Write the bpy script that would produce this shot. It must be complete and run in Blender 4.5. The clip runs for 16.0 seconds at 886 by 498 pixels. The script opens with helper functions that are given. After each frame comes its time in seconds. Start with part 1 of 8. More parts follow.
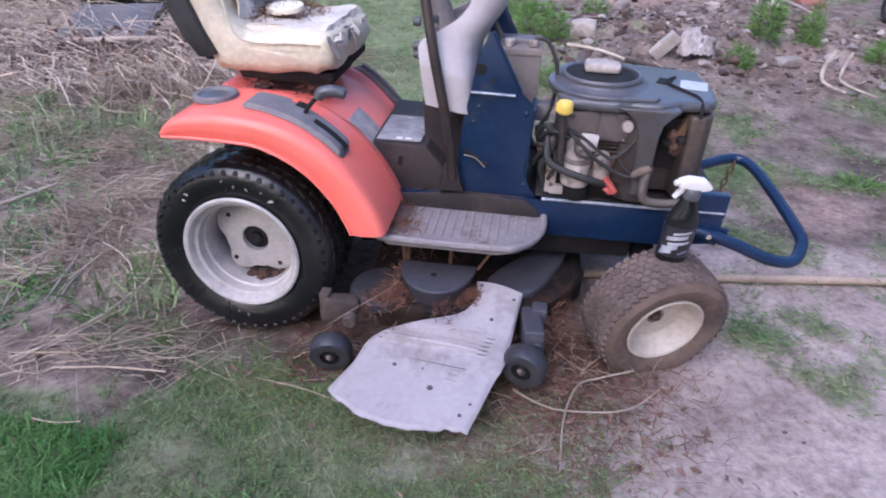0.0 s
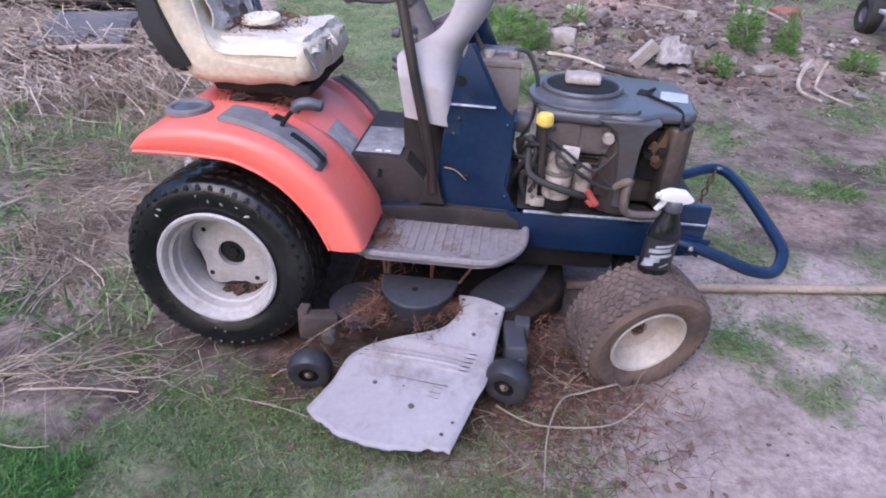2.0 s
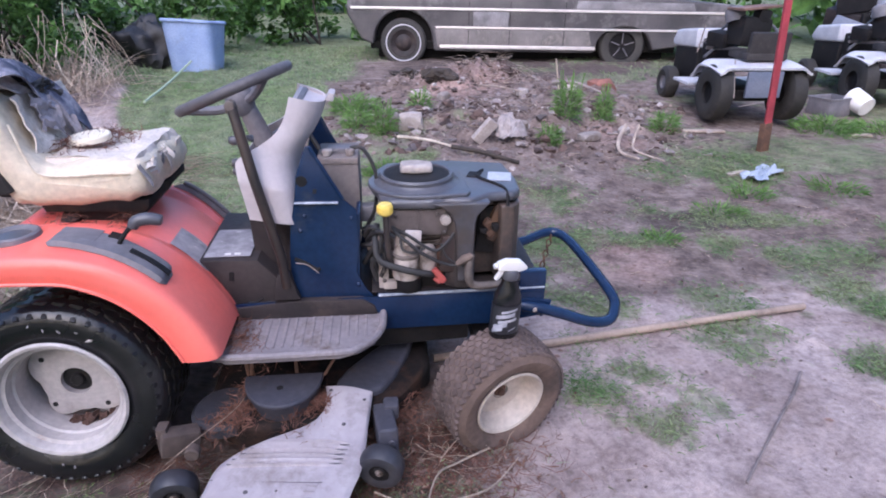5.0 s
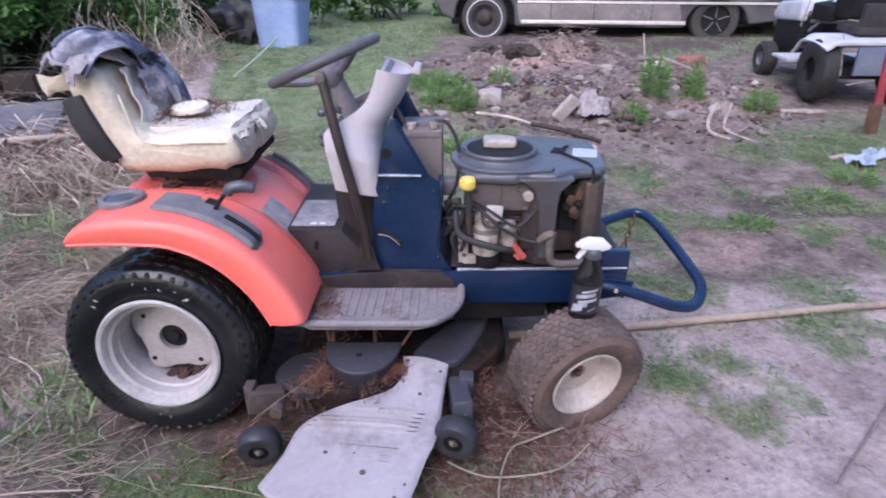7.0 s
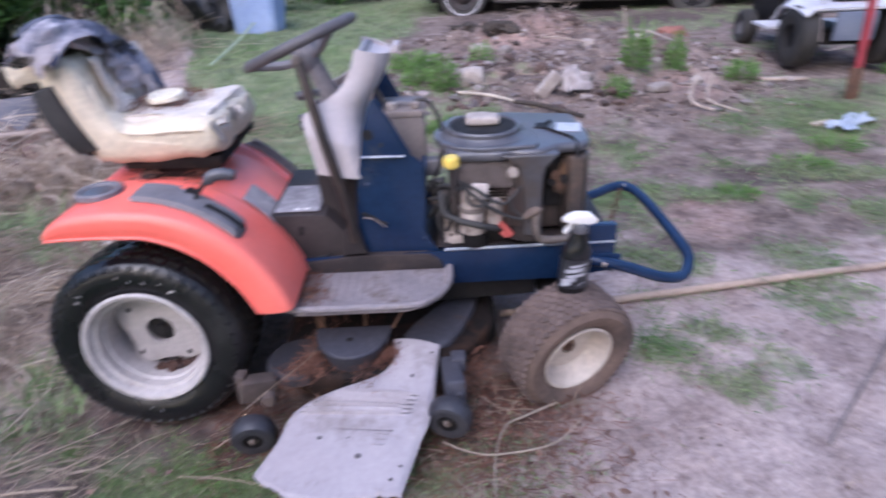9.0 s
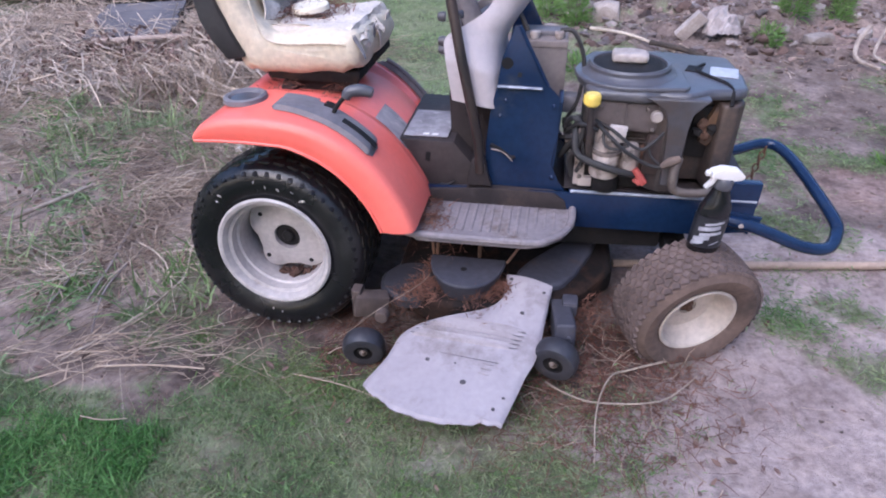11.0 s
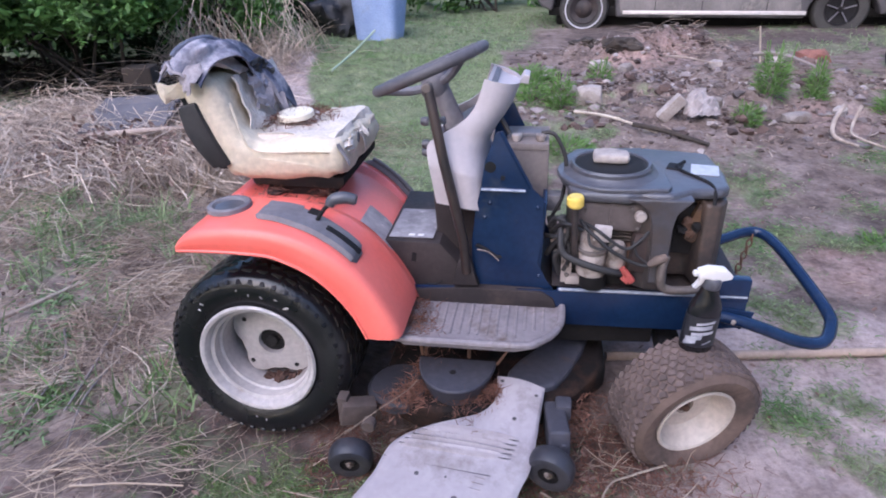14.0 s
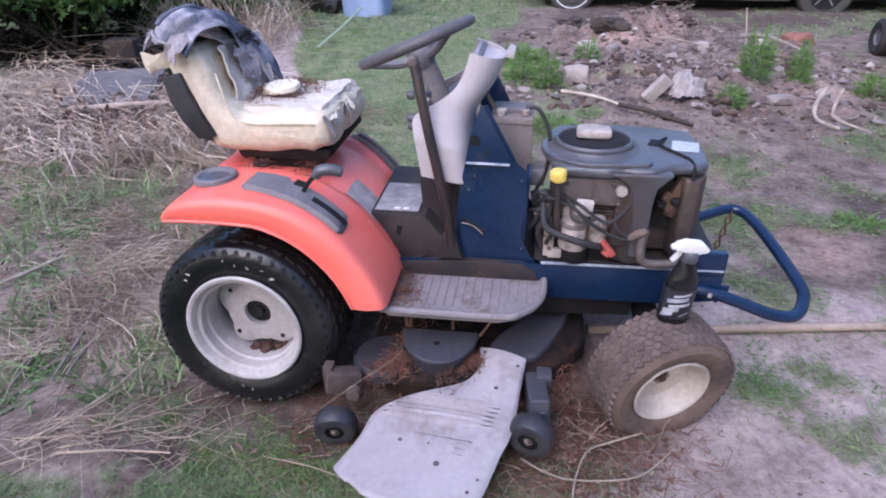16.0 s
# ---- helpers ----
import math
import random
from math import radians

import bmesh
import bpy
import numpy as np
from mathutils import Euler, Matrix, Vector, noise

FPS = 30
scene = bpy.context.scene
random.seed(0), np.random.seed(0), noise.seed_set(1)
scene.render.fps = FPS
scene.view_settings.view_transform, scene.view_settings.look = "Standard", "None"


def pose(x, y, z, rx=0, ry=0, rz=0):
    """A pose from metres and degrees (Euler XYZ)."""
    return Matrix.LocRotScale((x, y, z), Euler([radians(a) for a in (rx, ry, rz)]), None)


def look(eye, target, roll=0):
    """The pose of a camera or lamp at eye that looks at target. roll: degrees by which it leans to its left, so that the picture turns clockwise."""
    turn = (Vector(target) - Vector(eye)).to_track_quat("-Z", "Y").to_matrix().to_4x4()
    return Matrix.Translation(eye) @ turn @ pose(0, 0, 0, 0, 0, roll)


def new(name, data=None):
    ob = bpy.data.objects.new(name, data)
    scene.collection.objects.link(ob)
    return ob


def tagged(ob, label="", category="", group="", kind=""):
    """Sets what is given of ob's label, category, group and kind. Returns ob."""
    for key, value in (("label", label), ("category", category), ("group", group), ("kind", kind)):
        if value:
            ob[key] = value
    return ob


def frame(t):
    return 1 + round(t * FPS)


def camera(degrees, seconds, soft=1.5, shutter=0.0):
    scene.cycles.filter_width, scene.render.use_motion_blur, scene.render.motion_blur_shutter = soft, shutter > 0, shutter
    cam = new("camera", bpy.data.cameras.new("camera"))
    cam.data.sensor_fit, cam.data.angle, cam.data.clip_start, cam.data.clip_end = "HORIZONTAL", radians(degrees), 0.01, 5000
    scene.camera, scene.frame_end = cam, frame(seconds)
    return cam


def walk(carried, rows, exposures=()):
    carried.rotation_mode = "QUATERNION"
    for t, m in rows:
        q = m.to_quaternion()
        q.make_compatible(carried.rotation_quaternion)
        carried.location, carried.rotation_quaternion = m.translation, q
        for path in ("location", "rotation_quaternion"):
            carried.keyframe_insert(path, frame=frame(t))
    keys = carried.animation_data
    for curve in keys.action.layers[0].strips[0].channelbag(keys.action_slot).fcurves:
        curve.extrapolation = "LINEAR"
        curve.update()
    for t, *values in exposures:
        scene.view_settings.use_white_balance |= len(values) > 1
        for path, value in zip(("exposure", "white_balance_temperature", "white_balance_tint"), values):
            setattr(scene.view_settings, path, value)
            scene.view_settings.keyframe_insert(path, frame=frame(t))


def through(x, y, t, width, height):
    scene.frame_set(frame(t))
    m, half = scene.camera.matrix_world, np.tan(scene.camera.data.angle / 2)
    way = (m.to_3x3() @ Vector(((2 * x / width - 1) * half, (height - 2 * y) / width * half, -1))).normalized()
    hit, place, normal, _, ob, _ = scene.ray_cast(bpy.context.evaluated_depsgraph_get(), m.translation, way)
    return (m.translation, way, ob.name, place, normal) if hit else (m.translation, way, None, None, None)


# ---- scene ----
cam = camera(72.1, 16.0, soft=1.9, shutter=0.5)
PATH = [
    (0, (0.795, -1.867, 1.28), (0.562, -0.194, 0.209), 1.6),
    (0.5, (0.815, -1.861, 1.281), (0.636, -0.183, 0.207), 2.0),
    (1, (0.814, -1.861, 1.287), (0.646, -0.165, 0.241), 1.6),
    (1.5, (0.804, -1.858, 1.284), (0.59, -0.176, 0.223), 1.1),
    (2, (0.797, -1.831, 1.285), (0.616, -0.14, 0.232), 2.1),
    (2.5, (0.803, -1.848, 1.296), (0.656, -0.137, 0.27), 1.6),
    (3, (0.798, -1.842, 1.303), (0.63, -0.115, 0.309), 1.1),
    (3.5, (0.796, -1.85, 1.302), (0.606, -0.122, 0.314), 1.1),
    (4, (0.801, -1.856, 1.302), (0.627, -0.133, 0.301), 2.2),
    (4.5, (0.855, -1.869, 1.335), (0.936, -0.067, 0.471), 0.9),
    (4.7, (0.879, -1.881, 1.351), (1.076, -0.07, 0.525), 0.4),
    (6.8, (0.855, -1.879, 1.33), (0.889, -0.091, 0.435), -0.4),
    (7, (0.851, -1.881, 1.338), (0.813, -0.091, 0.446), -0.7),
    (7.5, (0.845, -1.881, 1.34), (0.772, -0.09, 0.454), -1.0),
    (8, (0.882, -1.86, 1.345), (0.987, -0.063, 0.473), -2.0),
    (8.5, (0.903, -1.858, 1.333), (1.187, -0.1, 0.423), -1.5),
    (9, (0.857, -1.872, 1.325), (0.854, -0.108, 0.382), -2.6),
    (9.5, (0.802, -1.911, 1.327), (0.5, -0.175, 0.382), 0.0),
    (9.7, (0.804, -1.906, 1.322), (0.523, -0.176, 0.36), 0.7),
    (11.8, (0.762, -1.835, 1.308), (0.453, -0.229, 0.156), -2.1),
    (12, (0.772, -1.826, 1.318), (0.489, -0.19, 0.202), -1.2),
    (12.5, (0.78, -1.814, 1.332), (0.534, -0.138, 0.268), -0.4),
    (13, (0.799, -1.796, 1.347), (0.607, -0.09, 0.322), -2.0),
    (13.5, (0.791, -1.805, 1.384), (0.523, -0.047, 0.47), -1.7),
    (14, (0.792, -1.79, 1.378), (0.487, -0.039, 0.462), -2.1),
    (14.5, (0.797, -1.787, 1.377), (0.535, -0.034, 0.45), -1.7),
    (15, (0.803, -1.798, 1.375), (0.567, -0.051, 0.429), -1.3),
    (15.5, (0.807, -1.818, 1.371), (0.559, -0.08, 0.414), -1.6),
    (16, (0.803, -1.823, 1.368), (0.544, -0.094, 0.397), -1.0),
]
walk(cam, [(t, look(eye, target, roll)) for t, eye, target, roll in PATH], exposures=[(0.0, 1.29, 5640, 20)])

# ---- light: an overcast evening sky ----
world = bpy.data.worlds.new("evening_sky")
scene.world = world
world.use_nodes = True
wn = world.node_tree.nodes
sky = wn.new("ShaderNodeTexSky")
sky.sky_type = "NISHITA"
sky.sun_disc = False
sky.sun_elevation = radians(28)
sky.sun_rotation = radians(200)
sky.dust_density = 2.0
sky.ozone_density = 1.5
wn["Background"].inputs["Strength"].default_value = 0.15
world.node_tree.links.new(sky.outputs["Color"], wn["Background"].inputs["Color"])
sun = new("sun", bpy.data.lights.new("sun", "SUN"))
sun.data.energy = 1.1
sun.data.angle = radians(50)
sun.data.color = (1.0, 0.95, 0.93)
sun.matrix_world = look((-1.5, -3.0, 6.0), (0, 0, 0))


# ---- materials ----
def mat(name, c1, c2=None, rough=0.7, metal=0.0, big=3.0, fine=60.0, bump=0.15, dirt=None, dirt_amount=0.0, dirt_scale=5.0, grain=0.12, random_tint=0.0, spec=0.5):
    """A surface with stains at a large scale, grain at a fine one, and optional dirt in patches."""
    m = bpy.data.materials.new(name)
    m.use_nodes = True
    nt = m.node_tree
    n, ln = nt.nodes, nt.links
    bsdf = n["Principled BSDF"]
    co = n.new("ShaderNodeTexCoord")
    nb = n.new("ShaderNodeTexNoise")
    nb.inputs["Scale"].default_value, nb.inputs["Detail"].default_value = big, 5
    nf = n.new("ShaderNodeTexNoise")
    nf.inputs["Scale"].default_value, nf.inputs["Detail"].default_value = fine, 4
    for q in (nb, nf):
        ln.new(co.outputs["Object"], q.inputs["Vector"])
    c2 = c2 or tuple(0.75 * v for v in c1)
    ramp = n.new("ShaderNodeValToRGB")
    ramp.color_ramp.elements[0].position, ramp.color_ramp.elements[1].position = 0.35, 0.65
    ramp.color_ramp.elements[0].color, ramp.color_ramp.elements[1].color = (*c1, 1), (*c2, 1)
    ln.new(nb.outputs["Fac"], ramp.inputs["Fac"])
    col = ramp.outputs["Color"]
    if dirt:
        nd = n.new("ShaderNodeTexNoise")
        nd.inputs["Scale"].default_value, nd.inputs["Detail"].default_value, nd.inputs["Roughness"].default_value = dirt_scale, 8, 0.7
        ln.new(co.outputs["Object"], nd.inputs["Vector"])
        dr = n.new("ShaderNodeValToRGB")
        at = 0.72 - 0.4 * dirt_amount
        dr.color_ramp.elements[0].position, dr.color_ramp.elements[1].position = at - 0.06, at + 0.1
        ln.new(nd.outputs["Fac"], dr.inputs["Fac"])
        mx = n.new("ShaderNodeMix")
        mx.data_type = "RGBA"
        ln.new(dr.outputs["Color"], mx.inputs["Factor"])
        ln.new(col, mx.inputs["A"])
        mx.inputs["B"].default_value = (*dirt, 1)
        col = mx.outputs["Result"]
    gr = n.new("ShaderNodeMapRange")
    gr.inputs["From Min"].default_value, gr.inputs["From Max"].default_value = 0.3, 0.7
    gr.inputs["To Min"].default_value, gr.inputs["To Max"].default_value = 1 - grain, 1 + grain
    ln.new(nf.outputs["Fac"], gr.inputs["Value"])
    value = gr.outputs["Result"]
    if random_tint:
        oi = n.new("ShaderNodeNewGeometry")
        rr = n.new("ShaderNodeMapRange")
        rr.inputs["To Min"].default_value, rr.inputs["To Max"].default_value = 1 - random_tint, 1 + random_tint
        ln.new(oi.outputs["Random Per Island"], rr.inputs["Value"])
        mm = n.new("ShaderNodeMath")
        mm.operation = "MULTIPLY"
        ln.new(rr.outputs["Result"], mm.inputs[0])
        ln.new(value, mm.inputs[1])
        value = mm.outputs[0]
    mul = n.new("ShaderNodeVectorMath")
    mul.operation = "SCALE"
    ln.new(col, mul.inputs[0])
    ln.new(value, mul.inputs["Scale"])
    ln.new(mul.outputs["Vector"], bsdf.inputs["Base Color"])
    rr = n.new("ShaderNodeMapRange")
    rr.inputs["To Min"].default_value, rr.inputs["To Max"].default_value = max(0.03, rough - 0.12), min(1, rough + 0.12)
    ln.new(nb.outputs["Fac"], rr.inputs["Value"])
    ln.new(rr.outputs["Result"], bsdf.inputs["Roughness"])
    bsdf.inputs["Metallic"].default_value = metal
    bsdf.inputs["Specular IOR Level"].default_value = spec
    if bump:
        bp = n.new("ShaderNodeBump")
        bp.inputs["Strength"].default_value, bp.inputs["Distance"].default_value = bump, 0.01
        ln.new(nf.outputs["Fac"], bp.inputs["Height"])
        ln.new(bp.outputs["Normal"], bsdf.inputs["Normal"])
    return m


def leaf_mat(name, c1, c2, rough=0.6, through=0.25):
    m = mat(name, c1, c2, rough=rough, big=3.0, fine=30, bump=0, random_tint=0.35, spec=0.3)
    m.node_tree.nodes["Principled BSDF"].inputs["Transmission Weight"].default_value = 0
    nt = m.node_tree
    tr = nt.nodes.new("ShaderNodeBsdfTranslucent")
    mix = nt.nodes.new("ShaderNodeMixShader")
    mix.inputs["Fac"].default_value = through
    b = nt.nodes["Principled BSDF"]
    nt.links.new(b.inputs["Base Color"].links[0].from_socket, tr.inputs["Color"])
    nt.links.new(b.outputs[0], mix.inputs[1])
    nt.links.new(tr.outputs[0], mix.inputs[2])
    nt.links.new(mix.outputs[0], nt.nodes["Material Output"].inputs["Surface"])
    return m


RUST = (0.13, 0.065, 0.035)
DUST = (0.23, 0.185, 0.16)
ORANGE = mat("faded_orange_paint", (0.93, 0.165, 0.125), (0.90, 0.205, 0.162), rough=0.38, big=4, bump=0.03, dirt=(0.72, 0.19, 0.13), dirt_amount=0.2, grain=0.03)
GREY_PLASTIC = mat("grey_weathered_plastic", (0.135, 0.128, 0.142), (0.19, 0.177, 0.19), rough=0.65, big=9, bump=0.1, dirt=DUST, dirt_amount=0.15)
COWL = mat("pale_grey_plastic", (0.43, 0.382, 0.392), (0.49, 0.435, 0.442), rough=0.55, big=4, bump=0.05, dirt=(0.27, 0.23, 0.22), dirt_amount=0.15, grain=0.05)
BLUE = mat("dark_blue_paint", (0.0065, 0.0185, 0.054), (0.012, 0.029, 0.074), rough=0.24, big=6, bump=0.05, dirt=(0.04, 0.045, 0.06), dirt_amount=0.12)
BROWN_METAL = mat("dirty_dark_metal", (0.024, 0.02, 0.021), (0.045, 0.035, 0.034), rough=0.6, big=7, bump=0.15, dirt=(0.07, 0.05, 0.043), dirt_amount=0.35, spec=0.3)
# sky sheen on the shroud top is put into this lighter, bluish base
BLACK_PLASTIC = mat("black_engine_plastic", (0.076, 0.077, 0.091), (0.098, 0.095, 0.108), rough=0.32, big=5, bump=0.05, dirt=(0.13, 0.105, 0.095), dirt_amount=0.2)
# shroud sides: darker and browner than the plastic of the top
DARK_BROWN_PLASTIC = mat("dark_brown_plastic", (0.030, 0.025, 0.025), (0.052, 0.041, 0.038), rough=0.5, big=6, bump=0.12, dirt=(0.095, 0.066, 0.052), dirt_amount=0.42, dirt_scale=7)
DUSTY_COVER = mat("dusty_brown_casting", (0.125, 0.098, 0.092), (0.075, 0.06, 0.058), rough=0.7, big=9, bump=0.2, dirt=(0.19, 0.155, 0.14), dirt_amount=0.3, dirt_scale=9)
# pale colour that stands in for the sky's highlight on blue steel edges
EDGE_HIGHLIGHT = mat("painted_edge_highlight", (0.46, 0.48, 0.54), (0.20, 0.23, 0.30), rough=0.35, metal=0.3, big=25, bump=0.1)
# black metal, also used to fill spots that are dark from shade
BLACK_METAL = mat("sooty_metal_and_shade", (0.012, 0.011, 0.012), (0.02, 0.018, 0.018), rough=0.65, big=12, bump=0.2, dirt=(0.05, 0.03, 0.02), dirt_amount=0.15, spec=0.2)
TYRE_WET = mat("dressed_black_rubber", (0.007, 0.007, 0.009), (0.016, 0.015, 0.016), rough=0.28, big=5, bump=0.12, dirt=(0.035, 0.033, 0.034), dirt_amount=0.25, dirt_scale=6, spec=0.5)
TYRE_DUSTY = mat("dusty_rubber", (0.026, 0.022, 0.018), (0.038, 0.031, 0.025), rough=0.8, big=8, bump=0.2, dirt=(0.060, 0.047, 0.036), dirt_amount=0.3, spec=0.2)
TREAD_MUDDY = mat("muddy_tread", (0.150, 0.110, 0.097), (0.100, 0.075, 0.068), rough=0.9, big=14, bump=0.25, dirt=(0.185, 0.142, 0.124), dirt_amount=0.3, random_tint=0.15, spec=0.2)
TYRE_MUDDY = mat("muddy_rubber", (0.155, 0.105, 0.083), (0.10, 0.070, 0.058), rough=0.9, big=10, bump=0.25, dirt=(0.055, 0.042, 0.037), dirt_amount=0.35, random_tint=0.12)
RIM_WHITE = mat("dirty_white_rim", (0.47, 0.43, 0.42), (0.39, 0.35, 0.34), rough=0.45, big=8, bump=0.05, dirt=(0.22, 0.15, 0.11), dirt_amount=0.18, dirt_scale=9)
RIM_CREAM = mat("cream_rim", (0.50, 0.44, 0.385), (0.43, 0.37, 0.32), rough=0.5, big=9, bump=0.05, dirt=(0.24, 0.14, 0.09), dirt_amount=0.1, dirt_scale=7)
CHUTE = mat("chalky_grey_plastic", (0.32, 0.282, 0.30), (0.40, 0.358, 0.373), rough=0.68, big=4, bump=0.08, dirt=(0.205, 0.17, 0.162), dirt_amount=0.38, dirt_scale=5, grain=0.06)
STEP = mat("footrest_plastic", (0.205, 0.178, 0.188), (0.265, 0.23, 0.236), rough=0.7, big=8, bump=0.1, dirt=(0.10, 0.068, 0.055), dirt_amount=0.35, dirt_scale=8)
# rusty metal, its base near black to carry the shade under the tractor
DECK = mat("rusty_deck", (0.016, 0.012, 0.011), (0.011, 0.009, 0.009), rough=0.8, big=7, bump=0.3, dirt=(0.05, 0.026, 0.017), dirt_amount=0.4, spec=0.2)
COVER = mat("slate_plastic", (0.056, 0.056, 0.072), (0.075, 0.071, 0.083), rough=0.6, big=6, bump=0.08, dirt=(0.10, 0.065, 0.05), dirt_amount=0.25, spec=0.25)
VINYL = mat("torn_cream_vinyl", (0.66, 0.575, 0.455), (0.60, 0.515, 0.385), rough=0.5, big=5, bump=0.22, dirt=(0.45, 0.355, 0.215), dirt_amount=0.28, dirt_scale=3.5)
FOAM = mat("weathered_white_foam", (0.66, 0.59, 0.535), (0.58, 0.51, 0.45), rough=0.95, big=9, fine=90, bump=0.5, dirt=(0.44, 0.34, 0.25), dirt_amount=0.22)
SEAT_BLACK = mat("black_seat_plastic", (0.014, 0.014, 0.016), (0.03, 0.028, 0.03), rough=0.6, big=8, bump=0.1)
WHEEL_PLASTIC = mat("scuffed_black_plastic", (0.030, 0.030, 0.037), (0.048, 0.046, 0.054), rough=0.42, big=9, bump=0.1, dirt=(0.085, 0.066, 0.056), dirt_amount=0.25)
CLOTH = mat("faded_jacket_cloth", (0.040, 0.046, 0.085), (0.20, 0.195, 0.245), rough=0.95, big=9, fine=120, bump=0.3, dirt=(0.44, 0.41, 0.455), dirt_amount=0.46, dirt_scale=8)
LINING = mat("jacket_lining", (0.46, 0.41, 0.43), (0.27, 0.235, 0.25), rough=0.95, big=12, fine=120, bump=0.4)
WHITE = mat("white_plastic", (0.80, 0.77, 0.74), (0.74, 0.70, 0.68), rough=0.4, big=10, bump=0.03, grain=0.03)
CREAM = mat("cream_lid", (0.84, 0.76, 0.62), (0.78, 0.70, 0.56), rough=0.5, big=12, bump=0.05, grain=0.04)
YELLOW = mat("yellow_plastic", (0.80, 0.60, 0.13), (0.72, 0.53, 0.11), rough=0.45, big=12, bump=0.05)
RED_PLASTIC = mat("faded_red_plastic", (0.45, 0.09, 0.075), (0.30, 0.06, 0.05), rough=0.5)
ALLOY = mat("dirty_alloy", (0.52, 0.45, 0.41), (0.34, 0.28, 0.25), rough=0.55, metal=0.2, big=15, bump=0.2, dirt=(0.07, 0.047, 0.034), dirt_amount=0.45, dirt_scale=12)
GREASY = mat("greasy_casting", (0.11, 0.09, 0.08), (0.18, 0.148, 0.132), rough=0.65, metal=0.2, big=14, bump=0.3, dirt=(0.045, 0.035, 0.03), dirt_amount=0.4, dirt_scale=10)
RUSTY = mat("rusted_steel", (0.15, 0.075, 0.045), (0.09, 0.05, 0.035), rough=0.85, big=14, bump=0.3)
RUST_FLAKE = mat("rust_flakes", (0.048, 0.024, 0.018), (0.085, 0.042, 0.030), rough=0.95, big=20, bump=0.5)
HOSE_RUBBER = mat("black_hose", (0.02, 0.019, 0.02), (0.04, 0.035, 0.033), rough=0.6)
CONCRETE = mat("pale_stone", (0.36, 0.30, 0.27), (0.43, 0.37, 0.335), rough=0.9, big=14, bump=0.4, dirt=(0.33, 0.27, 0.23), dirt_amount=0.15)
ROCK = mat("chalky_rock", (0.30, 0.255, 0.23), (0.20, 0.165, 0.145), rough=0.95, big=9, bump=0.5, dirt=(0.16, 0.11, 0.085), dirt_amount=0.3)
WOOD_GREY = mat("weathered_wood", (0.22, 0.18, 0.165), (0.30, 0.25, 0.23), rough=0.9, big=6, fine=45, bump=0.4)
WOOD_PALE = mat("bare_pale_wood", (0.47, 0.38, 0.31), (0.29, 0.225, 0.185), rough=0.85, big=9, bump=0.3)
SLATE = mat("weathered_grey_board", (0.12, 0.11, 0.12), (0.17, 0.155, 0.163), rough=0.85, big=5, bump=0.2, dirt=(0.21, 0.16, 0.13), dirt_amount=0.2)
TUB_BLUE = mat("sun_faded_blue_plastic", (0.24, 0.32, 0.53), (0.32, 0.40, 0.60), rough=0.6, big=4, bump=0.05, dirt=(0.24, 0.27, 0.36), dirt_amount=0.2)
BLACK_BAG = mat("black_plastic_scrap", (0.012, 0.012, 0.014), (0.03, 0.026, 0.025), rough=0.5, big=9, bump=0.3)
RED_PAINT = mat("worn_red_paint", (0.43, 0.060, 0.078), (0.32, 0.045, 0.06), rough=0.6, big=6, bump=0.15, dirt=RUST, dirt_amount=0.2)
MOWER_WHITE = mat("off_white_paint", (0.58, 0.565, 0.59), (0.48, 0.47, 0.51), rough=0.5, big=6, bump=0.05, dirt=(0.30, 0.27, 0.26), dirt_amount=0.15)
MOWER_BLUE = mat("pale_blue_panel", (0.12, 0.14, 0.20), (0.16, 0.175, 0.225), rough=0.55, big=6, bump=0.05)
MOWER_TYRE = mat("worn_black_rubber", (0.020, 0.018, 0.017), (0.034, 0.030, 0.027), rough=0.75, big=7, bump=0.15, dirt=(0.07, 0.055, 0.045), dirt_amount=0.2)
CAR_PAINT = mat("oxidised_car_paint", (0.125, 0.113, 0.116), (0.058, 0.054, 0.058), rough=0.5, metal=0.2, big=1.6, bump=0.05, dirt=(0.27, 0.245, 0.25), dirt_amount=0.34, dirt_scale=1.4)
CHROME = mat("dull_chrome", (0.78, 0.72, 0.68), (0.66, 0.60, 0.56), rough=0.4, metal=0.35, big=8, bump=0.03)
GLASS_DARK = mat("dusty_car_glass", (0.02, 0.022, 0.024), (0.035, 0.036, 0.036), rough=0.12, big=3, bump=0)
STRAW = leaf_mat("dry_straw", (0.50, 0.39, 0.295), (0.30, 0.222, 0.17), rough=0.85, through=0.1)
STRAW_PALE = leaf_mat("bleached_straw", (0.60, 0.50, 0.40), (0.42, 0.335, 0.265), rough=0.8, through=0.1)
TWIG = leaf_mat("grey_brown_stems", (0.30, 0.225, 0.185), (0.17, 0.126, 0.105), rough=0.9, through=0.0)
REED = leaf_mat("bleached_reeds", (0.60, 0.492, 0.40), (0.47, 0.375, 0.30), rough=0.85, through=0.15)
NEEDLES = leaf_mat("dead_needles", (0.13, 0.055, 0.040), (0.21, 0.105, 0.072), rough=0.85, through=0.1)
DEAD_LEAF = leaf_mat("dead_leaves", (0.15, 0.092, 0.076), (0.26, 0.172, 0.14), rough=0.8, through=0.15)
GRASS = leaf_mat("short_grass", (0.130, 0.218, 0.080), (0.265, 0.295, 0.160), rough=0.7)
LAWN = leaf_mat("trodden_grass", (0.175, 0.28, 0.115), (0.30, 0.325, 0.20), rough=0.75)
WEED = leaf_mat("bright_weed", (0.170, 0.290, 0.075), (0.100, 0.195, 0.048), rough=0.6)
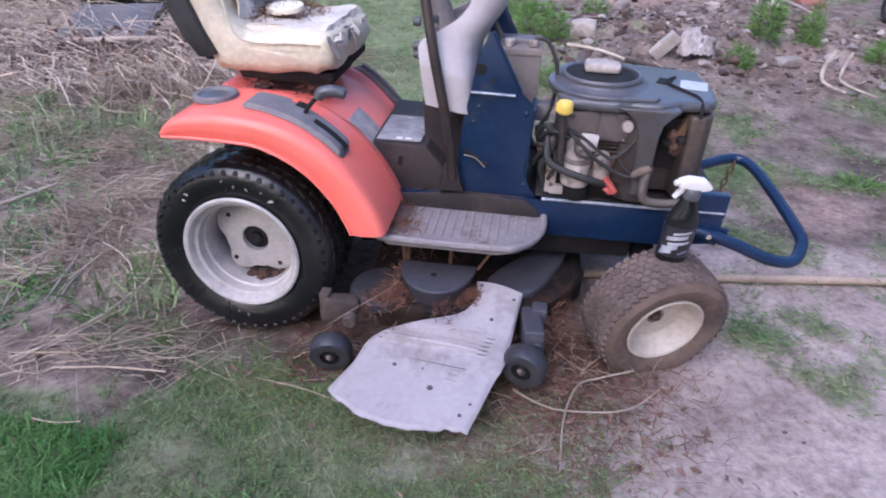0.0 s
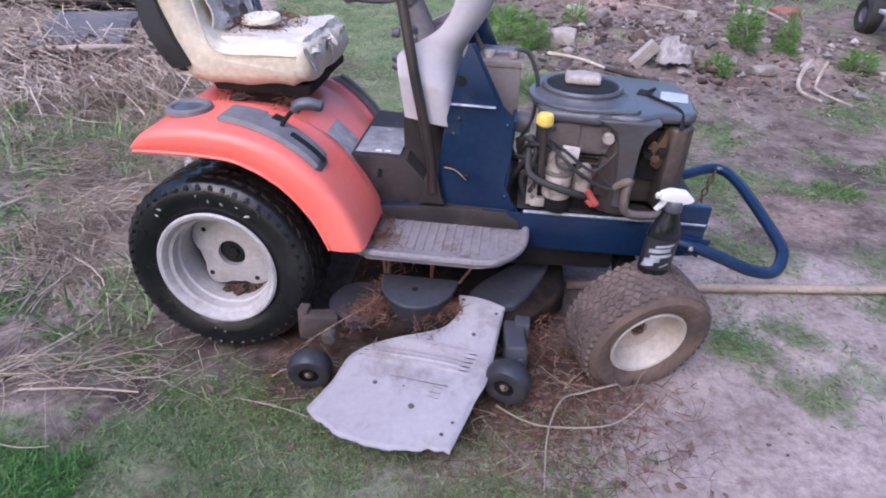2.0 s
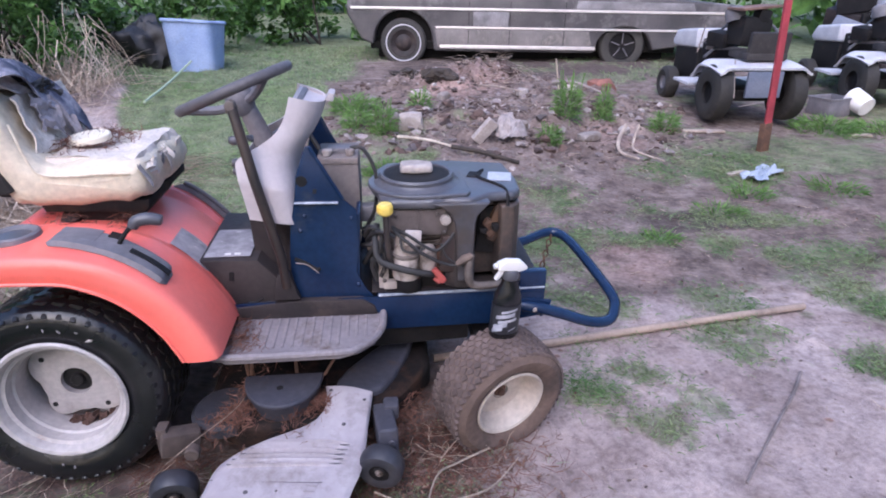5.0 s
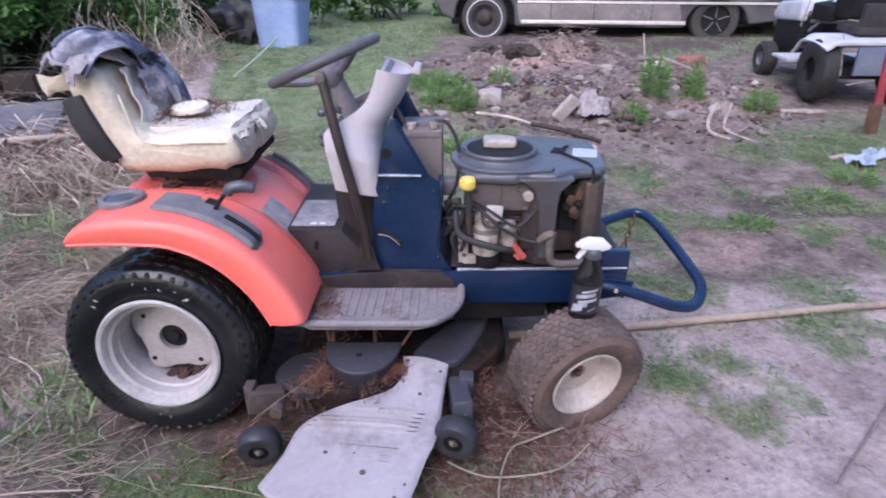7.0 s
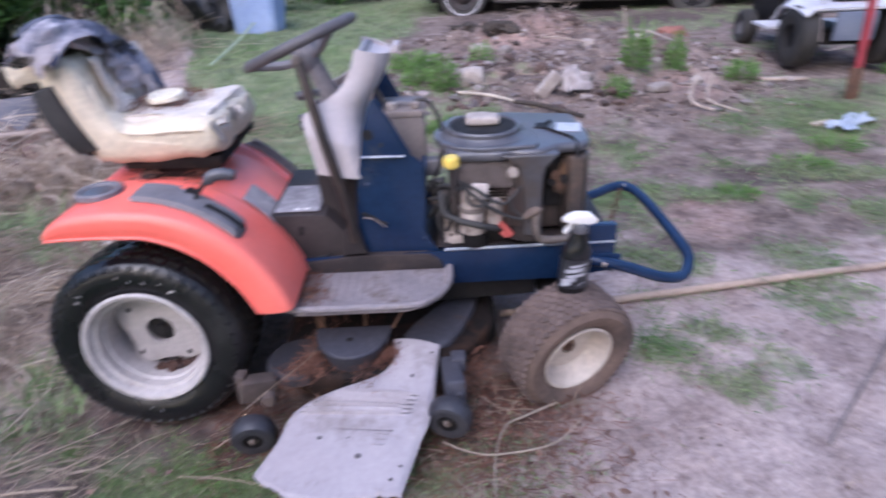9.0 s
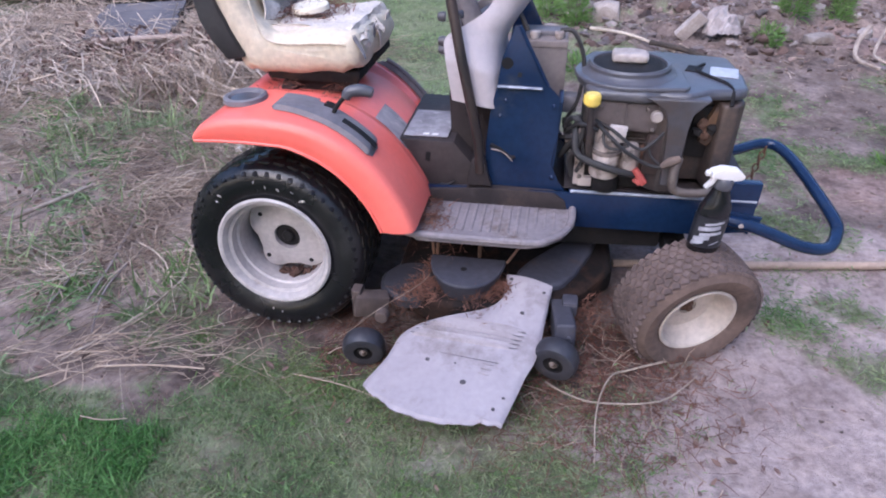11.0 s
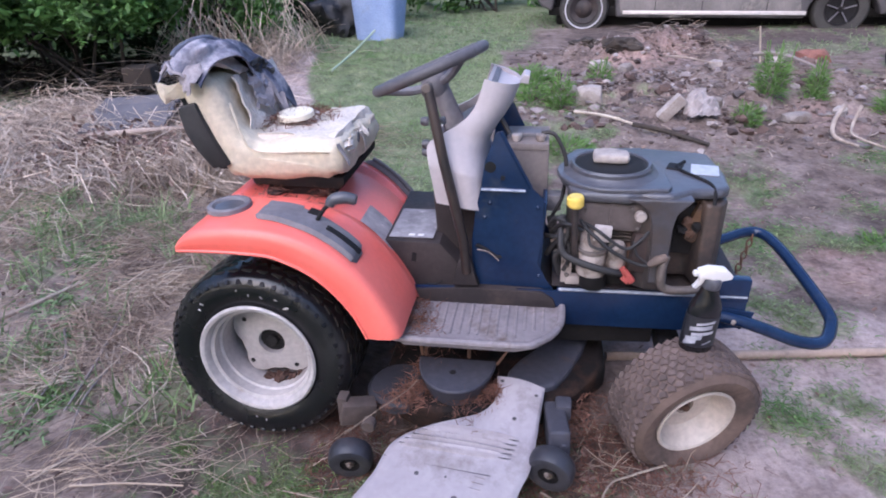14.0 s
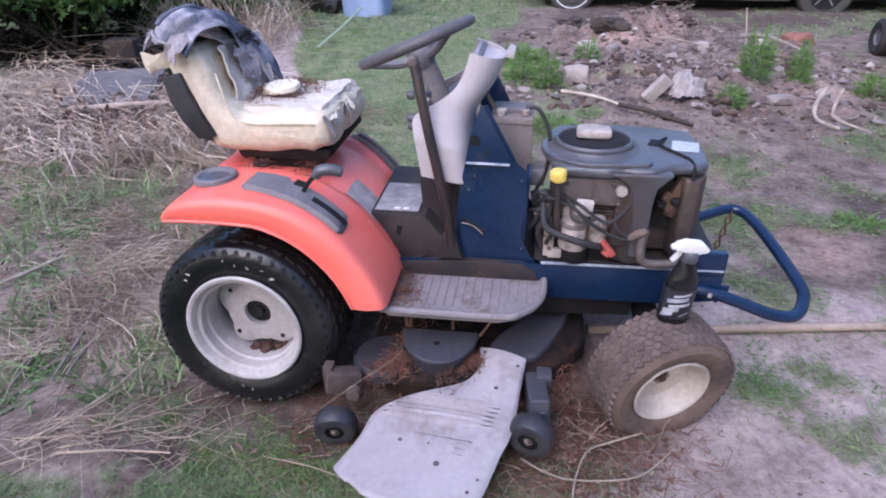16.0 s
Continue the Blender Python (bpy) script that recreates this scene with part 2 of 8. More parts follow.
BUSH_LEAF = leaf_mat("bush_leaves", (0.125, 0.25, 0.060), (0.040, 0.085, 0.022), rough=0.55)
# dark copy of the bush leaves, with the hedge's shade in the colour
DARK_LEAF = leaf_mat("leaves_painted_shade", (0.022, 0.042, 0.014), (0.014, 0.028, 0.010), rough=0.6)
BARK = mat("dark_bark", (0.035, 0.027, 0.022), (0.065, 0.05, 0.04), rough=0.95, big=10, bump=0.5)


# ---- mesh tools ----
def thing(name, at, label, category, rz=0.0, group="", kind=""):
    ob = new(name)
    ob.empty_display_size = 0.05
    ob.matrix_world = pose(*at, 0, 0, rz)
    return tagged(ob, label, category, group, kind)


def part(name, bm, material, parent=None, label="", smooth=True, angle=35):
    me = bpy.data.meshes.new(name)
    bmesh.ops.recalc_face_normals(bm, faces=bm.faces)
    for f in bm.faces:
        f.smooth = smooth
    if smooth:
        lim = radians(angle)
        for e in bm.edges:
            if len(e.link_faces) == 2 and e.calc_face_angle(0) > lim:
                e.smooth = False
    bm.to_mesh(me)
    bm.free()
    me.materials.append(material)
    ob = new(name, me)
    if parent:
        ob.parent = parent
    return tagged(ob, label)


def joined(*bms):
    out = bms[0]
    for b in bms[1:]:
        me = bpy.data.meshes.new("tmp")
        b.to_mesh(me)
        b.free()
        out.from_mesh(me)
        bpy.data.meshes.remove(me)
    return out


def bevelled(bm, width, segments=2):
    if width > 0:
        edges = [e for e in bm.edges if len(e.link_faces) == 2 and e.calc_face_angle(0) > radians(25)]
        bmesh.ops.bevel(bm, geom=edges, offset=width, segments=segments, affect="EDGES", profile=0.6, clamp_overlap=True)
    return bm


def box(size, m=None, bevel=0.004, segments=2):
    bm = bmesh.new()
    bmesh.ops.create_cube(bm, size=1)
    bmesh.ops.scale(bm, vec=size, verts=bm.verts)
    bevelled(bm, bevel, segments)
    if m:
        bm.transform(m)
    return bm


def prism(poly, a, b, axis="y", bevel=0.004, segments=2):
    """A polygon of (u, v) drawn out from a to b along an axis: u, v are x, z for y, x, y for z, and y, z for x."""
    put = {"y": lambda u, v, w: (u, w, v), "z": lambda u, v, w: (u, v, w), "x": lambda u, v, w: (w, u, v)}[axis]
    bm = bmesh.new()
    lo = [bm.verts.new(put(u, v, a)) for u, v in poly]
    hi = [bm.verts.new(put(u, v, b)) for u, v in poly]
    bm.faces.new(lo[::-1])
    bm.faces.new(hi)
    for i in range(len(poly)):
        j = (i + 1) % len(poly)
        bm.faces.new((lo[i], lo[j], hi[j], hi[i]))
    bmesh.ops.recalc_face_normals(bm, faces=bm.faces)
    return bevelled(bm, bevel, segments)


def smooth_path(points, n=6, closed=False):
    """Catmull-Rom through the points."""
    p = [Vector(q) for q in points]
    out = []
    k = len(p)
    for i in range(k if closed else k - 1):
        if closed:
            a, b, c, d = p[i - 1], p[i], p[(i + 1) % k], p[(i + 2) % k]
        else:
            a, b, c, d = p[max(i - 1, 0)], p[i], p[i + 1], p[min(i + 2, k - 1)]
        for s in range(n):
            t = s / n
            out.append(0.5 * ((2 * b) + (c - a) * t + (2 * a - 5 * b + 4 * c - d) * t * t + (3 * b - a - 3 * c + d) * t**3))
    if not closed:
        out.append(p[-1])
    return out


def tube(points, r, seg=8, closed=False, taper=None):
    """A round bar along points; taper: the radius at each point."""
    p = [Vector(q) for q in points]
    bm = bmesh.new()
    rings = []
    side = None
    for i, q in enumerate(p):
        if closed:
            d = (p[(i + 1) % len(p)] - p[i - 1]).normalized()
        else:
            d = (p[min(i + 1, len(p) - 1)] - p[max(i - 1, 0)]).normalized()
        if side is None:
            side = d.orthogonal().normalized()
        side = (side - d * side.dot(d)).normalized()
        up = d.cross(side)
        rad = taper[i] if taper else r
        rings.append([bm.verts.new(q + rad * (math.cos(a) * side + math.sin(a) * up)) for a in [2 * math.pi * k / seg for k in range(seg)]])
    pairs = list(zip(rings, rings[1:]))
    if closed:
        pairs.append((rings[-1], rings[0]))
    for a, b in pairs:
        for k in range(seg):
            bm.faces.new((a[k], a[(k + 1) % seg], b[(k + 1) % seg], b[k]))
    if not closed:
        bm.faces.new(rings[0][::-1])
        bm.faces.new(rings[-1])
    return bm


def lathe(profile, seg=48, m=None, closed=False):
    """(radius, height) turned round the local y axis; height runs along y."""
    bm = bmesh.new()
    rings = []
    for r, h in profile:
        if r < 1e-5:
            rings.append([bm.verts.new((0, h, 0))])
        else:
            rings.append([bm.verts.new((r * math.cos(2 * math.pi * k / seg), h, r * math.sin(2 * math.pi * k / seg))) for k in range(seg)])
    pairs = list(zip(rings, rings[1:]))
    if closed:
        pairs.append((rings[-1], rings[0]))
    for a, b in pairs:
        for k in range(seg):
            q = [a[k % len(a)], a[(k + 1) % len(a)], b[(k + 1) % len(b)], b[k % len(b)]]
            q = list(dict.fromkeys(q))
            if len(q) > 2:
                bm.faces.new(q)
    if m:
        bm.transform(m)
    return bm


def disc(r, h, m=None, seg=32, bevel=0.003):
    """A short cylinder along y, from 0 to h."""
    b = min(bevel, abs(h) / 3)
    s = 1 if h > 0 else -1
    return lathe([(0, 0), (r - b, 0), (r, s * b), (r, h - s * b), (r - b, h), (0, h)], seg, m)


def sheet(f, nu, nv, thick=0.0):
    """A surface f(u, v), u and v from 0 to 1, with thickness along its normals."""
    bm = bmesh.new()
    g = [[bm.verts.new(f(i / nu, j / nv)) for j in range(nv + 1)] for i in range(nu + 1)]
    for i in range(nu):
        for j in range(nv):
            bm.faces.new((g[i][j], g[i + 1][j], g[i + 1][j + 1], g[i][j + 1]))
    if thick:
        bmesh.ops.recalc_face_normals(bm, faces=bm.faces)
        bmesh.ops.solidify(bm, geom=bm.faces, thickness=thick)
    return bm


def curve1(points):
    """A piecewise-smooth function through (s, value...) rows."""
    pts = np.array(points, float)

    def at(s):
        return np.array([np.interp(s, pts[:, 0], pts[:, k]) for k in range(1, pts.shape[1])])

    return at


def lump(size, seed, rough=0.25, sub=2, freq=1.6):
    """An uneven stone."""
    bm = bmesh.new()
    bmesh.ops.create_icosphere(bm, subdivisions=sub, radius=0.5)
    for v in bm.verts:
        n = noise.noise(v.co * freq * 2 + Vector((seed * 7.3, seed * 1.7, 3.1)))
        v.co = v.co * (1 + rough * 1.6 * n)
        for k in range(3):
            v.co[k] = max(-0.38, min(0.38, v.co[k])) * size[k] * 1.25
    return bm


def mesh_part(name, verts, faces, material, parent=None, label="", smooth=False):
    me = bpy.data.meshes.new(name)
    me.from_pydata([tuple(v) for v in verts], [], faces)
    me.materials.append(material)
    if smooth:
        me.polygons.foreach_set("use_smooth", [True] * len(me.polygons))
    ob = new(name, me)
    if parent:
        ob.parent = parent
    return tagged(ob, label)


ROT_Y_TO_Z = pose(0, 0, 0, 90, 0, 0)  # turns a lathe's axis from y to z


# ---- ground ----
def bump2(x, y, cx, cy, sx, sy):
    return math.exp(-(((x - cx) / sx) ** 2) - ((y - cy) / sy) ** 2)


def fbm(x, y, s, octaves=3, seed=0.0):
    v, a = 0.0, 1.0
    for k in range(octaves):
        v += a * noise.noise(Vector((x * s + seed, y * s - seed, seed * 0.37)))
        s, a = s * 2.1, a * 0.5
    return v


def step01(v, a, b):
    t = max(0.0, min(1.0, (v - a) / (b - a)))
    return t * t * (3 - 2 * t)


def mound(x, y):
    return 0.17 * bump2(x, y, 1.9, 3.4, 1.3, 0.95) + 0.22 * bump2(x, y, 2.15, 5.25, 0.6, 0.5) + 0.16 * bump2(x, y, 1.4, 5.1, 0.6, 0.4) + 0.13 * bump2(x, y, 2.95, 4.1, 0.6, 0.6)


def gz(x, y):
    """The height of the ground."""
    z = 0.13 * step01(y, 0.5, 6.5) + 0.02 * fbm(x, y, 0.5)
    m = mound(x, y)
    near = step01(math.hypot(x - 0.6, y), 60, 12)
    z += m + near * (0.010 * fbm(x, y, 3.2, 3, 4.0) + m * 0.55 * fbm(x, y, 4.5, 4, 9.0) + 0.03 * step01(m, 0.02, 0.12) * fbm(x, y, 9.0, 3, 2.0))
    z += 0.05 * step01(x, 0.0, -1.6) * step01(y, -0.9, 0.6) * (1 + fbm(x, y, 2.0, 2, 2.0) + 0.7 * fbm(x, y, 5.5, 2, 6.0))
    under = bump2(x, y, 0.55, -0.1, 1.0, 0.7)
    return z * (1 - 0.85 * min(1, under * 1.4))


GREEN_SPOTS = [(1.62, -0.2, 0.16), (1.80, -0.08, 0.14), (1.72, -0.36, 0.14), (1.95, -0.28, 0.10), (1.72, 0.5, 0.22), (1.89, 0.34, 0.2), (1.82, -0.1, 0.13), (2.32, 0.40, 0.24), (2.31, 0.03, 0.22), (2.32, 0.14, 0.2), (2.33, 1.04, 0.17), (2.66, 0.98, 0.2), (3.41, 0.77, 0.36), (3.15, 0.75, 0.3), (3.74, 0.85, 0.4), (3.03, 0.42, 0.3), (2.88, -0.13, 0.2), (4.2, 1.0, 0.5), (1.95, 0.75, 0.26), (1.75, 1.05, 0.34), (1.5, 0.85, 0.3), (1.35, 1.5, 0.36)]
GREEN_SPOTS += [(1.15, 1.5, 0.4), (0.85, 1.95, 0.45), (1.05, 2.5, 0.5), (0.9, 3.1, 0.5), (0.8, 3.8, 0.5), (3.4, 2.3, 0.5), (4.4, 2.6, 0.8), (5.0, 1.6, 0.8), (1.9, 1.7, 0.3), (6.0, 4.0, 1.0)]
GREEN_SPOTS += [(-0.9, 0.75, 0.3), (-1.45, 0.45, 0.25), (-1.0, 0.1, 0.18), (-0.78, -0.42, 0.28), (-1.08, -0.22, 0.26), (-1.7, 0.85, 0.4), (-0.5, 0.35, 0.15), (-0.1, -0.56, 0.26), (-0.45, -0.46, 0.28), (0.15, -0.60, 0.25), (-1.3, 0.92, 0.3), (-0.62, -0.28, 0.22)]


def outskirts(x, y):
    """How far a place lies out in the grass round the yard."""
    out = max(abs(x - 1.2) - 4.6, y - 7.4, -1.9 - y)
    return step01(out + 0.7 * fbm(x, y, 0.7, 3, 4.0), -0.2, 1.1) if out > -1.5 else 0.0


# Darkens soil: a damp patch, the tractor's surroundings, and painted-in shade round the car.
def damp_and_shade(x, y):
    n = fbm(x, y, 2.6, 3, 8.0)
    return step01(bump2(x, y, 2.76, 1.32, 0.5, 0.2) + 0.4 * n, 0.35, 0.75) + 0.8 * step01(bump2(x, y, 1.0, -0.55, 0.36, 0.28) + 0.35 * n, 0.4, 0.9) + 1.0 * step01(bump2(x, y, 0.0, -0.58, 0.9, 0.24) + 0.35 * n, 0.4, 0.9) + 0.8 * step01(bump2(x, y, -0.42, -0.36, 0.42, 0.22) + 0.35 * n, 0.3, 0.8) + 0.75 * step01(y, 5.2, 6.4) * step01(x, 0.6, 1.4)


def redness(x, y):
    """Where reddish subsoil lies on top."""
    return 0.75 * min(0.75, 0.8 * bump2(x, y, 2.15, 0.85, 0.3, 0.4) + 0.6 * bump2(x, y, 1.55, 4.6, 0.7, 0.6) + 0.75 * bump2(x, y, 2.85, 2.9, 0.45, 0.4) + 0.6 * bump2(x, y, 2.1, 5.1, 0.7, 0.5) + 0.55 * bump2(x, y, 1.9, 1.7, 0.5, 0.3) + 0.5 * bump2(x, y, 3.7, 1.35, 0.5, 0.2) + 0.55 * bump2(x, y, -1.9, 1.7, 0.6, 0.4))


def greenness(x, y):
    n = fbm(x, y, 2.2, 3, 1.0)
    n2 = fbm(x, y, 0.9, 2, 6.0)
    n3 = fbm(x, y, 6.5, 2, 2.0)
    g = step01(-y, 0.52 - 0.23 * x + 0.2 * n, 0.66 - 0.23 * x + 0.2 * n) * step01(x, 1.5 + 0.4 * n + 0.25 * n3, 0.55 + 0.3 * n) * (0.72 + 0.28 * step01(n3 + 0.6 * n, -0.5, 0.3))  # front lawn
    mid = -0.05 - 0.16 * (y - 0.8)
    w = 0.42 + 0.16 * max(0, y - 1)
    g = max(g, step01(y, 0.35, 0.7) * step01(abs(x - mid - 0.15 * n2), w + 0.12, w - 0.12))  # strip behind the tractor
    g = max(g, step01(y, 5.2, 6.3) * step01(x, 1.0, 0.2))
    for cx, cy, r in GREEN_SPOTS:
        g = max(g, (0.58 if x < -0.3 else 0.62 if y > 1 else 0.56) * step01(math.hypot(x - cx, (y - cy) * 1.3) / r + 0.9 * n + 0.8 * n3, 1.25, 0.2))
    if x > 0.9 and y > 1.2:
        g = max(g, (0.42 + 0.15 * step01(x, 2.6, 3.6)) * step01(n2 + 0.8 * n + 0.5 * n3 + 0.4 * step01(x, 2.6, 3.8), 0.15, 0.75) * step01(mound(x, y), 0.16, 0.05))
    g *= 1 - 0.7 * bump2(x, y, -0.31, -0.85, 0.09, 0.07)
    if y < -0.4 and x < 1.6:
        g *= 0.74 + 0.26 * step01(fbm(x, y, 3.6, 3, 12.0), -0.42, 0.05)  # worn spots
    return max(g, 0.8 * outskirts(x, y))


def hayness(x, y):
    n = fbm(x, y, 1.7, 3, 3.0)
    h = step01(x, 0.15 + 0.2 * n, -0.25 + 0.2 * n) * step01(y - 0.23 * x, -0.86 + 0.16 * n, -0.70 + 0.16 * n) * step01(y, 3.6, 2.4)
    h *= (1 - 0.45 * step01(y - 0.23 * x, -0.1, -0.45)) * (1 - 0.85 * bump2(x, y, 0.0, -0.55, 0.75, 0.2))
    return h * (1 - 0.8 * step01(abs(x + 0.05 + 0.16 * (y - 0.8)), 0.55, 0.35) * step01(y, 0.4, 0.8))


def soilness(x, y):
    n = fbm(x, y, 1.3, 3, 5.0)
    s = step01(y + 0.25 * n, 0.15, 0.75) * step01(x, 0.4 - 0.8 * step01(y, 0.4, 1.2), 1.1 - 0.8 * step01(y, 0.4, 1.2))
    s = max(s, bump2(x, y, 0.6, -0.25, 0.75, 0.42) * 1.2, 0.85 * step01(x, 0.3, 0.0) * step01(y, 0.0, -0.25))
    return min(1, s)


def spread(lo, hi, fine, far, grow=1.13):
    v = list(np.arange(lo, hi + 1e-6, fine))
    d, a, b = fine, lo, hi
    before, after = [], []
    while a > -far:
        d *= grow
        a, b = a - d, b + d
        before.append(a)
        after.append(b)
    return before[::-1] + v + after


def build_ground():
    xs, ys = spread(-2.6, 4.2, 0.032, 260), spread(-1.6, 4.8, 0.032, 260)
    verts, cols, tones = [], [], []
    for y in ys:
        for x in xs:
            near = -9 < x < 11 and -7 < y < 14
            f = outskirts(x, y) if near else 1.0
            verts.append((x, y, gz(x, y) if abs(x) < 80 and abs(y) < 80 else 0.13))
            tones.append((redness(x, y) if near else 0.0, 0, 0, 1))
            cols.append((greenness(x, y), (1 - f) * hayness(x, y) + 0.1 * f, (1 - f) * soilness(x, y) + 0.3 * f, (1 - f) * min(1, damp_and_shade(x, y))) if near else (0.8, 0.1, 0.3, 0))
    w = len(xs)
    faces = [(j * w + i, j * w + i + 1, (j + 1) * w + i + 1, (j + 1) * w + i) for j in range(len(ys) - 1) for i in range(w - 1)]
    m = bpy.data.materials.new("yard_earth")
    m.use_nodes = True
    n, ln = m.node_tree.nodes, m.node_tree.links
    at = n.new("ShaderNodeAttribute")
    at.attribute_name = "cover"
    sep = n.new("ShaderNodeSeparateColor")
    ln.new(at.outputs["Color"], sep.inputs["Color"])
    co = n.new("ShaderNodeTexCoord")

    def tex(scale, detail=6, rough=0.6):
        q = n.new("ShaderNodeTexNoise")
        q.inputs["Scale"].default_value, q.inputs["Detail"].default_value, q.inputs["Roughness"].default_value = scale, detail, rough
        ln.new(co.outputs["Object"], q.inputs["Vector"])
        return q.outputs["Fac"]

    def ramp(fac, *stops):
        r = n.new("ShaderNodeValToRGB")
        while len(r.color_ramp.elements) < len(stops):
            r.color_ramp.elements.new(0.5)
        for e, (p, c) in zip(r.color_ramp.elements, stops):
            e.position, e.color = p, (*c, 1)
        ln.new(fac, r.inputs["Fac"])
        return r.outputs["Color"]

    def mix(fac, a, b):
        q = n.new("ShaderNodeMix")
        q.data_type = "RGBA"
        ln.new(fac, q.inputs["Factor"])
        ln.new(a, q.inputs["A"])
        ln.new(b, q.inputs["B"])
        return q.outputs["Result"]

    def broken(mask, scale, soft=0.25):
        add = n.new("ShaderNodeMath")
        add.operation = "ADD"
        ln.new(mask, add.inputs[0])
        ln.new(tex(scale, 8, 0.7), add.inputs[1])
        mr = n.new("ShaderNodeMapRange")
        mr.inputs["From Min"].default_value, mr.inputs["From Max"].default_value = 1.0 - soft, 1.0 + soft
        ln.new(add.outputs[0], mr.inputs["Value"])
        return mr.outputs["Result"]

    sand = ramp(tex(2.2), (0.28, (0.26, 0.196, 0.180)), (0.44, (0.375, 0.295, 0.274)), (0.57, (0.435, 0.350, 0.328)), (0.72, (0.50, 0.412, 0.388)))
    soil = ramp(tex(5.0, 8, 0.7), (0.32, (0.08, 0.059, 0.051)), (0.5, (0.205, 0.157, 0.138)), (0.7, (0.315, 0.255, 0.23)))
    hay = ramp(tex(7.0, 8, 0.7), (0.34, (0.13, 0.096, 0.082)), (0.50, (0.325, 0.252, 0.215)), (0.66, (0.47, 0.382, 0.325)))
    green = ramp(tex(6.0, 8, 0.7), (0.30, (0.075, 0.082, 0.048)), (0.50, (0.175, 0.205, 0.112)), (0.72, (0.275, 0.275, 0.180)))
    red = ramp(tex(9.0, 8, 0.7), (0.32, (0.20, 0.125, 0.105)), (0.5, (0.33, 0.222, 0.195)), (0.7, (0.43, 0.32, 0.29)))
    # dark earth colour, for damp soil and for the shade painted by the car
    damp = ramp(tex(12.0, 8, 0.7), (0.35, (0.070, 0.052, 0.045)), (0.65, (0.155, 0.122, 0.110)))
    col = mix(broken(sep.outputs["Blue"], 6), sand, soil)
    at2 = n.new("ShaderNodeAttribute")
    at2.attribute_name = "tone"
    sep2 = n.new("ShaderNodeSeparateColor")
    ln.new(at2.outputs["Color"], sep2.inputs["Color"])
    col = mix(broken(sep2.outputs["Red"], 5), col, red)
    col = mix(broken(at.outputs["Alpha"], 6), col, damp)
    col = mix(broken(sep.outputs["Green"], 8), col, hay)
    col = mix(broken(sep.outputs["Red"], 14, 0.2), col, green)
    grit = n.new("ShaderNodeMix")
    grit.data_type, grit.blend_type = "RGBA", "MULTIPLY"
    grit.inputs["Factor"].default_value = 1.0
    ln.new(col, grit.inputs["A"])
    ln.new(ramp(tex(11, 9, 0.75), (0.34, (0.62, 0.60, 0.60)), (0.5, (1.0, 1.0, 1.0)), (0.7, (1.15, 1.15, 1.15))), grit.inputs["B"])
    col = grit.outputs["Result"]
    blotch = n.new("ShaderNodeMix")
    blotch.data_type, blotch.blend_type = "RGBA", "MULTIPLY"
    blotch.inputs["Factor"].default_value = 1.0
    ln.new(col, blotch.inputs["A"])
    ln.new(ramp(tex(3.3, 5, 0.6), (0.36, (0.86, 0.84, 0.82)), (0.5, (1.0, 1.0, 1.0)), (0.64, (1.10, 1.09, 1.06))), blotch.inputs["B"])
    col = blotch.outputs["Result"]
    crumb = n.new("ShaderNodeMix")
    crumb.data_type, crumb.blend_type = "RGBA", "MULTIPLY"
    crumb.inputs["Factor"].default_value = 1.0
    ln.new(col, crumb.inputs["A"])
    ln.new(ramp(tex(42, 4, 0.6), (0.34, (0.80, 0.78, 0.77)), (0.5, (1.0, 1.0, 1.0)), (0.64, (1.14, 1.13, 1.12))), crumb.inputs["B"])
    col = crumb.outputs["Result"]
    b = n["Principled BSDF"]
    ln.new(col, b.inputs["Base Color"])
    b.inputs["Roughness"].default_value = 0.95
    b.inputs["Specular IOR Level"].default_value = 0.2
    bp = n.new("ShaderNodeBump")
    bp.inputs["Strength"].default_value, bp.inputs["Distance"].default_value = 0.6, 0.03
    ln.new(tex(28, 10, 0.72), bp.inputs["Height"])
    ln.new(bp.outputs["Normal"], b.inputs["Normal"])
    ob = mesh_part("ground", verts, faces, m, smooth=True)
    ob.data.color_attributes.new("cover", "FLOAT_COLOR", "POINT").data.foreach_set("color", np.array(cols, np.float32).ravel())
    ob.data.color_attributes.new("tone", "FLOAT_COLOR", "POINT").data.foreach_set("color", np.array(tones, np.float32).ravel())
    tagged(ob, "sandy earth yard with grass patches and dead straw", "ground", kind="structure")


build_ground()


# ---- the garden tractor ----
tractor = thing("lawn_tractor", (0, 0, 0), "orange and dark blue garden tractor without hood on earth", "lawn tractor")


def tread_blocks(R, w, rows, cols, h, size, slant=0.5, crown=0.01):
    """Lugs round a tyre whose axle is y."""
    bm = bmesh.new()
    for k in range(rows):
        for c in range(cols):
            a = 2 * math.pi * (k + 0.5 * (c % 2)) / rows
            y = ((c + 0.5) / cols - 0.5) * w
            r = R - crown * (2 * y / w) ** 2
            sx, sy = size
            m = pose(0, 0, 0, 0, -math.degrees(a), 0) @ pose(r, y, 0, 0, 0, 0) @ pose(0, 0, 0, (25 if c % 2 else -25) * slant * 2, 0, 0)
            lo = [bm.verts.new(m @ Vector((-h, sy * p, sx * q))) for p, q in ((-0.5, -0.5), (0.5, -0.5), (0.5, 0.5), (-0.5, 0.5))]
            hi = [bm.verts.new(m @ Vector((h * 0.7, sy * p * 0.8, sx * q * 0.8))) for p, q in ((-0.5, -0.5), (0.5, -0.5), (0.5, 0.5), (-0.5, 0.5))]
            bm.faces.new(hi)
            for i in range(4):
                j = (i + 1) % 4
                bm.faces.new((lo[i], lo[j], hi[j], hi[i]))
    return bm


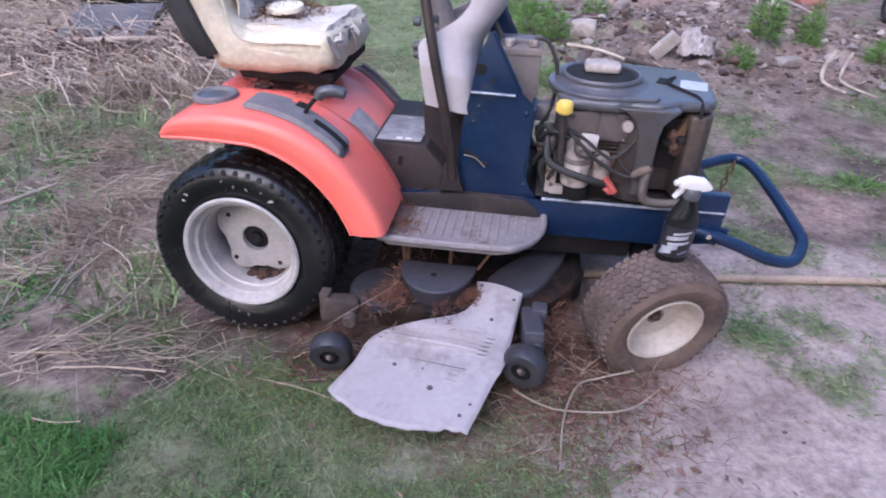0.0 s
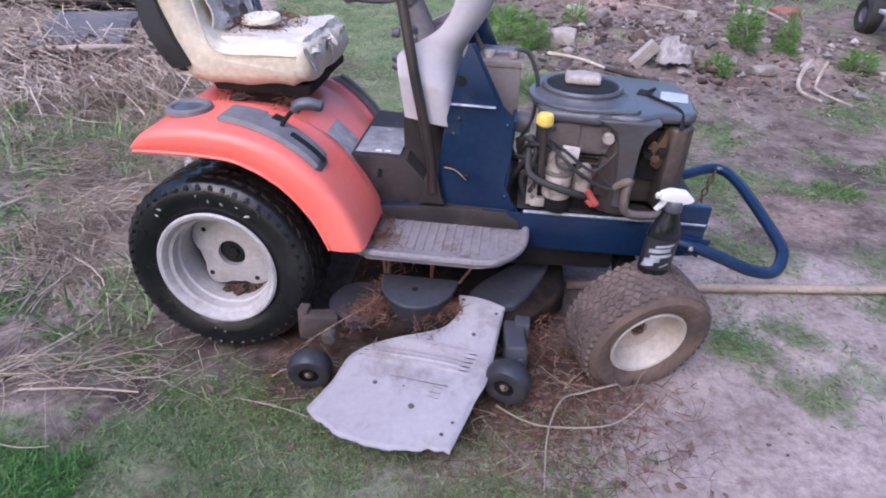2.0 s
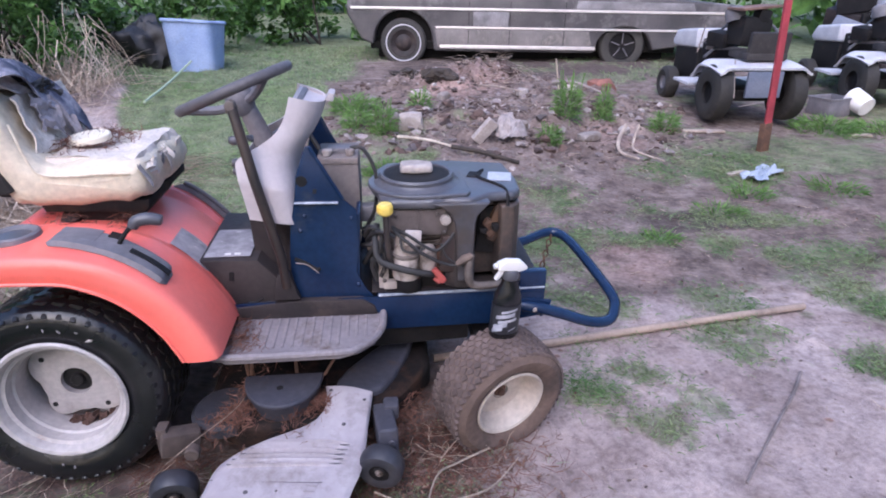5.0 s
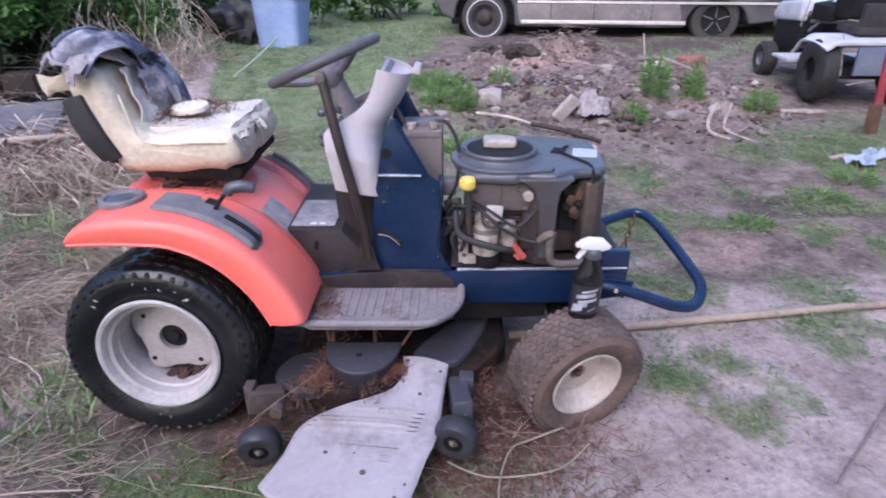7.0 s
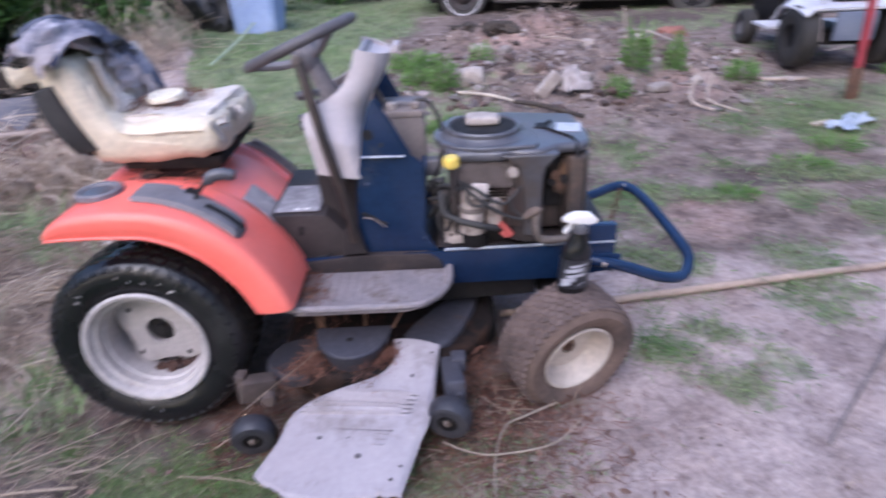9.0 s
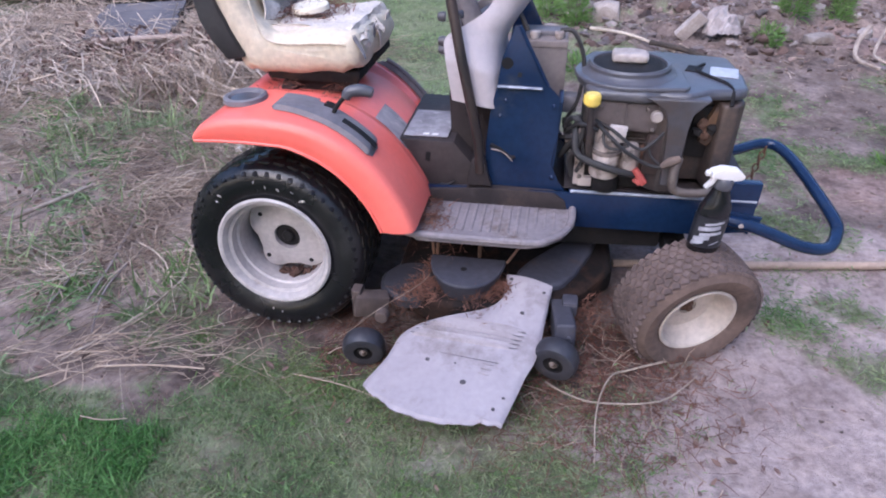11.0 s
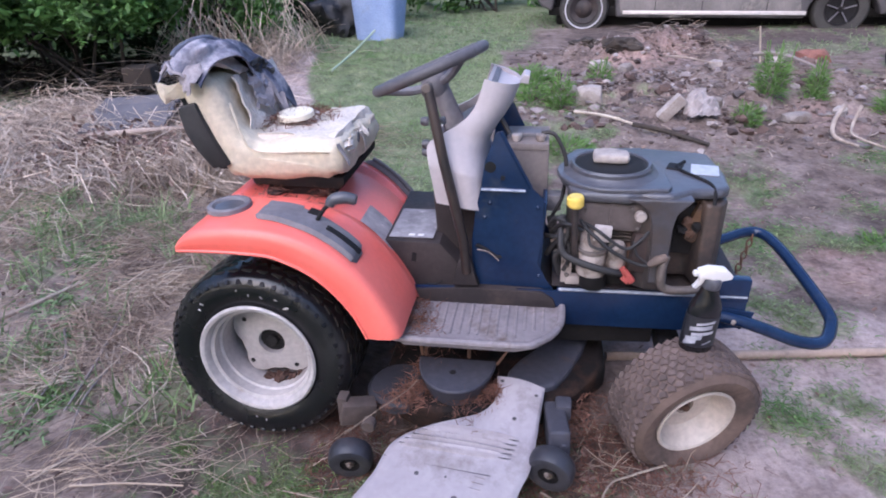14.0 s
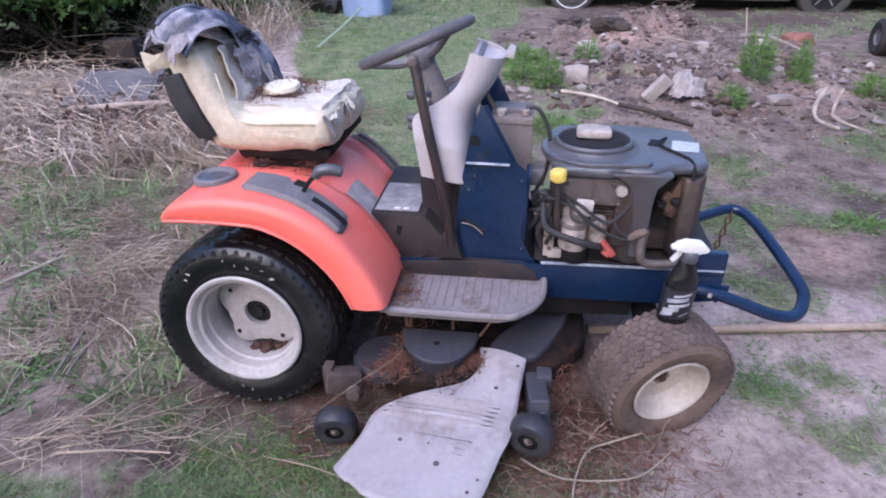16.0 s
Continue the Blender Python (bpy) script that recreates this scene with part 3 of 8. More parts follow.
def bulge_flat(bm, m, ground, squash):
    """Presses the bottom of a soft tyre flat on the ground, in its placed pose."""
    inv = m.inverted()
    for v in bm.verts:
        p = m @ v.co
        if p.z < ground + squash:
            t = (ground + squash - p.z) / squash
            v.co.y *= 1 + 0.10 * min(1.5, t)
            p = m @ v.co
            p.z = max(ground, p.z) if t > 1 else p.z
            v.co = inv @ p
    return bm


def rear_wheel(m, out):
    """out: -1 for the wheel whose face looks to -y."""
    hub = new("rear_wheel")
    hub.parent = tractor
    hub.matrix_basis = m
    s = out
    prof = [(0.162, 0.098), (0.176, 0.112), (0.205, 0.126), (0.235, 0.129), (0.258, 0.122), (0.272, 0.106), (0.278, 0.085), (0.281, 0.04), (0.282, 0.0)]
    prof = prof + [(r, -h) for r, h in prof[-2::-1]]
    tyre = part("tyre", lathe(prof, 72), TYRE_WET, hub, "black rubber tyre with wet dressing on the sidewall")
    lugs = tread_blocks(0.281, 0.20, 40, 6, 0.0014, (0.034, 0.032), 0.4, 0.007)
    part("tread", lugs, TYRE_DUSTY, tyre, "dusty worn turf tread", smooth=False)
    # bars round the shoulder, each side
    first = None
    for k in range(46):
        a = 360 * k / 46
        for side in (-1, 1):
            m_bar = pose(0, 0, 0, 0, -a, 0) @ pose(0.2605, side * 0.1115, 0, 0, 0, -side * 60)
            if first is None:
                first = part("shoulder_bar", box((0.040, 0.0075, 0.0130), None, 0.0028, 2), TYRE_WET, tyre)
                ob = first
            else:
                ob = new("shoulder_bar", first.data)
                ob.parent = tyre
            ob.matrix_basis = m_bar
    for ang, r_, sz in ((96, 0.232, 0.004), (88, 0.215, 0.003), (78, 0.214, 0.004), (67, 0.222, 0.003), (58, 0.212, 0.007), (128, 0.226, 0.005), (133, 0.218, 0.004), (262, 0.205, 0.003), (270, 0.212, 0.003)):
        a = radians(ang)
        part("paint_fleck", lump((sz * 3.2, 0.004, sz * 1.3), ang, 0.5, 1), RIM_WHITE, tyre).matrix_basis = pose(r_ * math.cos(a), s * 0.127, r_ * math.sin(a), 0, ang * 3, 0)
    rim = [(0.176, 0.1165), (0.178, 0.122), (0.172, 0.127), (0.163, 0.124), (0.157, 0.115), (0.154, 0.103), (0.1445, 0.099), (0.1435, 0.068), (0.1375, 0.064), (0.136, 0.0), (0.137, -0.06), (0.15, -0.11), (0.172, -0.12), (0.174, -0.112), (0.155, -0.10), (0.145, -0.05), (0.148, 0.04), (0.160, 0.09), (0.170, 0.11)]
    part("rim", lathe([(r, s * h) for r, h in rim], 64, closed=True), RIM_WHITE, hub, "dirty white painted steel rim")
    # stamped three-lobed centre with its bore and bolt holes
    outline = []
    for k in range(72):
        a = 2 * math.pi * k / 72
        cut = max(math.exp(-(((math.degrees(a) - q + 180) % 360 - 180) / 24) ** 2) for q in (196, 274, 22, 98))
        rr = 0.140 - 0.034 * min(1, cut * 1.25)
        outline.append((rr * math.cos(a), rr * math.sin(a)))
    bm = bmesh.new()
    rings = []
    for scale, depth in ((1.0, -0.004), (0.97, 0.010), (0.90, 0.013), (0.62, 0.015), (0.36, 0.020), (0.30, 0.020), (0.285, -0.02)):
        ring = []
        for k, (u, v) in enumerate(outline):
            f = scale if scale > 0.6 else scale * 0.14 / math.hypot(u, v)
            ring.append(bm.verts.new((u * f, s * depth, v * f)))
        rings.append(ring)
    for a, b in zip(rings, rings[1:]):
        for k in range(72):
            bm.faces.new((a[k], a[(k + 1) % 72], b[(k + 1) % 72], b[k]))
    part("wheel_disc", bm, RIM_WHITE, hub, "stamped white wheel centre with rust at the openings")
    # stub, plus a wide black disc and backing that paint the bore's shade
    part("axle_end", joined(disc(0.018, s * 0.05, pose(0, -s * 0.030, 0)), disc(0.06, s * 0.004, pose(0, -s * 0.035, 0))), BLACK_METAL, hub, "greasy axle end with a black disc for shade in the bore")
    part("backing", lathe([(0.135, -s * 0.045), (0.06, -s * 0.05), (0.05, -s * 0.08), (0.135, -s * 0.06)], 40, closed=True), BLACK_METAL, hub, "black back of the rim, shade put into its colour")
    flakes = new("rust_debris")
    flakes.parent = hub
    flakes.matrix_basis = pose(0.018, s * 0.022, -0.128, 0, -8, 0)
    tagged(flakes, "rust and leaf debris in the rim")
    for k in range(9):
        part("rust_flake", lump((0.040, 0.020, 0.036), 3 + k, 0.9, 2, 2.5), RUST_FLAKE, flakes).matrix_basis = pose(-0.055 + 0.016 * k, 0.004 * (k % 3), 0.010 * math.sin(k * 2.1) - 0.0008 * (k - 3.5) ** 2, k * 30, k * 47, k * 20)
    for ang in (140, 226, 310, 50):
        a = radians(ang)
        part("bolt_hole", disc(0.0075, s * 0.004, pose(0.107 * math.cos(a), s * 0.0125, 0.107 * math.sin(a)), 12), BLACK_METAL, hub)
    return hub


rear_wheel(pose(0.0, -0.345, 0.286, -4, 0, 0), -1)
rear_wheel(pose(0.0, 0.345, 0.286), 1)


def front_wheel(m, s, ground):
    hub = new("front_wheel")
    hub.parent = tractor
    hub.matrix_basis = m
    prof = [(0.108, 0.058), (0.122, 0.071), (0.145, 0.084), (0.167, 0.086), (0.184, 0.076), (0.193, 0.055), (0.196, 0.0)]
    prof = prof + [(r, -h) for r, h in prof[-2::-1]]
    tyre = part("tyre", bulge_flat(lathe(prof, 64), m, ground, 0.07), TYRE_MUDDY, hub, "soft mud-covered turf tyre")
    lugs = tread_blocks(0.196, 0.150, 46, 8, 0.0045, (0.0225, 0.0178), 0.5, 0.006)
    part("tread", bulge_flat(lugs, m, ground, 0.07), TREAD_MUDDY, tyre, "small diamond tread blocks caked in mud", smooth=False)
    rim = [(0.115, 0.066), (0.1175, 0.071), (0.113, 0.075), (0.106, 0.071), (0.103, 0.058), (0.098, 0.05), (0.092, 0.02), (0.086, 0.008), (0.055, 0.006), (0.035, 0.012), (0.026, 0.014), (0.024, -0.02), (0.09, -0.03), (0.105, -0.07), (0.112, -0.07), (0.105, -0.05), (0.10, 0.04), (0.112, 0.06)]
    part("rim", lathe([(r, s * h) for r, h in rim], 56, closed=True), RIM_CREAM, hub, "cream painted steel rim with rust stains")
    part("hub_cap", joined(disc(0.022, s * 0.03, pose(0, -s * 0.02, 0), 20), disc(0.011, s * 0.016, pose(0, s * 0.01, 0), 12)), RUSTY, hub, "rusty axle end")
    return hub


steer = 22
fc = Vector((1.247, -0.429, 0.169)) + Vector((-math.sin(radians(steer)), math.cos(radians(steer)), 0)) * 0.071
front_wheel(pose(*fc, 8, 0, steer), -1, 0.0)
front_wheel(pose(1.22, 0.40, 0.182, 0, 0, steer), 1, 0.0)

# fender deck: shoulder and lip run over the wheel and down to the footrest
SH = curve1([(0, -0.165, 0.662), (0.05, -0.150, 0.690), (0.12, -0.10, 0.713), (0.25, 0.0, 0.724), (0.4, 0.11, 0.718), (0.52, 0.20, 0.694), (0.62, 0.275, 0.652), (0.72, 0.335, 0.598), (0.82, 0.385, 0.53), (0.92, 0.425, 0.455), (1.0, 0.440, 0.400)])
LIP = curve1([(0, -0.163, 0.648), (0.05, -0.145, 0.648), (0.12, -0.10, 0.65), (0.25, -0.01, 0.65), (0.4, 0.10, 0.645), (0.52, 0.175, 0.615), (0.62, 0.23, 0.578), (0.72, 0.275, 0.53), (0.82, 0.31, 0.48), (0.92, 0.335, 0.425), (1.0, 0.345, 0.398)])


def smooth_interp(f, s, w=0.035):
    return sum(f(min(1, max(0, s + k * w / 2))) for k in (-2, -1, 0, 1, 2)) / 5


EDGE = curve1([(0, -0.474, 1.0), (0.25, -0.480, 0.62), (0.5, -0.479, 0.30), (0.7, -0.471, 0.09), (0.85, -0.456, 0.015), (1.0, -0.435, 0.0)])


def far_drop(u, y):
    """The deck falls away towards the far wheel."""
    return 0.068 * (max(0.0, y) / 0.30) ** 1.5 * (1 + 1.1 * step01(u, 0.45, 0.8))


def fender_surface(u, v):
    """v runs across: the first and last 0.22 are the rounded sides."""
    sh, lip = smooth_interp(SH, u), smooth_interp(LIP, u)
    w = min(v, 1 - v) / 0.22
    if w < 1:
        y, t = EDGE(w)
        low = 0.0
    else:
        y, t = -0.435 * (1 - (min(v, 1 - v) - 0.22) / 0.28), 0.0
        low = 0.026 * step01(abs(y), 0.25, 0.21) * step01(u, 0.1, 0.2)
    p = sh * (1 - t) + lip * t
    y = y if v < 0.5 else -0.69 * y
    return (p[0], y, p[1] - low - far_drop(u, y))


part("fender", sheet(fender_surface, 56, 64, 0.004), ORANGE, tractor, "faded orange fender deck over the rear wheels", angle=50)
# a pressed bead along the arch
part("fender_bead", tube([(*(lambda p: (p[0], -0.4765, p[1] + 0.003))(smooth_interp(LIP, k / 40)),) for k in range(41)], 0.0045, 6), ORANGE, tractor)


def on_fender(u, y, lift=0.0):
    p = smooth_interp(SH, u)
    q = smooth_interp(SH, min(1, u + 0.02)) - smooth_interp(SH, max(0, u - 0.02))
    n = Vector((-q[1], 0, q[0])).normalized()
    return Vector((p[0], y, p[1] - far_drop(u, y))) + n * lift


# cup holder
cup = part("cup_holder", lathe([(0.062, 0), (0.060, 0.012), (0.054, 0.016), (0.046, 0.014), (0.042, 0.006), (0.040, 0.004), (0, 0.004)], 40, pose(-0.062, -0.335, 0.719, 0, -2, 0) @ ROT_Y_TO_Z), GREY_PLASTIC, tractor, "grey round cup holder")
part("cup_floor", disc(0.040, 0.003, pose(-0.062, -0.335, 0.7235) @ ROT_Y_TO_Z, 32, 0.001), BLACK_PLASTIC, cup)


# lift lever console: a long pad that follows the fender down, with a slot
def console(u, v, lift):
    a = 0.30 + 0.395 * u
    w = 0.052 * (1 - 0.15 * u) * (1 - 0.9 * max(0, abs(2 * u - 1) - 0.9) * 4)
    y = -0.355 - 0.045 * u + (2 * v - 1) * w
    e = max(abs(2 * u - 1), abs(2 * v - 1))
    return on_fender(a, y, 0.014 * (1 - step01(e, 0.86, 1.0)) + lift)


cons = part("lever_console", sheet(lambda u, v: console(u, v, 0.002), 40, 16), GREY_PLASTIC, tractor, "weathered grey plastic lever console")
slot = sheet(lambda u, v: on_fender(0.555 + 0.13 * u, -0.385 - 0.014 * u + (2 * v - 1) * 0.011, 0.0185), 12, 3, 0.003)
part("slot", slot, BLACK_METAL, cons, "dark notched slot")
part("recess", sheet(lambda u, v: on_fender(0.475 + 0.04 * u, -0.335 + (2 * v - 1) * 0.016, 0.0185), 4, 3, 0.003), BLACK_METAL, cons)
part("pad_rim", sheet(lambda u, v: on_fender(0.33 + 0.12 * u, -0.352 + (2 * v - 1) * 0.034, 0.0165), 8, 6, 0.003), GREY_PLASTIC, cons)
lev = tube(smooth_path([on_fender(0.515, -0.372, 0.0), on_fender(0.52, -0.365, 0.03), on_fender(0.53, -0.355, 0.06), on_fender(0.55, -0.345, 0.08)], 6), 0.006, 10)
lever = part("lift_lever", lev, BLACK_METAL, tractor, "black bent lift lever")
g0 = on_fender(0.54, -0.348, 0.075)
part("grip", tube(smooth_path([g0 + Vector((-0.012, -0.004, -0.012)), g0 + Vector((0.0, 0, 0.006)), g0 + Vector((0.03, 0.006, 0.010)), g0 + Vector((0.062, 0.01, 0.002))], 6), 0.014, 12, taper=[0.008] + [0.013 + 0.004 * math.sin(k / 18 * math.pi) for k in range(17)] + [0.010]), BLACK_PLASTIC, lever, "black rubber grip")
# warning label and the far grip pad
part("label", sheet(lambda u, v: on_fender(0.63 + 0.17 * u, -0.150 + (2 * v - 1) * 0.058, -0.0145), 12, 6, 0.0015), mat("worn_label", (0.28, 0.255, 0.265), (0.44, 0.385, 0.395), rough=0.6, big=22, bump=0.0, dirt=(0.55, 0.46, 0.46), dirt_amount=0.25, dirt_scale=30), tractor, "worn grey warning label with unreadable print")
far_pad = part("far_console", sheet(lambda u, v: on_fender(0.46 + 0.34 * u, 0.262 - 0.01 * u + (2 * v - 1) * 0.034 * (1 - 0.6 * max(0, abs(2 * u - 1) - 0.8)), 0.016 * (1 - step01(max(abs(2 * u - 1), abs(2 * v - 1)), 0.8, 1.0)) + 0.002), 24, 10), GREY_PLASTIC, tractor, "grey lever console on the far fender")
part("far_rib", tube([on_fender(0.5 + 0.27 * k / 12, 0.245, 0.026) for k in range(13)], 0.008, 8), GREY_PLASTIC, far_pad)

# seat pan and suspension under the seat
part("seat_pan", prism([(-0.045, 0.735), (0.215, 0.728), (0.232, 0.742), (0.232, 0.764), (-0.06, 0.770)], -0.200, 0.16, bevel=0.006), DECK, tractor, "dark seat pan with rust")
for yy in (-0.16, 0.16):
    part("seat_spring", lathe([(0.02, 0), (0.03, 0.02), (0.02, 0.04), (0.03, 0.06), (0.02, 0.075)], 16, pose(0.0, yy, 0.72) @ ROT_Y_TO_Z @ pose(0, 0, 0, 180, 0, 0)), BLACK_METAL, tractor)

part("pan_bracket", prism([(0.0, 0.695), (0.185, 0.69), (0.20, 0.732), (-0.015, 0.736)], -0.165, 0.14, bevel=0.006), BLACK_METAL, tractor, "dark pivot bracket under the seat")

# the seat: torn vinyl over foam
seat = new("seat")
seat.parent = tractor
tagged(seat, "torn and weathered cream vinyl tractor seat")


def soft_extrude(loop, y0, y1, r, wob, seed, rows=26, pleat=0.0):
    """A closed (x, z) outline drawn out along y, its ends rounded inwards by r, with a wrinkled surface."""
    n = len(loop)
    area = sum(loop[k][0] * loop[(k + 1) % n][1] - loop[(k + 1) % n][0] * loop[k][1] for k in range(n))
    sgn = 1 if area > 0 else -1
    inn = []
    for k in range(n):
        a, b = Vector(loop[k - 1]), Vector(loop[(k + 1) % n])
        d = (b - a).normalized()
        inn.append(Vector((-d.y, d.x)) * sgn)
    bm = bmesh.new()
    rings = []
    for q in range(rows + 1):
        t = -math.cos(math.pi * q / rows)
        y = 0.5 * (y0 + y1) + 0.5 * (y1 - y0) * t
        e = min(y - y0, y1 - y)
        off = r - math.sqrt(max(0, r * r - (r - e) ** 2)) if e < r else 0.0
        ring = []
        for k in range(n):
            p = Vector(loop[k]) + inn[k] * off
            w = wob * (noise.noise(Vector((p.x * 13, y * 13, p.y * 13 + seed))) + 0.6 * noise.noise(Vector((p.x * 34, y * 34, p.y * 34 - seed))))
            w += pleat * math.sin(p.x * 170 + 5 * noise.noise(Vector((p.x * 9, y * 9, 1)))) * step01(p.y, 0.85, 0.78) * step01(p.y, 0.72, 0.76)
            p -= inn[k] * w
            ring.append(bm.verts.new((p.x, y + 0.4 * w, p.y)))
        rings.append(ring)
    for a, b in zip(rings, rings[1:]):
        for k in range(n):
            bm.faces.new((a[k], a[(k + 1) % n], b[(k + 1) % n], b[k]))
    caps = [bm.faces.new(rings[0]), bm.faces.new(rings[-1][::-1])]
    bmesh.ops.triangulate(bm, faces=caps)
    return bm


seat_loop = [tuple(p[:2]) for p in smooth_path([(x, z, 0) for x, z in ((0.205, 0.762), (0.242, 0.79), (0.245, 0.84), (0.215, 0.875), (0.12, 0.877), (0.02, 0.866), (-0.04, 0.88), (-0.075, 0.93), (-0.092, 0.99), (-0.11, 1.035), (-0.15, 1.055), (-0.205, 1.04), (-0.215, 0.99), (-0.18, 0.91), (-0.14, 0.82), (-0.115, 0.77), (-0.06, 0.753), (0.08, 0.756))], 5, closed=True)]
part("cushion", soft_extrude(seat_loop, -0.225, 0.185, 0.045, 0.008, 3.0, pleat=0.004), VINYL, seat, "cream vinyl seat body, split open and stained")



def top_foam(u, v):
    x, y = -0.05 + 0.285 * u, -0.185 + 0.345 * v
    n = fbm(x * 10, y * 10, 1.0, 3, 7.0)
    edge = min(u, 1 - u, v, 1 - v)
    rag_ = 0.016 * n * (edge < 0.06)
    return (x + rag_, y + rag_, 0.878 + 0.010 * n + 0.010 * step01(x, 0.12, 0.2) - 0.022 * step01(x, 0.215, 0.25) - 0.022 * step01(edge, 0.07, 0.0))


part("foam", sheet(top_foam, 44, 44, 0.006), FOAM, seat, "exposed white foam on top of the cushion")


def back_foam(u, v):
    y, z = -0.15 + 0.30 * u, 0.885 + 0.155 * v
    n = fbm(y * 9, z * 9, 1.0, 3, 2.0)
    return (-0.055 - 0.33 * (z - 0.90) + 0.012 + 0.02 * n, y + 0.01 * n, z)


part("torn_cover", sheet(back_foam, 26, 22, 0.005), FOAM, seat, "ragged foam and torn cloth on the backrest")
part("piping", tube(smooth_path([(-0.066, -0.220, 0.985), (-0.054, -0.226, 0.94), (-0.044, -0.227, 0.895), (-0.022, -0.229, 0.856), (0.04, -0.229, 0.846), (0.13, -0.229, 0.85), (0.205, -0.224, 0.848)], 6), 0.0032, 8), VINYL, seat)
front_rag = sheet(lambda u, v: (0.241 + 0.008 * math.sin(7 * u) + 0.012 * fbm(u * 5, v * 5, 1, 2, 1), -0.19 + 0.16 * u + 0.01 * math.sin(11 * v), 0.868 - 0.06 * v * (0.6 + 0.5 * noise.noise(Vector((u * 6, 2, 0))))), 20, 10)
part("torn_front", front_rag, FOAM, seat, "ragged torn front edge of the cushion")
rag_rng = random.Random(3)
for k in range(9):
    y0 = -0.205 + 0.04 * k + rag_rng.uniform(-0.01, 0.01)
    ln_, w_, sd = rag_rng.uniform(0.03, 0.075), rag_rng.uniform(0.012, 0.03), rag_rng.uniform(0, 9)
    strip = sheet(lambda u, v: (0.238 + 0.012 * math.sin(2.2 * v + sd) + 0.010 * v, y0 + w_ * (u - 0.5) * (1 - 0.5 * v) + 0.012 * v * math.sin(sd * 3), 0.866 - ln_ * v + 0.006 * math.sin(9 * u + sd)), 4, 8, 0.002)
    part("torn_strip", strip, FOAM if k % 3 else GREY_PLASTIC, seat)
part("side_panel", prism([(-0.218, 0.972), (-0.162, 0.988), (-0.147, 0.935), (-0.124, 0.872), (-0.092, 0.806), (-0.147, 0.796), (-0.186, 0.85), (-0.210, 0.905)], -0.241, -0.20, bevel=0.010), SEAT_BLACK, seat, "black plastic side panel of the backrest")
part("back_shell", prism([(-0.15, 0.78), (-0.12, 0.78), (-0.205, 1.02), (-0.235, 1.01)], -0.20, 0.17, bevel=0.008), SEAT_BLACK, seat, "black plastic back shell")
rag = sheet(lambda u, v: (-0.205 - 0.05 * u + 0.01 * math.sin(9 * v), -0.215 - 0.02 * u, 0.995 + 0.045 * v * (1 - 0.5 * u) + 0.012 * u * math.sin(14 * v)), 6, 12, 0.004)
part("loose_flap", rag, VINYL, seat, "loose torn flap of vinyl")

# footrest
out = [(0.405, -0.18), (0.415, -0.41), (0.43, -0.425), (0.745, -0.425), (0.80, -0.405), (0.845, -0.36), (0.868, -0.30), (0.872, -0.22), (0.868, -0.18)]
step = part("footrest", prism(out, 0.352, 0.374, "z", bevel=0.006), STEP, tractor, "grey plastic footrest with raised ribs and dirt")
part("edge_lip", tube(smooth_path([(x, y, 0.376) for x, y in out[1:]], 5), 0.011, 8), STEP, step)
for k in range(14):
    x = 0.478 + 0.0262 * k
    part("rib", box((0.009, 0.17 if k < 11 else 0.13, 0.0028), pose(x, -0.30 if k < 11 else -0.285, 0.3755), 0.0015, 1), STEP, step)

# transmission tunnel and pedestal
tun = part("tunnel", prism([(0.335, 0.57), (0.335, 0.47), (0.385, 0.38), (0.62, 0.38), (0.62, 0.46), (0.56, 0.50), (0.505, 0.565)], -0.20, 0.20, bevel=0.008), BROWN_METAL, tractor, "dirty dark tunnel cover between the footrests")
part("sill", prism([(0.38, 0.375), (0.855, 0.375), (0.845, 0.405), (0.81, 0.428), (0.60, 0.432), (0.42, 0.415)], -0.224, 0.224, bevel=0.004), BROWN_METAL, tractor, "rusty brown sill above the footrest")
part("latch_slot", box((0.014, 0.004, 0.030), pose(0.425, -0.2005, 0.515, 0, 8, 0), 0.001, 1), BLACK_METAL, tun)
part("curved_slot", tube(smooth_path([(0.462, -0.2005, 0.425), (0.485, -0.201, 0.424), (0.51, -0.2005, 0.437)], 4), 0.004, 6), BLACK_METAL, tun)
part("top_sticker", box((0.135, 0.21, 0.002), pose(0.415, -0.075, 0.5715), 0, 1), mat("worn_sticker", (0.34, 0.31, 0.325), (0.19, 0.172, 0.18), rough=0.5, big=18, bump=0.0, dirt=(0.5, 0.45, 0.45), dirt_amount=0.25, dirt_scale=28), tun, "scratched grey instruction sticker", smooth=False)
for dx in (0.0, 0.028):
    part("white_mark", box((0.018, 0.012, 0.001), pose(0.415 + dx, -0.165, 0.5732), 0, 1), WHITE, tun, smooth=False)
part("pedestal", prism([(0.485, 0.545), (0.56, 0.48), (0.62, 0.46), (0.62, 0.66), (0.60, 0.74), (0.49, 0.74), (0.478, 0.68)], -0.125, 0.125, bevel=0.012), BROWN_METAL, tractor, "dark grimy steering pedestal")

# grey dash cowl: a curved shell, wide below, sweeping up and forward
def cowl(u, v):
    # u up the cowl, v round it from the near side over the nose to the far side
    rear = smooth_interp(COWL_REAR, u, 0.05)
    nose = smooth_interp(COWL_NOSE, u, 0.05)
    wide, e = COWL_WIDE(u)
    th = (v - 0.5) * math.pi
    f = abs(math.cos(th)) ** (2 / e)
    y = wide * math.copysign(abs(math.sin(th)) ** (2 / e), th)
    p = rear * (1 - f) + nose * f
    return (p[0], y, p[1])


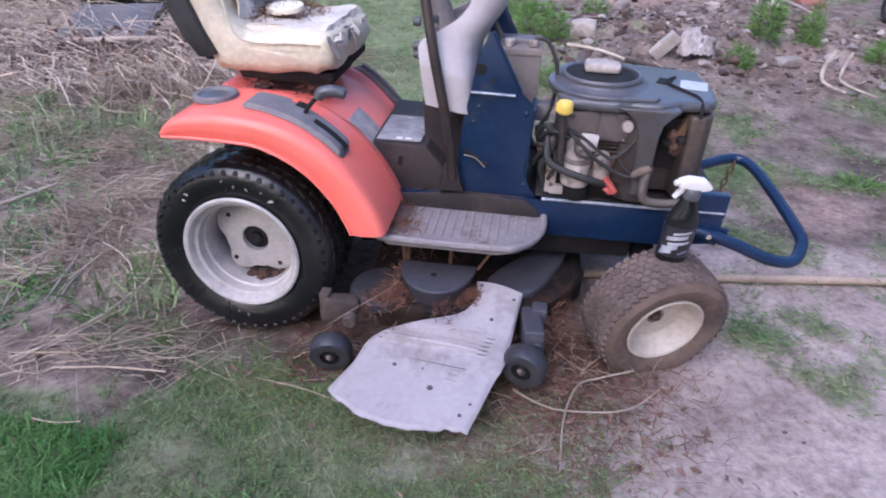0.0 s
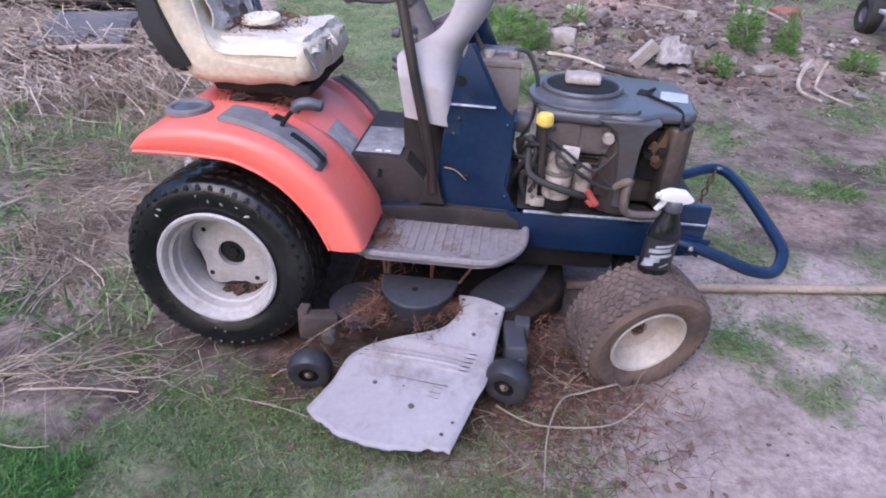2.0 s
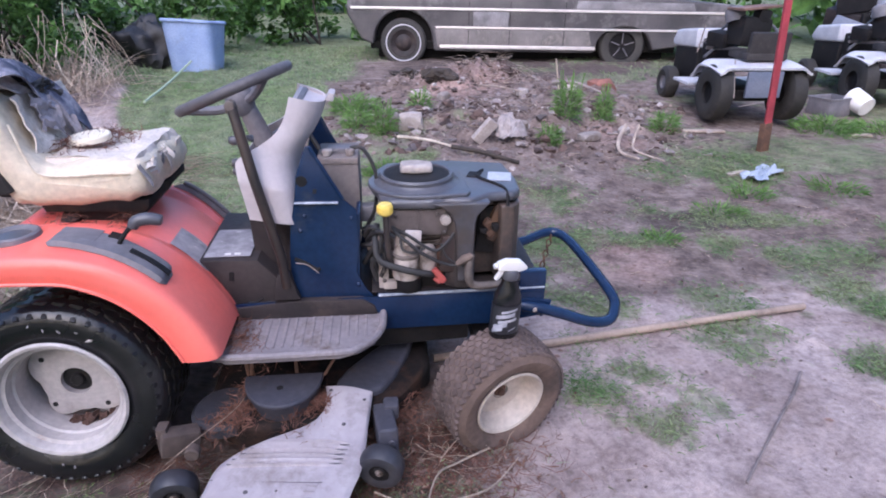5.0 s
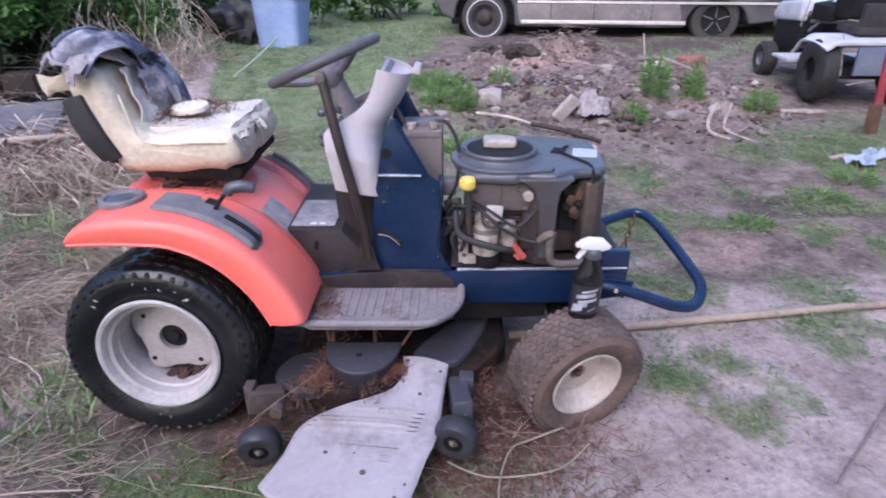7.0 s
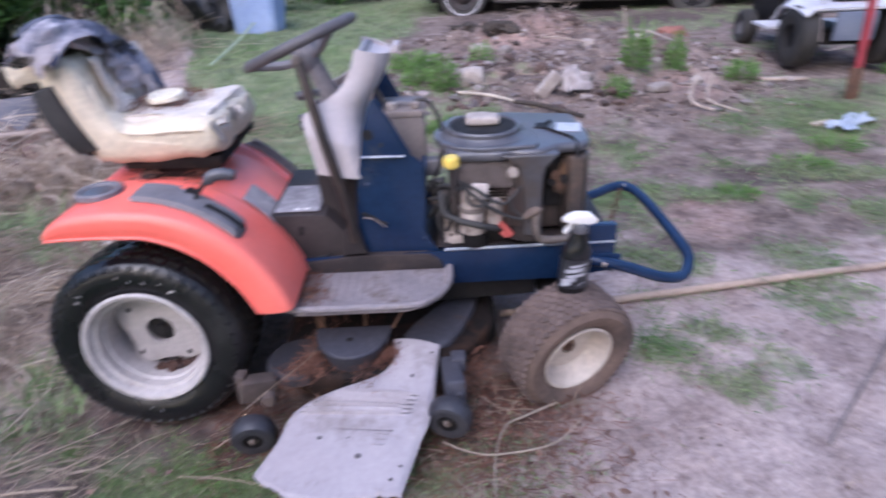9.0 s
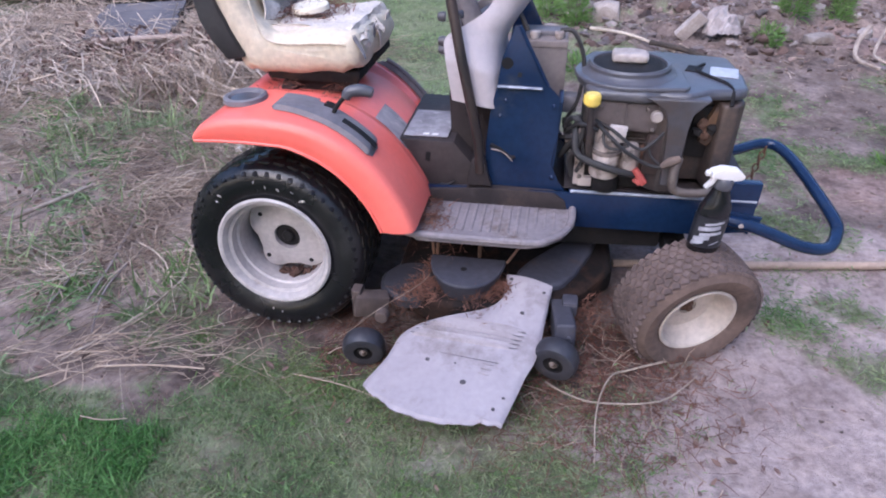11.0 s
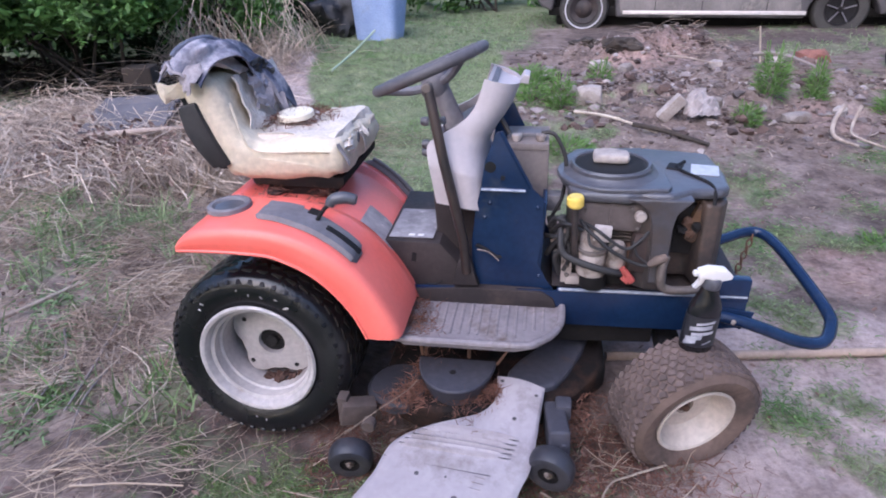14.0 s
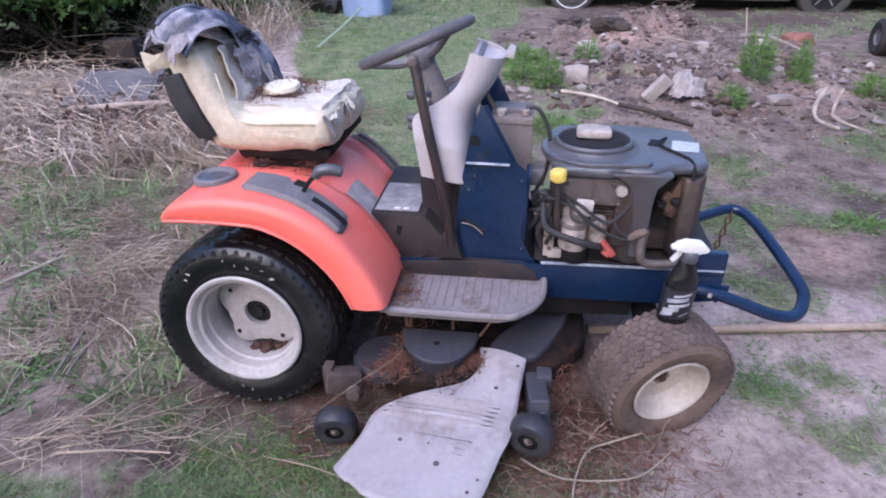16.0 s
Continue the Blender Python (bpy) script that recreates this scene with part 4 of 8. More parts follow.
COWL_REAR = curve1([(0, 0.503, 0.692), (0.2, 0.490, 0.775), (0.35, 0.480, 0.835), (0.45, 0.475, 0.868), (0.55, 0.515, 0.885), (0.68, 0.572, 0.915), (0.8, 0.602, 0.945), (0.9, 0.620, 0.985), (1, 0.633, 1.035)])
COWL_NOSE = curve1([(0, 0.648, 0.665), (0.2, 0.638, 0.73), (0.35, 0.632, 0.785), (0.45, 0.633, 0.81), (0.55, 0.640, 0.84), (0.68, 0.665, 0.885), (0.8, 0.693, 0.922), (0.9, 0.716, 0.965), (1, 0.728, 1.008)])
COWL_WIDE = curve1([(0, 0.208, 7.0), (0.3, 0.207, 6.0), (0.45, 0.185, 4.0), (0.6, 0.155, 3.0), (0.8, 0.13, 2.6), (1, 0.115, 2.6)])
part("dash_cowl", sheet(cowl, 48, 64, 0.006), COWL, tractor, "pale grey plastic dash cowl, its instrument panel missing", angle=45)
part("cowl_rear", prism([(0.505, 0.70), (0.484, 0.86), (0.50, 0.875), (0.525, 0.70)], -0.185, 0.185, bevel=0.006), COWL, tractor)
part("dash_panel", prism([(0.50, 0.85), (0.585, 0.905), (0.635, 0.985), (0.65, 1.02), (0.665, 1.012), (0.65, 0.965), (0.60, 0.885), (0.51, 0.835)], -0.108, 0.108, bevel=0.004), GREY_PLASTIC, tractor, "dusty grey panel inside the dash")
part("cowl_lip", sheet(lambda u, v: (0.640 + 0.086 * u, (2 * v - 1) * 0.112 * math.sqrt(max(0.05, 1 - u**3)), 1.022 - 0.022 * u - 0.010 * math.sin(math.pi * u)), 10, 20, 0.004), COWL, tractor)
part("broken_tab", prism([(0.722, 1.0), (0.735, 1.022), (0.752, 1.018), (0.748, 0.995)], -0.03, 0.05, bevel=0.003), COWL, tractor, "broken tab at the top of the cowl")
part("switch", joined(disc(0.009, -0.02, pose(0.512, -0.10, 0.912)), box((0.026, 0.010, 0.010), pose(0.512, -0.12, 0.912, 0, 40, 0))), BLACK_PLASTIC, tractor, "black ignition switch")
for zz in (0.79, 0.815, 0.885):
    part("knob", lathe([(0, -0.012), (0.013, -0.01), (0.015, 0.0), (0.011, 0.012), (0, 0.014)], 14, pose(0.445, -0.03, zz, 0, 0, 90)), BLACK_PLASTIC, tractor)

# steering wheel, shaft and strut
wheel_m = pose(0.462, 0.0, 1.033, -4.5, -22, 0)
sw = new("steering_wheel")
sw.parent = tractor
sw.matrix_basis = wheel_m
part("wheel_ring", tube([(0.168 * math.cos(a), 0.168 * math.sin(a), 0) for a in [2 * math.pi * k / 56 for k in range(56)]], 0.0155, 12, closed=True), mat("grey_rubber", (0.085, 0.078, 0.085), (0.115, 0.105, 0.112), rough=0.55, big=8, bump=0.1), sw, "grey moulded steering wheel ring")
for ang in (80, 200, 320):
    a = radians(ang)
    d = Vector((math.cos(a), math.sin(a), 0))
    part("spoke", tube(smooth_path([d * 0.02 + Vector((0, 0, -0.045)), d * 0.08 + Vector((0, 0, -0.035)), d * 0.16], 5), 0.013, 8), GREY_PLASTIC, sw)
part("hub", lathe([(0, 0.0), (0.035, -0.002), (0.042, -0.02), (0.035, -0.06), (0.022, -0.08), (0, -0.08)], 24, ROT_Y_TO_Z), GREY_PLASTIC, sw)
part("steering_shaft", tube([(0.487, 0.0, 0.985), (0.535, 0.0, 0.86), (0.56, 0.0, 0.72)], 0.034, 14, taper=[0.026, 0.034, 0.036]), mat("grey_column_sleeve", (0.19, 0.17, 0.175), (0.23, 0.205, 0.21), rough=0.7), tractor, "grey plastic column sleeve")
strut = part("strut", tube([(0.487, -0.180, 1.012), (0.531, -0.222, 0.82), (0.582, -0.230, 0.585), (0.588, -0.222, 0.484)], 0.0145, 12), mat("oily_brown_tube", (0.024, 0.020, 0.020), (0.05, 0.034, 0.028), rough=0.4, big=9, bump=0.15), tractor, "oily dark steel strut with rust")
part("strut_head", joined(disc(0.014, -0.03, pose(0.484, -0.165, 1.018)), box((0.03, 0.03, 0.022), pose(0.484, -0.17, 1.006), 0.006)), GREASY, strut)
part("strut_plate", prism([(0.545, 0.44), (0.625, 0.44), (0.615, 0.46), (0.60, 0.53), (0.565, 0.53)], -0.226, -0.20, bevel=0.003), BROWN_METAL, strut)

# blue side plates of the dash support
plate = [(0.598, 0.425), (0.602, 0.58), (0.612, 0.67), (0.628, 0.74), (0.640, 0.82), (0.672, 0.905), (0.690, 0.905), (0.765, 0.752), (0.805, 0.715), (0.808, 0.60), (0.795, 0.515), (0.822, 0.455), (0.845, 0.425)]
for y0, y1 in ((-0.198, -0.190), (0.190, 0.198)):
    part("side_plate", prism(plate, y0, y1, bevel=0.002), BLUE, tractor, "dark blue steel side plate")
part("cross_plate", prism([(0.79, 0.43), (0.802, 0.43), (0.815, 0.70), (0.803, 0.70)], -0.19, 0.19, bevel=0.002), BLUE, tractor)
part("plate_fold", tube([(0.683, -0.197, 0.905), (0.768, -0.197, 0.748)], 0.006, 6), BLUE, tractor)
part("ledge", box((0.125, 0.016, 0.005), pose(0.692, -0.201, 0.741, 0, 1, 0), 0.0015, 1), EDGE_HIGHLIGHT, tractor, "edge of the plate, its highlight put into the colour")
part("plate_hole", disc(0.016, -0.0012, pose(0.655, -0.198, 0.806), 24, 0.0003), mat("dark_opening", (0.004, 0.004, 0.005), rough=0.9, bump=0), tractor)
part("square_hole", box((0.011, 0.0015, 0.013), pose(0.690, -0.1985, 0.775, 0, 10, 0), 0, 1), BLACK_METAL, tractor, smooth=False)
part("curved_slot", tube(smooth_path([(0.615, -0.1985, 0.565), (0.645, -0.199, 0.55), (0.675, -0.1985, 0.528), (0.688, -0.1985, 0.53)], 4), 0.006, 6), BLACK_METAL, tractor)
# thin pale tube stands in for the light edge of the slot
part("slot_pale_edge", tube(smooth_path([(0.618, -0.205, 0.553), (0.65, -0.208, 0.548), (0.675, -0.205, 0.525), (0.682, -0.2, 0.515)], 4), 0.0016, 6), ALLOY, tractor)
for x, z in ((0.64, 0.655), (0.79, 0.69), (0.655, 0.70), (0.80, 0.47)):
    part("bolt", joined(disc(0.007, -0.004, pose(x, -0.198, z), 10), disc(0.004, -0.007, pose(x, -0.198, z), 8)), BLUE, tractor)

# battery behind the plate
bat = part("battery", prism([(0.69, 0.60), (0.815, 0.60), (0.815, 0.82), (0.69, 0.82)], -0.085, 0.095, bevel=0.006), mat("brown_grey_plastic", (0.13, 0.108, 0.10), (0.17, 0.14, 0.13), rough=0.75, big=7, bump=0.1), tractor, "dusty brown-grey battery")
part("battery_lid", box((0.125, 0.185, 0.02), pose(0.752, 0.005, 0.829), 0.005), mat("dusty_lid", (0.17, 0.14, 0.13), (0.22, 0.18, 0.165), rough=0.8, big=12, bump=0.2), bat)
for x, y in ((0.72, -0.06), (0.79, -0.06)):
    part("terminal", joined(disc(0.012, 0.022, pose(x, y, 0.838) @ ROT_Y_TO_Z, 14), box((0.03, 0.02, 0.012), pose(x, y + 0.015, 0.85), 0.003)), ALLOY, bat)
part("cap_strip", box((0.07, 0.05, 0.014), pose(0.755, 0.0, 0.845), 0.004), GREY_PLASTIC, bat)
part("cable", tube(smooth_path([(0.79, -0.05, 0.86), (0.83, -0.05, 0.855), (0.865, -0.06, 0.78), (0.86, -0.08, 0.68), (0.83, -0.09, 0.60), (0.86, -0.12, 0.53)], 6), 0.006, 8), HOSE_RUBBER, tractor, "black battery cable")
part("cable", tube(smooth_path([(0.70, -0.06, 0.86), (0.66, -0.05, 0.92), (0.63, -0.03, 0.90), (0.60, 0.0, 0.80)], 6), 0.007, 8), HOSE_RUBBER, tractor)
part("relay", box((0.045, 0.05, 0.05), pose(0.835, -0.06, 0.655), 0.006), GREY_PLASTIC, tractor)

# frame
for y in (-0.212, 0.212):
    part("frame_rail", prism([(0.36, 0.31), (1.22, 0.318), (1.385, 0.355), (1.385, 0.437), (0.36, 0.425)], y - 0.004, y + 0.004, bevel=0.002), BLUE, tractor, "dark blue steel frame rail")
    part("rail_flange", box((0.53, 0.05, 0.005), pose(1.12, y * 0.89, 0.4365, 0, -0.55, 0), 0.002, 1), BLUE, tractor)
# pale bar along the rail: its specular line given as colour
part("rail_edge", tube([(0.86, -0.2165, 0.4375), (1.383, -0.2165, 0.4425)], 0.0052, 8), EDGE_HIGHLIGHT, tractor, "top edge of the rail, its highlight put into the colour")
part("front_plate", prism([(-0.212, 0.33), (0.212, 0.33), (0.212, 0.44), (-0.212, 0.44)], 1.378, 1.388, "x", bevel=0.003), BLUE, tractor)
part("engine_plate", prism([(0.84, -0.20), (1.385, -0.20), (1.385, 0.20), (0.84, 0.20)], 0.437, 0.443, "z", bevel=0.002), BROWN_METAL, tractor, "oily dark engine base plate")
part("corner_bracket", box((0.085, 0.03, 0.075), pose(1.345, -0.205, 0.462), 0.005), BLUE, tractor)
part("axle_beam", box((0.07, 0.66, 0.06), pose(1.20, 0.0, 0.235), 0.012), BLACK_METAL, tractor, "dark front axle beam")
part("spindle", tube([(1.205, -0.31, 0.30), (1.215, -0.325, 0.14)], 0.022, 12), BLACK_METAL, tractor)
part("underbody", prism([(0.28, 0.20), (1.15, 0.24), (1.15, 0.31), (0.28, 0.31)], -0.18, 0.18, bevel=0.01), BLACK_METAL, tractor, "dark underside with belts and pulleys")
part("transaxle", joined(box((0.30, 0.36, 0.24), pose(0.03, 0.0, 0.32), 0.03), disc(0.05, 0.70, pose(0, -0.35, 0.286), 20)), BLACK_METAL, tractor, "black transaxle between the rear wheels")
part("rear_frame", prism([(-0.16, 0.40), (0.38, 0.38), (0.38, 0.44), (0.20, 0.59), (-0.14, 0.60)], -0.19, 0.19, bevel=0.01), BLACK_METAL, tractor)

# front brush bar
arm = smooth_path([(1.30, -0.225, 0.385), (1.37, -0.235, 0.375), (1.44, -0.235, 0.352), (1.54, -0.228, 0.312), (1.615, -0.205, 0.298), (1.655, -0.15, 0.312), (1.662, -0.08, 0.335), (1.63, 0.16, 0.372), (1.605, 0.29, 0.385), (1.57, 0.335, 0.39), (1.52, 0.325, 0.39), (1.44, 0.27, 0.388), (1.37, 0.235, 0.385)], 7)
bar = part("brush_bar", tube(arm, 0.0185, 14), BLUE, tractor, "dark blue tubular brush bar")
part("mount_tab", prism([(1.30, 0.33), (1.40, 0.345), (1.41, 0.395), (1.30, 0.41)], -0.222, -0.214, bevel=0.003), BLUE, bar)
part("mount_bolt", disc(0.009, -0.012, pose(1.35, -0.24, 0.378), 8), ALLOY, bar)
chain = bmesh.new()
for k in range(7):
    ring = tube([(0.010 * math.cos(a) * (1 if k % 2 else 0.1), 0.010 * math.cos(a) * (0.1 if k % 2 else 1), 0.016 * math.sin(a)) for a in [2 * math.pi * i / 10 for i in range(10)]], 0.0032, 5, closed=True)
    ring.transform(pose(1.555 - 0.006 * k, 0.325 - 0.004 * k, 0.375 - 0.023 * k))
    chain = joined(chain, ring)
part("chain", chain, RUSTY, bar, "short rusty chain")

# mower deck
deck_out = [(0.34, -0.34), (0.385, -0.43), (0.47, -0.475), (0.62, -0.47), (0.80, -0.44), (0.92, -0.36), (1.02, -0.22), (1.02, 0.30), (0.90, 0.46), (0.60, 0.52), (0.40, 0.50), (0.32, 0.36)]
deck = new("mower_deck")
deck.parent = tractor
tagged(deck, "rusty mower deck under the footrests, littered with needles")
part("shell", prism(deck_out, 0.085, 0.172, "z", bevel=0.025, segments=3), DECK, deck, "rusty deck shell, shade put into its dark colour")
spc = [(0.570 + 0.1155 * math.cos(a), -0.325 + 0.151 * math.sin(a)) for a in [math.pi + math.pi * k / 24 for k in range(25)]]
bm = bmesh.new()
rings = [[bm.verts.new((0.570 + (x - 0.570) * s_, -0.345 + (y + 0.345) * s_, z)) for x, y in spc] for s_, z in ((0.78, 0.150), (0.965, 0.222), (1.0, 0.229), (1.0, 0.236), (0.975, 0.240))]
for a, b in zip(rings, rings[1:]):
    for k in range(len(a)):
        bm.faces.new((a[k], a[(k + 1) % len(a)], b[(k + 1) % len(a)], b[k]))
bm.faces.new(rings[-1])
bm.faces.new(rings[0][::-1])
cov = part("spindle_cover", bm, COVER, deck, "slate plastic half-round spindle cover")
part("bolt_hole", disc(0.010, 0.0015, pose(0.564, -0.390, 0.2400) @ ROT_Y_TO_Z, 14, 0.0004), BLACK_METAL, cov)
part("belt_cover", prism([(0.715, -0.339), (0.723, -0.299), (0.752, -0.244), (0.818, -0.159), (0.9, -0.069), (0.943, -0.038), (0.972, -0.053), (0.966, -0.105), (0.948, -0.171), (0.903, -0.283), (0.861, -0.355), (0.826, -0.37)], 0.135, 0.194, "z", bevel=0.024, segments=4), COVER, deck, "slate plastic belt cover with rust stain")
# slate plastic again, darker: shade under the footrest is in the colour
part("rear_cover", disc(0.098, 0.05, pose(0.398, -0.375, 0.126) @ ROT_Y_TO_Z, 40, 0.012), mat("slate_painted_shade", (0.036, 0.036, 0.046), (0.05, 0.047, 0.055), rough=0.6, big=8, bump=0.1, dirt=(0.075, 0.05, 0.04), dirt_amount=0.3), deck, "round dark pulley cover")
for x0, x1 in ((0.44, 0.455), (0.475, 0.465), (0.60, 0.60)):
    part("hanger_rod", tube([(x0, -0.28, 0.37), (x1, -0.29, 0.22)], 0.006, 8), RUSTY, deck)
part("lift_arm", tube([(0.752, -0.33, 0.345), (0.69, -0.345, 0.245)], 0.0045, 8), RUSTY, deck)

# discharge chute: neck at the deck, a flared and ribbed deflector
CL = curve1([(0, 0.692, -0.345), (0.2, 0.690, -0.43), (0.28, 0.66, -0.475), (0.34, 0.61, -0.495), (0.42, 0.52, -0.522), (0.5, 0.44, -0.565), (0.56, 0.412, -0.60), (0.72, 0.392, -0.68), (1.0, 0.342, -0.765)])
CR = curve1([(0, 0.832, -0.385), (0.25, 0.818, -0.50), (0.4, 0.812, -0.555), (0.5, 0.806, -0.605), (0.6, 0.796, -0.65), (0.7, 0.777, -0.69), (0.85, 0.752, -0.77), (1.0, 0.724, -0.855)])


def chute(u, v):
    l, r = smooth_interp(CL, u, 0.03), smooth_interp(CR, u, 0.03)
    p = l * (1 - v) + r * v
    y = p[1] - 0.066 * u**4 * math.sin(math.pi * v**0.8) + step01(u, 0.93, 1.0) * (0.007 * noise.noise(Vector((v * 9, 4.0, 1.0))) + 0.004 * noise.noise(Vector((v * 31, 1.0, 2.0))) + 0.012 * bump2(v, 0, 0.86, 0, 0.03, 1))
    z = 0.205 - 0.095 * u + 0.010 * math.sin(math.pi * v)
    if 0.42 < u < 0.56 and 0.05 < v < 0.90:
        fade = step01(v, 0.05, 0.12) * step01(v, 0.90, 0.7)
        z += 0.009 * fade * math.cos((u - 0.42) / 0.14 * 5 * 2 * math.pi)
    edge = min(v, 1 - v)
    if edge < 0.03 and u > 0.02:
        z -= 0.010 * (1 - edge / 0.03)
    if u > 0.985:
        z -= 0.004
    return (p[0], y, z)


defl = part("discharge_chute", sheet(chute, 170, 44, 0.004), CHUTE, deck, "chalky grey plastic discharge chute with ribs and stains", angle=60)
for u, v, r in ((0.09, 0.86, 0.005), (0.30, 0.62, 0.006), (0.70, 0.30, 0.006), (0.80, 0.62, 0.008), (0.70, 0.50, 0.003), (0.92, 0.90, 0.005), (0.05, 0.12, 0.006), (0.86, 0.93, 0.004)):
    part("hole", disc(r, 0.002, pose(*chute(u, v)) @ pose(0, 0, 0.0015) @ ROT_Y_TO_Z, 14, 0.0004), mat("dark_spot", (0.11, 0.097, 0.105), rough=0.8) if "dark_spot" not in bpy.data.materials else bpy.data.materials["dark_spot"], defl)
part("seam", tube([Vector(chute(0.665 - 0.05 * (1 - k / 20) * 0, 0.03 + 0.75 * k / 20)) + Vector((0, 0.02 - 0.02 * k / 20, 0.0008)) for k in range(21)], 0.0012, 5), bpy.data.materials["dark_spot"], defl)
# dark lines laid along the low points between the ribs
GROOVE = mat("dark_groove_lines", (0.055, 0.047, 0.05), (0.10, 0.087, 0.09), rough=0.9)
for k in range(5):
    ug = 0.42 + 0.14 * (k + 0.5) / 5
    part("groove", tube([Vector(chute(ug, 0.06 + 0.80 * q / 30)) + Vector((0, 0, 0.0012)) for q in range(31)], 0.003, 5, taper=[0.0008 + 0.0046 * math.sin(math.pi * (q / 30) ** 0.55) ** 0.6 for q in range(31)]), GROOVE, defl)
part("stamped_mark", joined(*[box((0.03, 0.005, 0.0015), pose(*chute(0.68 + 0.03 * k, 0.72)) @ pose(0, 0, 0.003, 0, 0, -10), 0, 1) for k in range(3)]), CHUTE, defl, smooth=False)


def gauge_wheel(m, label):
    g = new("gauge_wheel")
    g.parent = deck
    g.matrix_basis = m
    tagged(g, label)
    part("tyre", lathe([(0.028, 0.026), (0.048, 0.030), (0.058, 0.026), (0.063, 0.014), (0.064, 0), (0.063, -0.014), (0.058, -0.026), (0.048, -0.030), (0.028, -0.026)], 36), WHEEL_PLASTIC, g)
    part("face", lathe([(0.046, -0.027), (0.040, -0.018), (0.018, -0.016), (0.016, -0.024), (0, -0.025)], 30), BLACK_METAL, g)
    part("bolt", joined(disc(0.008, -0.008, pose(0, -0.024, 0), 6), disc(0.012, -0.002, pose(0, -0.023, 0), 14)), ALLOY, g)


gauge_wheel(pose(0.852, -0.610, 0.125, 6, 0, -16), "black plastic gauge wheel with a bright bolt")
gauge_wheel(pose(0.296, -0.59, 0.072, 10, 0, 8), "black plastic gauge wheel in the straw")
part("wheel_bracket", joined(box((0.058, 0.16, 0.085), pose(0.866, -0.485, 0.145, -10, 0, 6), 0.012, 3), box((0.045, 0.05, 0.05), pose(0.885, -0.42, 0.165), 0.008), disc(0.010, -0.008, pose(0.884, -0.566, 0.165), 10)), COVER, deck, "slate grey gauge wheel bracket")
part("wheel_bracket", joined(box((0.10, 0.05, 0.07), pose(0.30, -0.50, 0.165, 0, 12, 25), 0.008), box((0.03, 0.04, 0.09), pose(0.262, -0.50, 0.175), 0.006), disc(0.02, -0.03, pose(0.345, -0.53, 0.16), 14)), mat("rust_brown_bracket", (0.095, 0.068, 0.058), (0.055, 0.040, 0.036), rough=0.8, big=12, bump=0.3), deck, "rusty brown gauge wheel bracket")

# engine
eng = new("engine")
eng.parent = tractor
tagged(eng, "exposed twin-cylinder engine with black shroud, greasy and dusty")
part("crankcase", prism([(0.885, -0.155), (1.12, -0.155), (1.16, -0.10), (1.30, -0.10), (1.30, 0.17), (0.885, 0.17)], 0.443, 0.70, "z", bevel=0.015), GREASY, eng, "greasy dark crankcase")
side = part("cylinder_cover", prism([(1.062, -0.215), (1.095, -0.240), (1.14, -0.242), (1.158, -0.205), (1.162, -0.145), (1.222, -0.140), (1.236, -0.205), (1.275, -0.20), (1.300, -0.165), (1.306, 0.10), (1.07, 0.10)], 0.462, 0.715, "z", bevel=0.010, segments=3), DARK_BROWN_PLASTIC, eng, "black plastic cylinder shroud")
part("shroud_face", prism([(1.020, 0.742), (1.196, 0.742), (1.176, 0.722), (1.156, 0.700), (1.150, 0.665), (1.148, 0.58), (1.152, 0.49), (1.102, 0.49), (1.098, 0.60), (1.092, 0.675), (1.080, 0.708), (1.055, 0.728)], -0.2475, -0.16, bevel=0.008, segments=3), mat("scuffed_shroud_plastic", (0.082, 0.079, 0.088), (0.056, 0.051, 0.053), rough=0.36, big=5, bump=0.06, dirt=(0.075, 0.056, 0.048), dirt_amount=0.45, dirt_scale=5), eng, "tapered satin pillar of the cylinder shroud")
part("upper_shroud", prism([(0.862, -0.10), (0.872, -0.19), (0.905, -0.232), (1.03, -0.242), (1.06, -0.225), (1.10, -0.238), (1.145, -0.238), (1.20, -0.195), (1.275, -0.19), (1.300, -0.16), (1.310, -0.06), (1.30, 0.12), (1.10, 0.17), (0.90, 0.15), (0.865, 0.08)], 0.722, 0.753, "z", bevel=0.016, segments=4), BLACK_PLASTIC, eng, "satin black blower housing")
part("fan_housing", lathe([(0.140, -0.01), (0.138, 0.012), (0.13, 0.020), (0.118, 0.024), (0.112, 0.032), (0.102, 0.034), (0.10, 0.028), (0, 0.028)], 56, pose(0.990, -0.085, 0.745) @ ROT_Y_TO_Z), BLACK_PLASTIC, eng, "round fan housing")
scr = part("screen_ring", lathe([(0.113, 0.026), (0.114, 0.040), (0.109, 0.046), (0.102, 0.044), (0.10, 0.03)], 56, pose(0.990, -0.085, 0.745) @ ROT_Y_TO_Z), BLACK_PLASTIC, eng)
part("screen", lathe([(0, 0.040), (0.05, 0.041), (0.101, 0.038), (0.101, 0.03), (0, 0.03)], 40, pose(0.990, -0.085, 0.745) @ ROT_Y_TO_Z), mat("debris_screen", (0.012, 0.012, 0.014), (0.03, 0.028, 0.03), rough=0.7, big=30, fine=260, bump=0.8), scr, "dark perforated debris screen")
slats = [box((0.002, 0.19 * math.sqrt(max(0, 1 - (x / 0.096) ** 2)), 0.0015), pose(0.990 + x, -0.085, 0.7862), 0, 1) for x in np.arange(-0.09, 0.091, 0.007)]
part("screen_slats", joined(*slats), BLACK_METAL, scr, smooth=False)
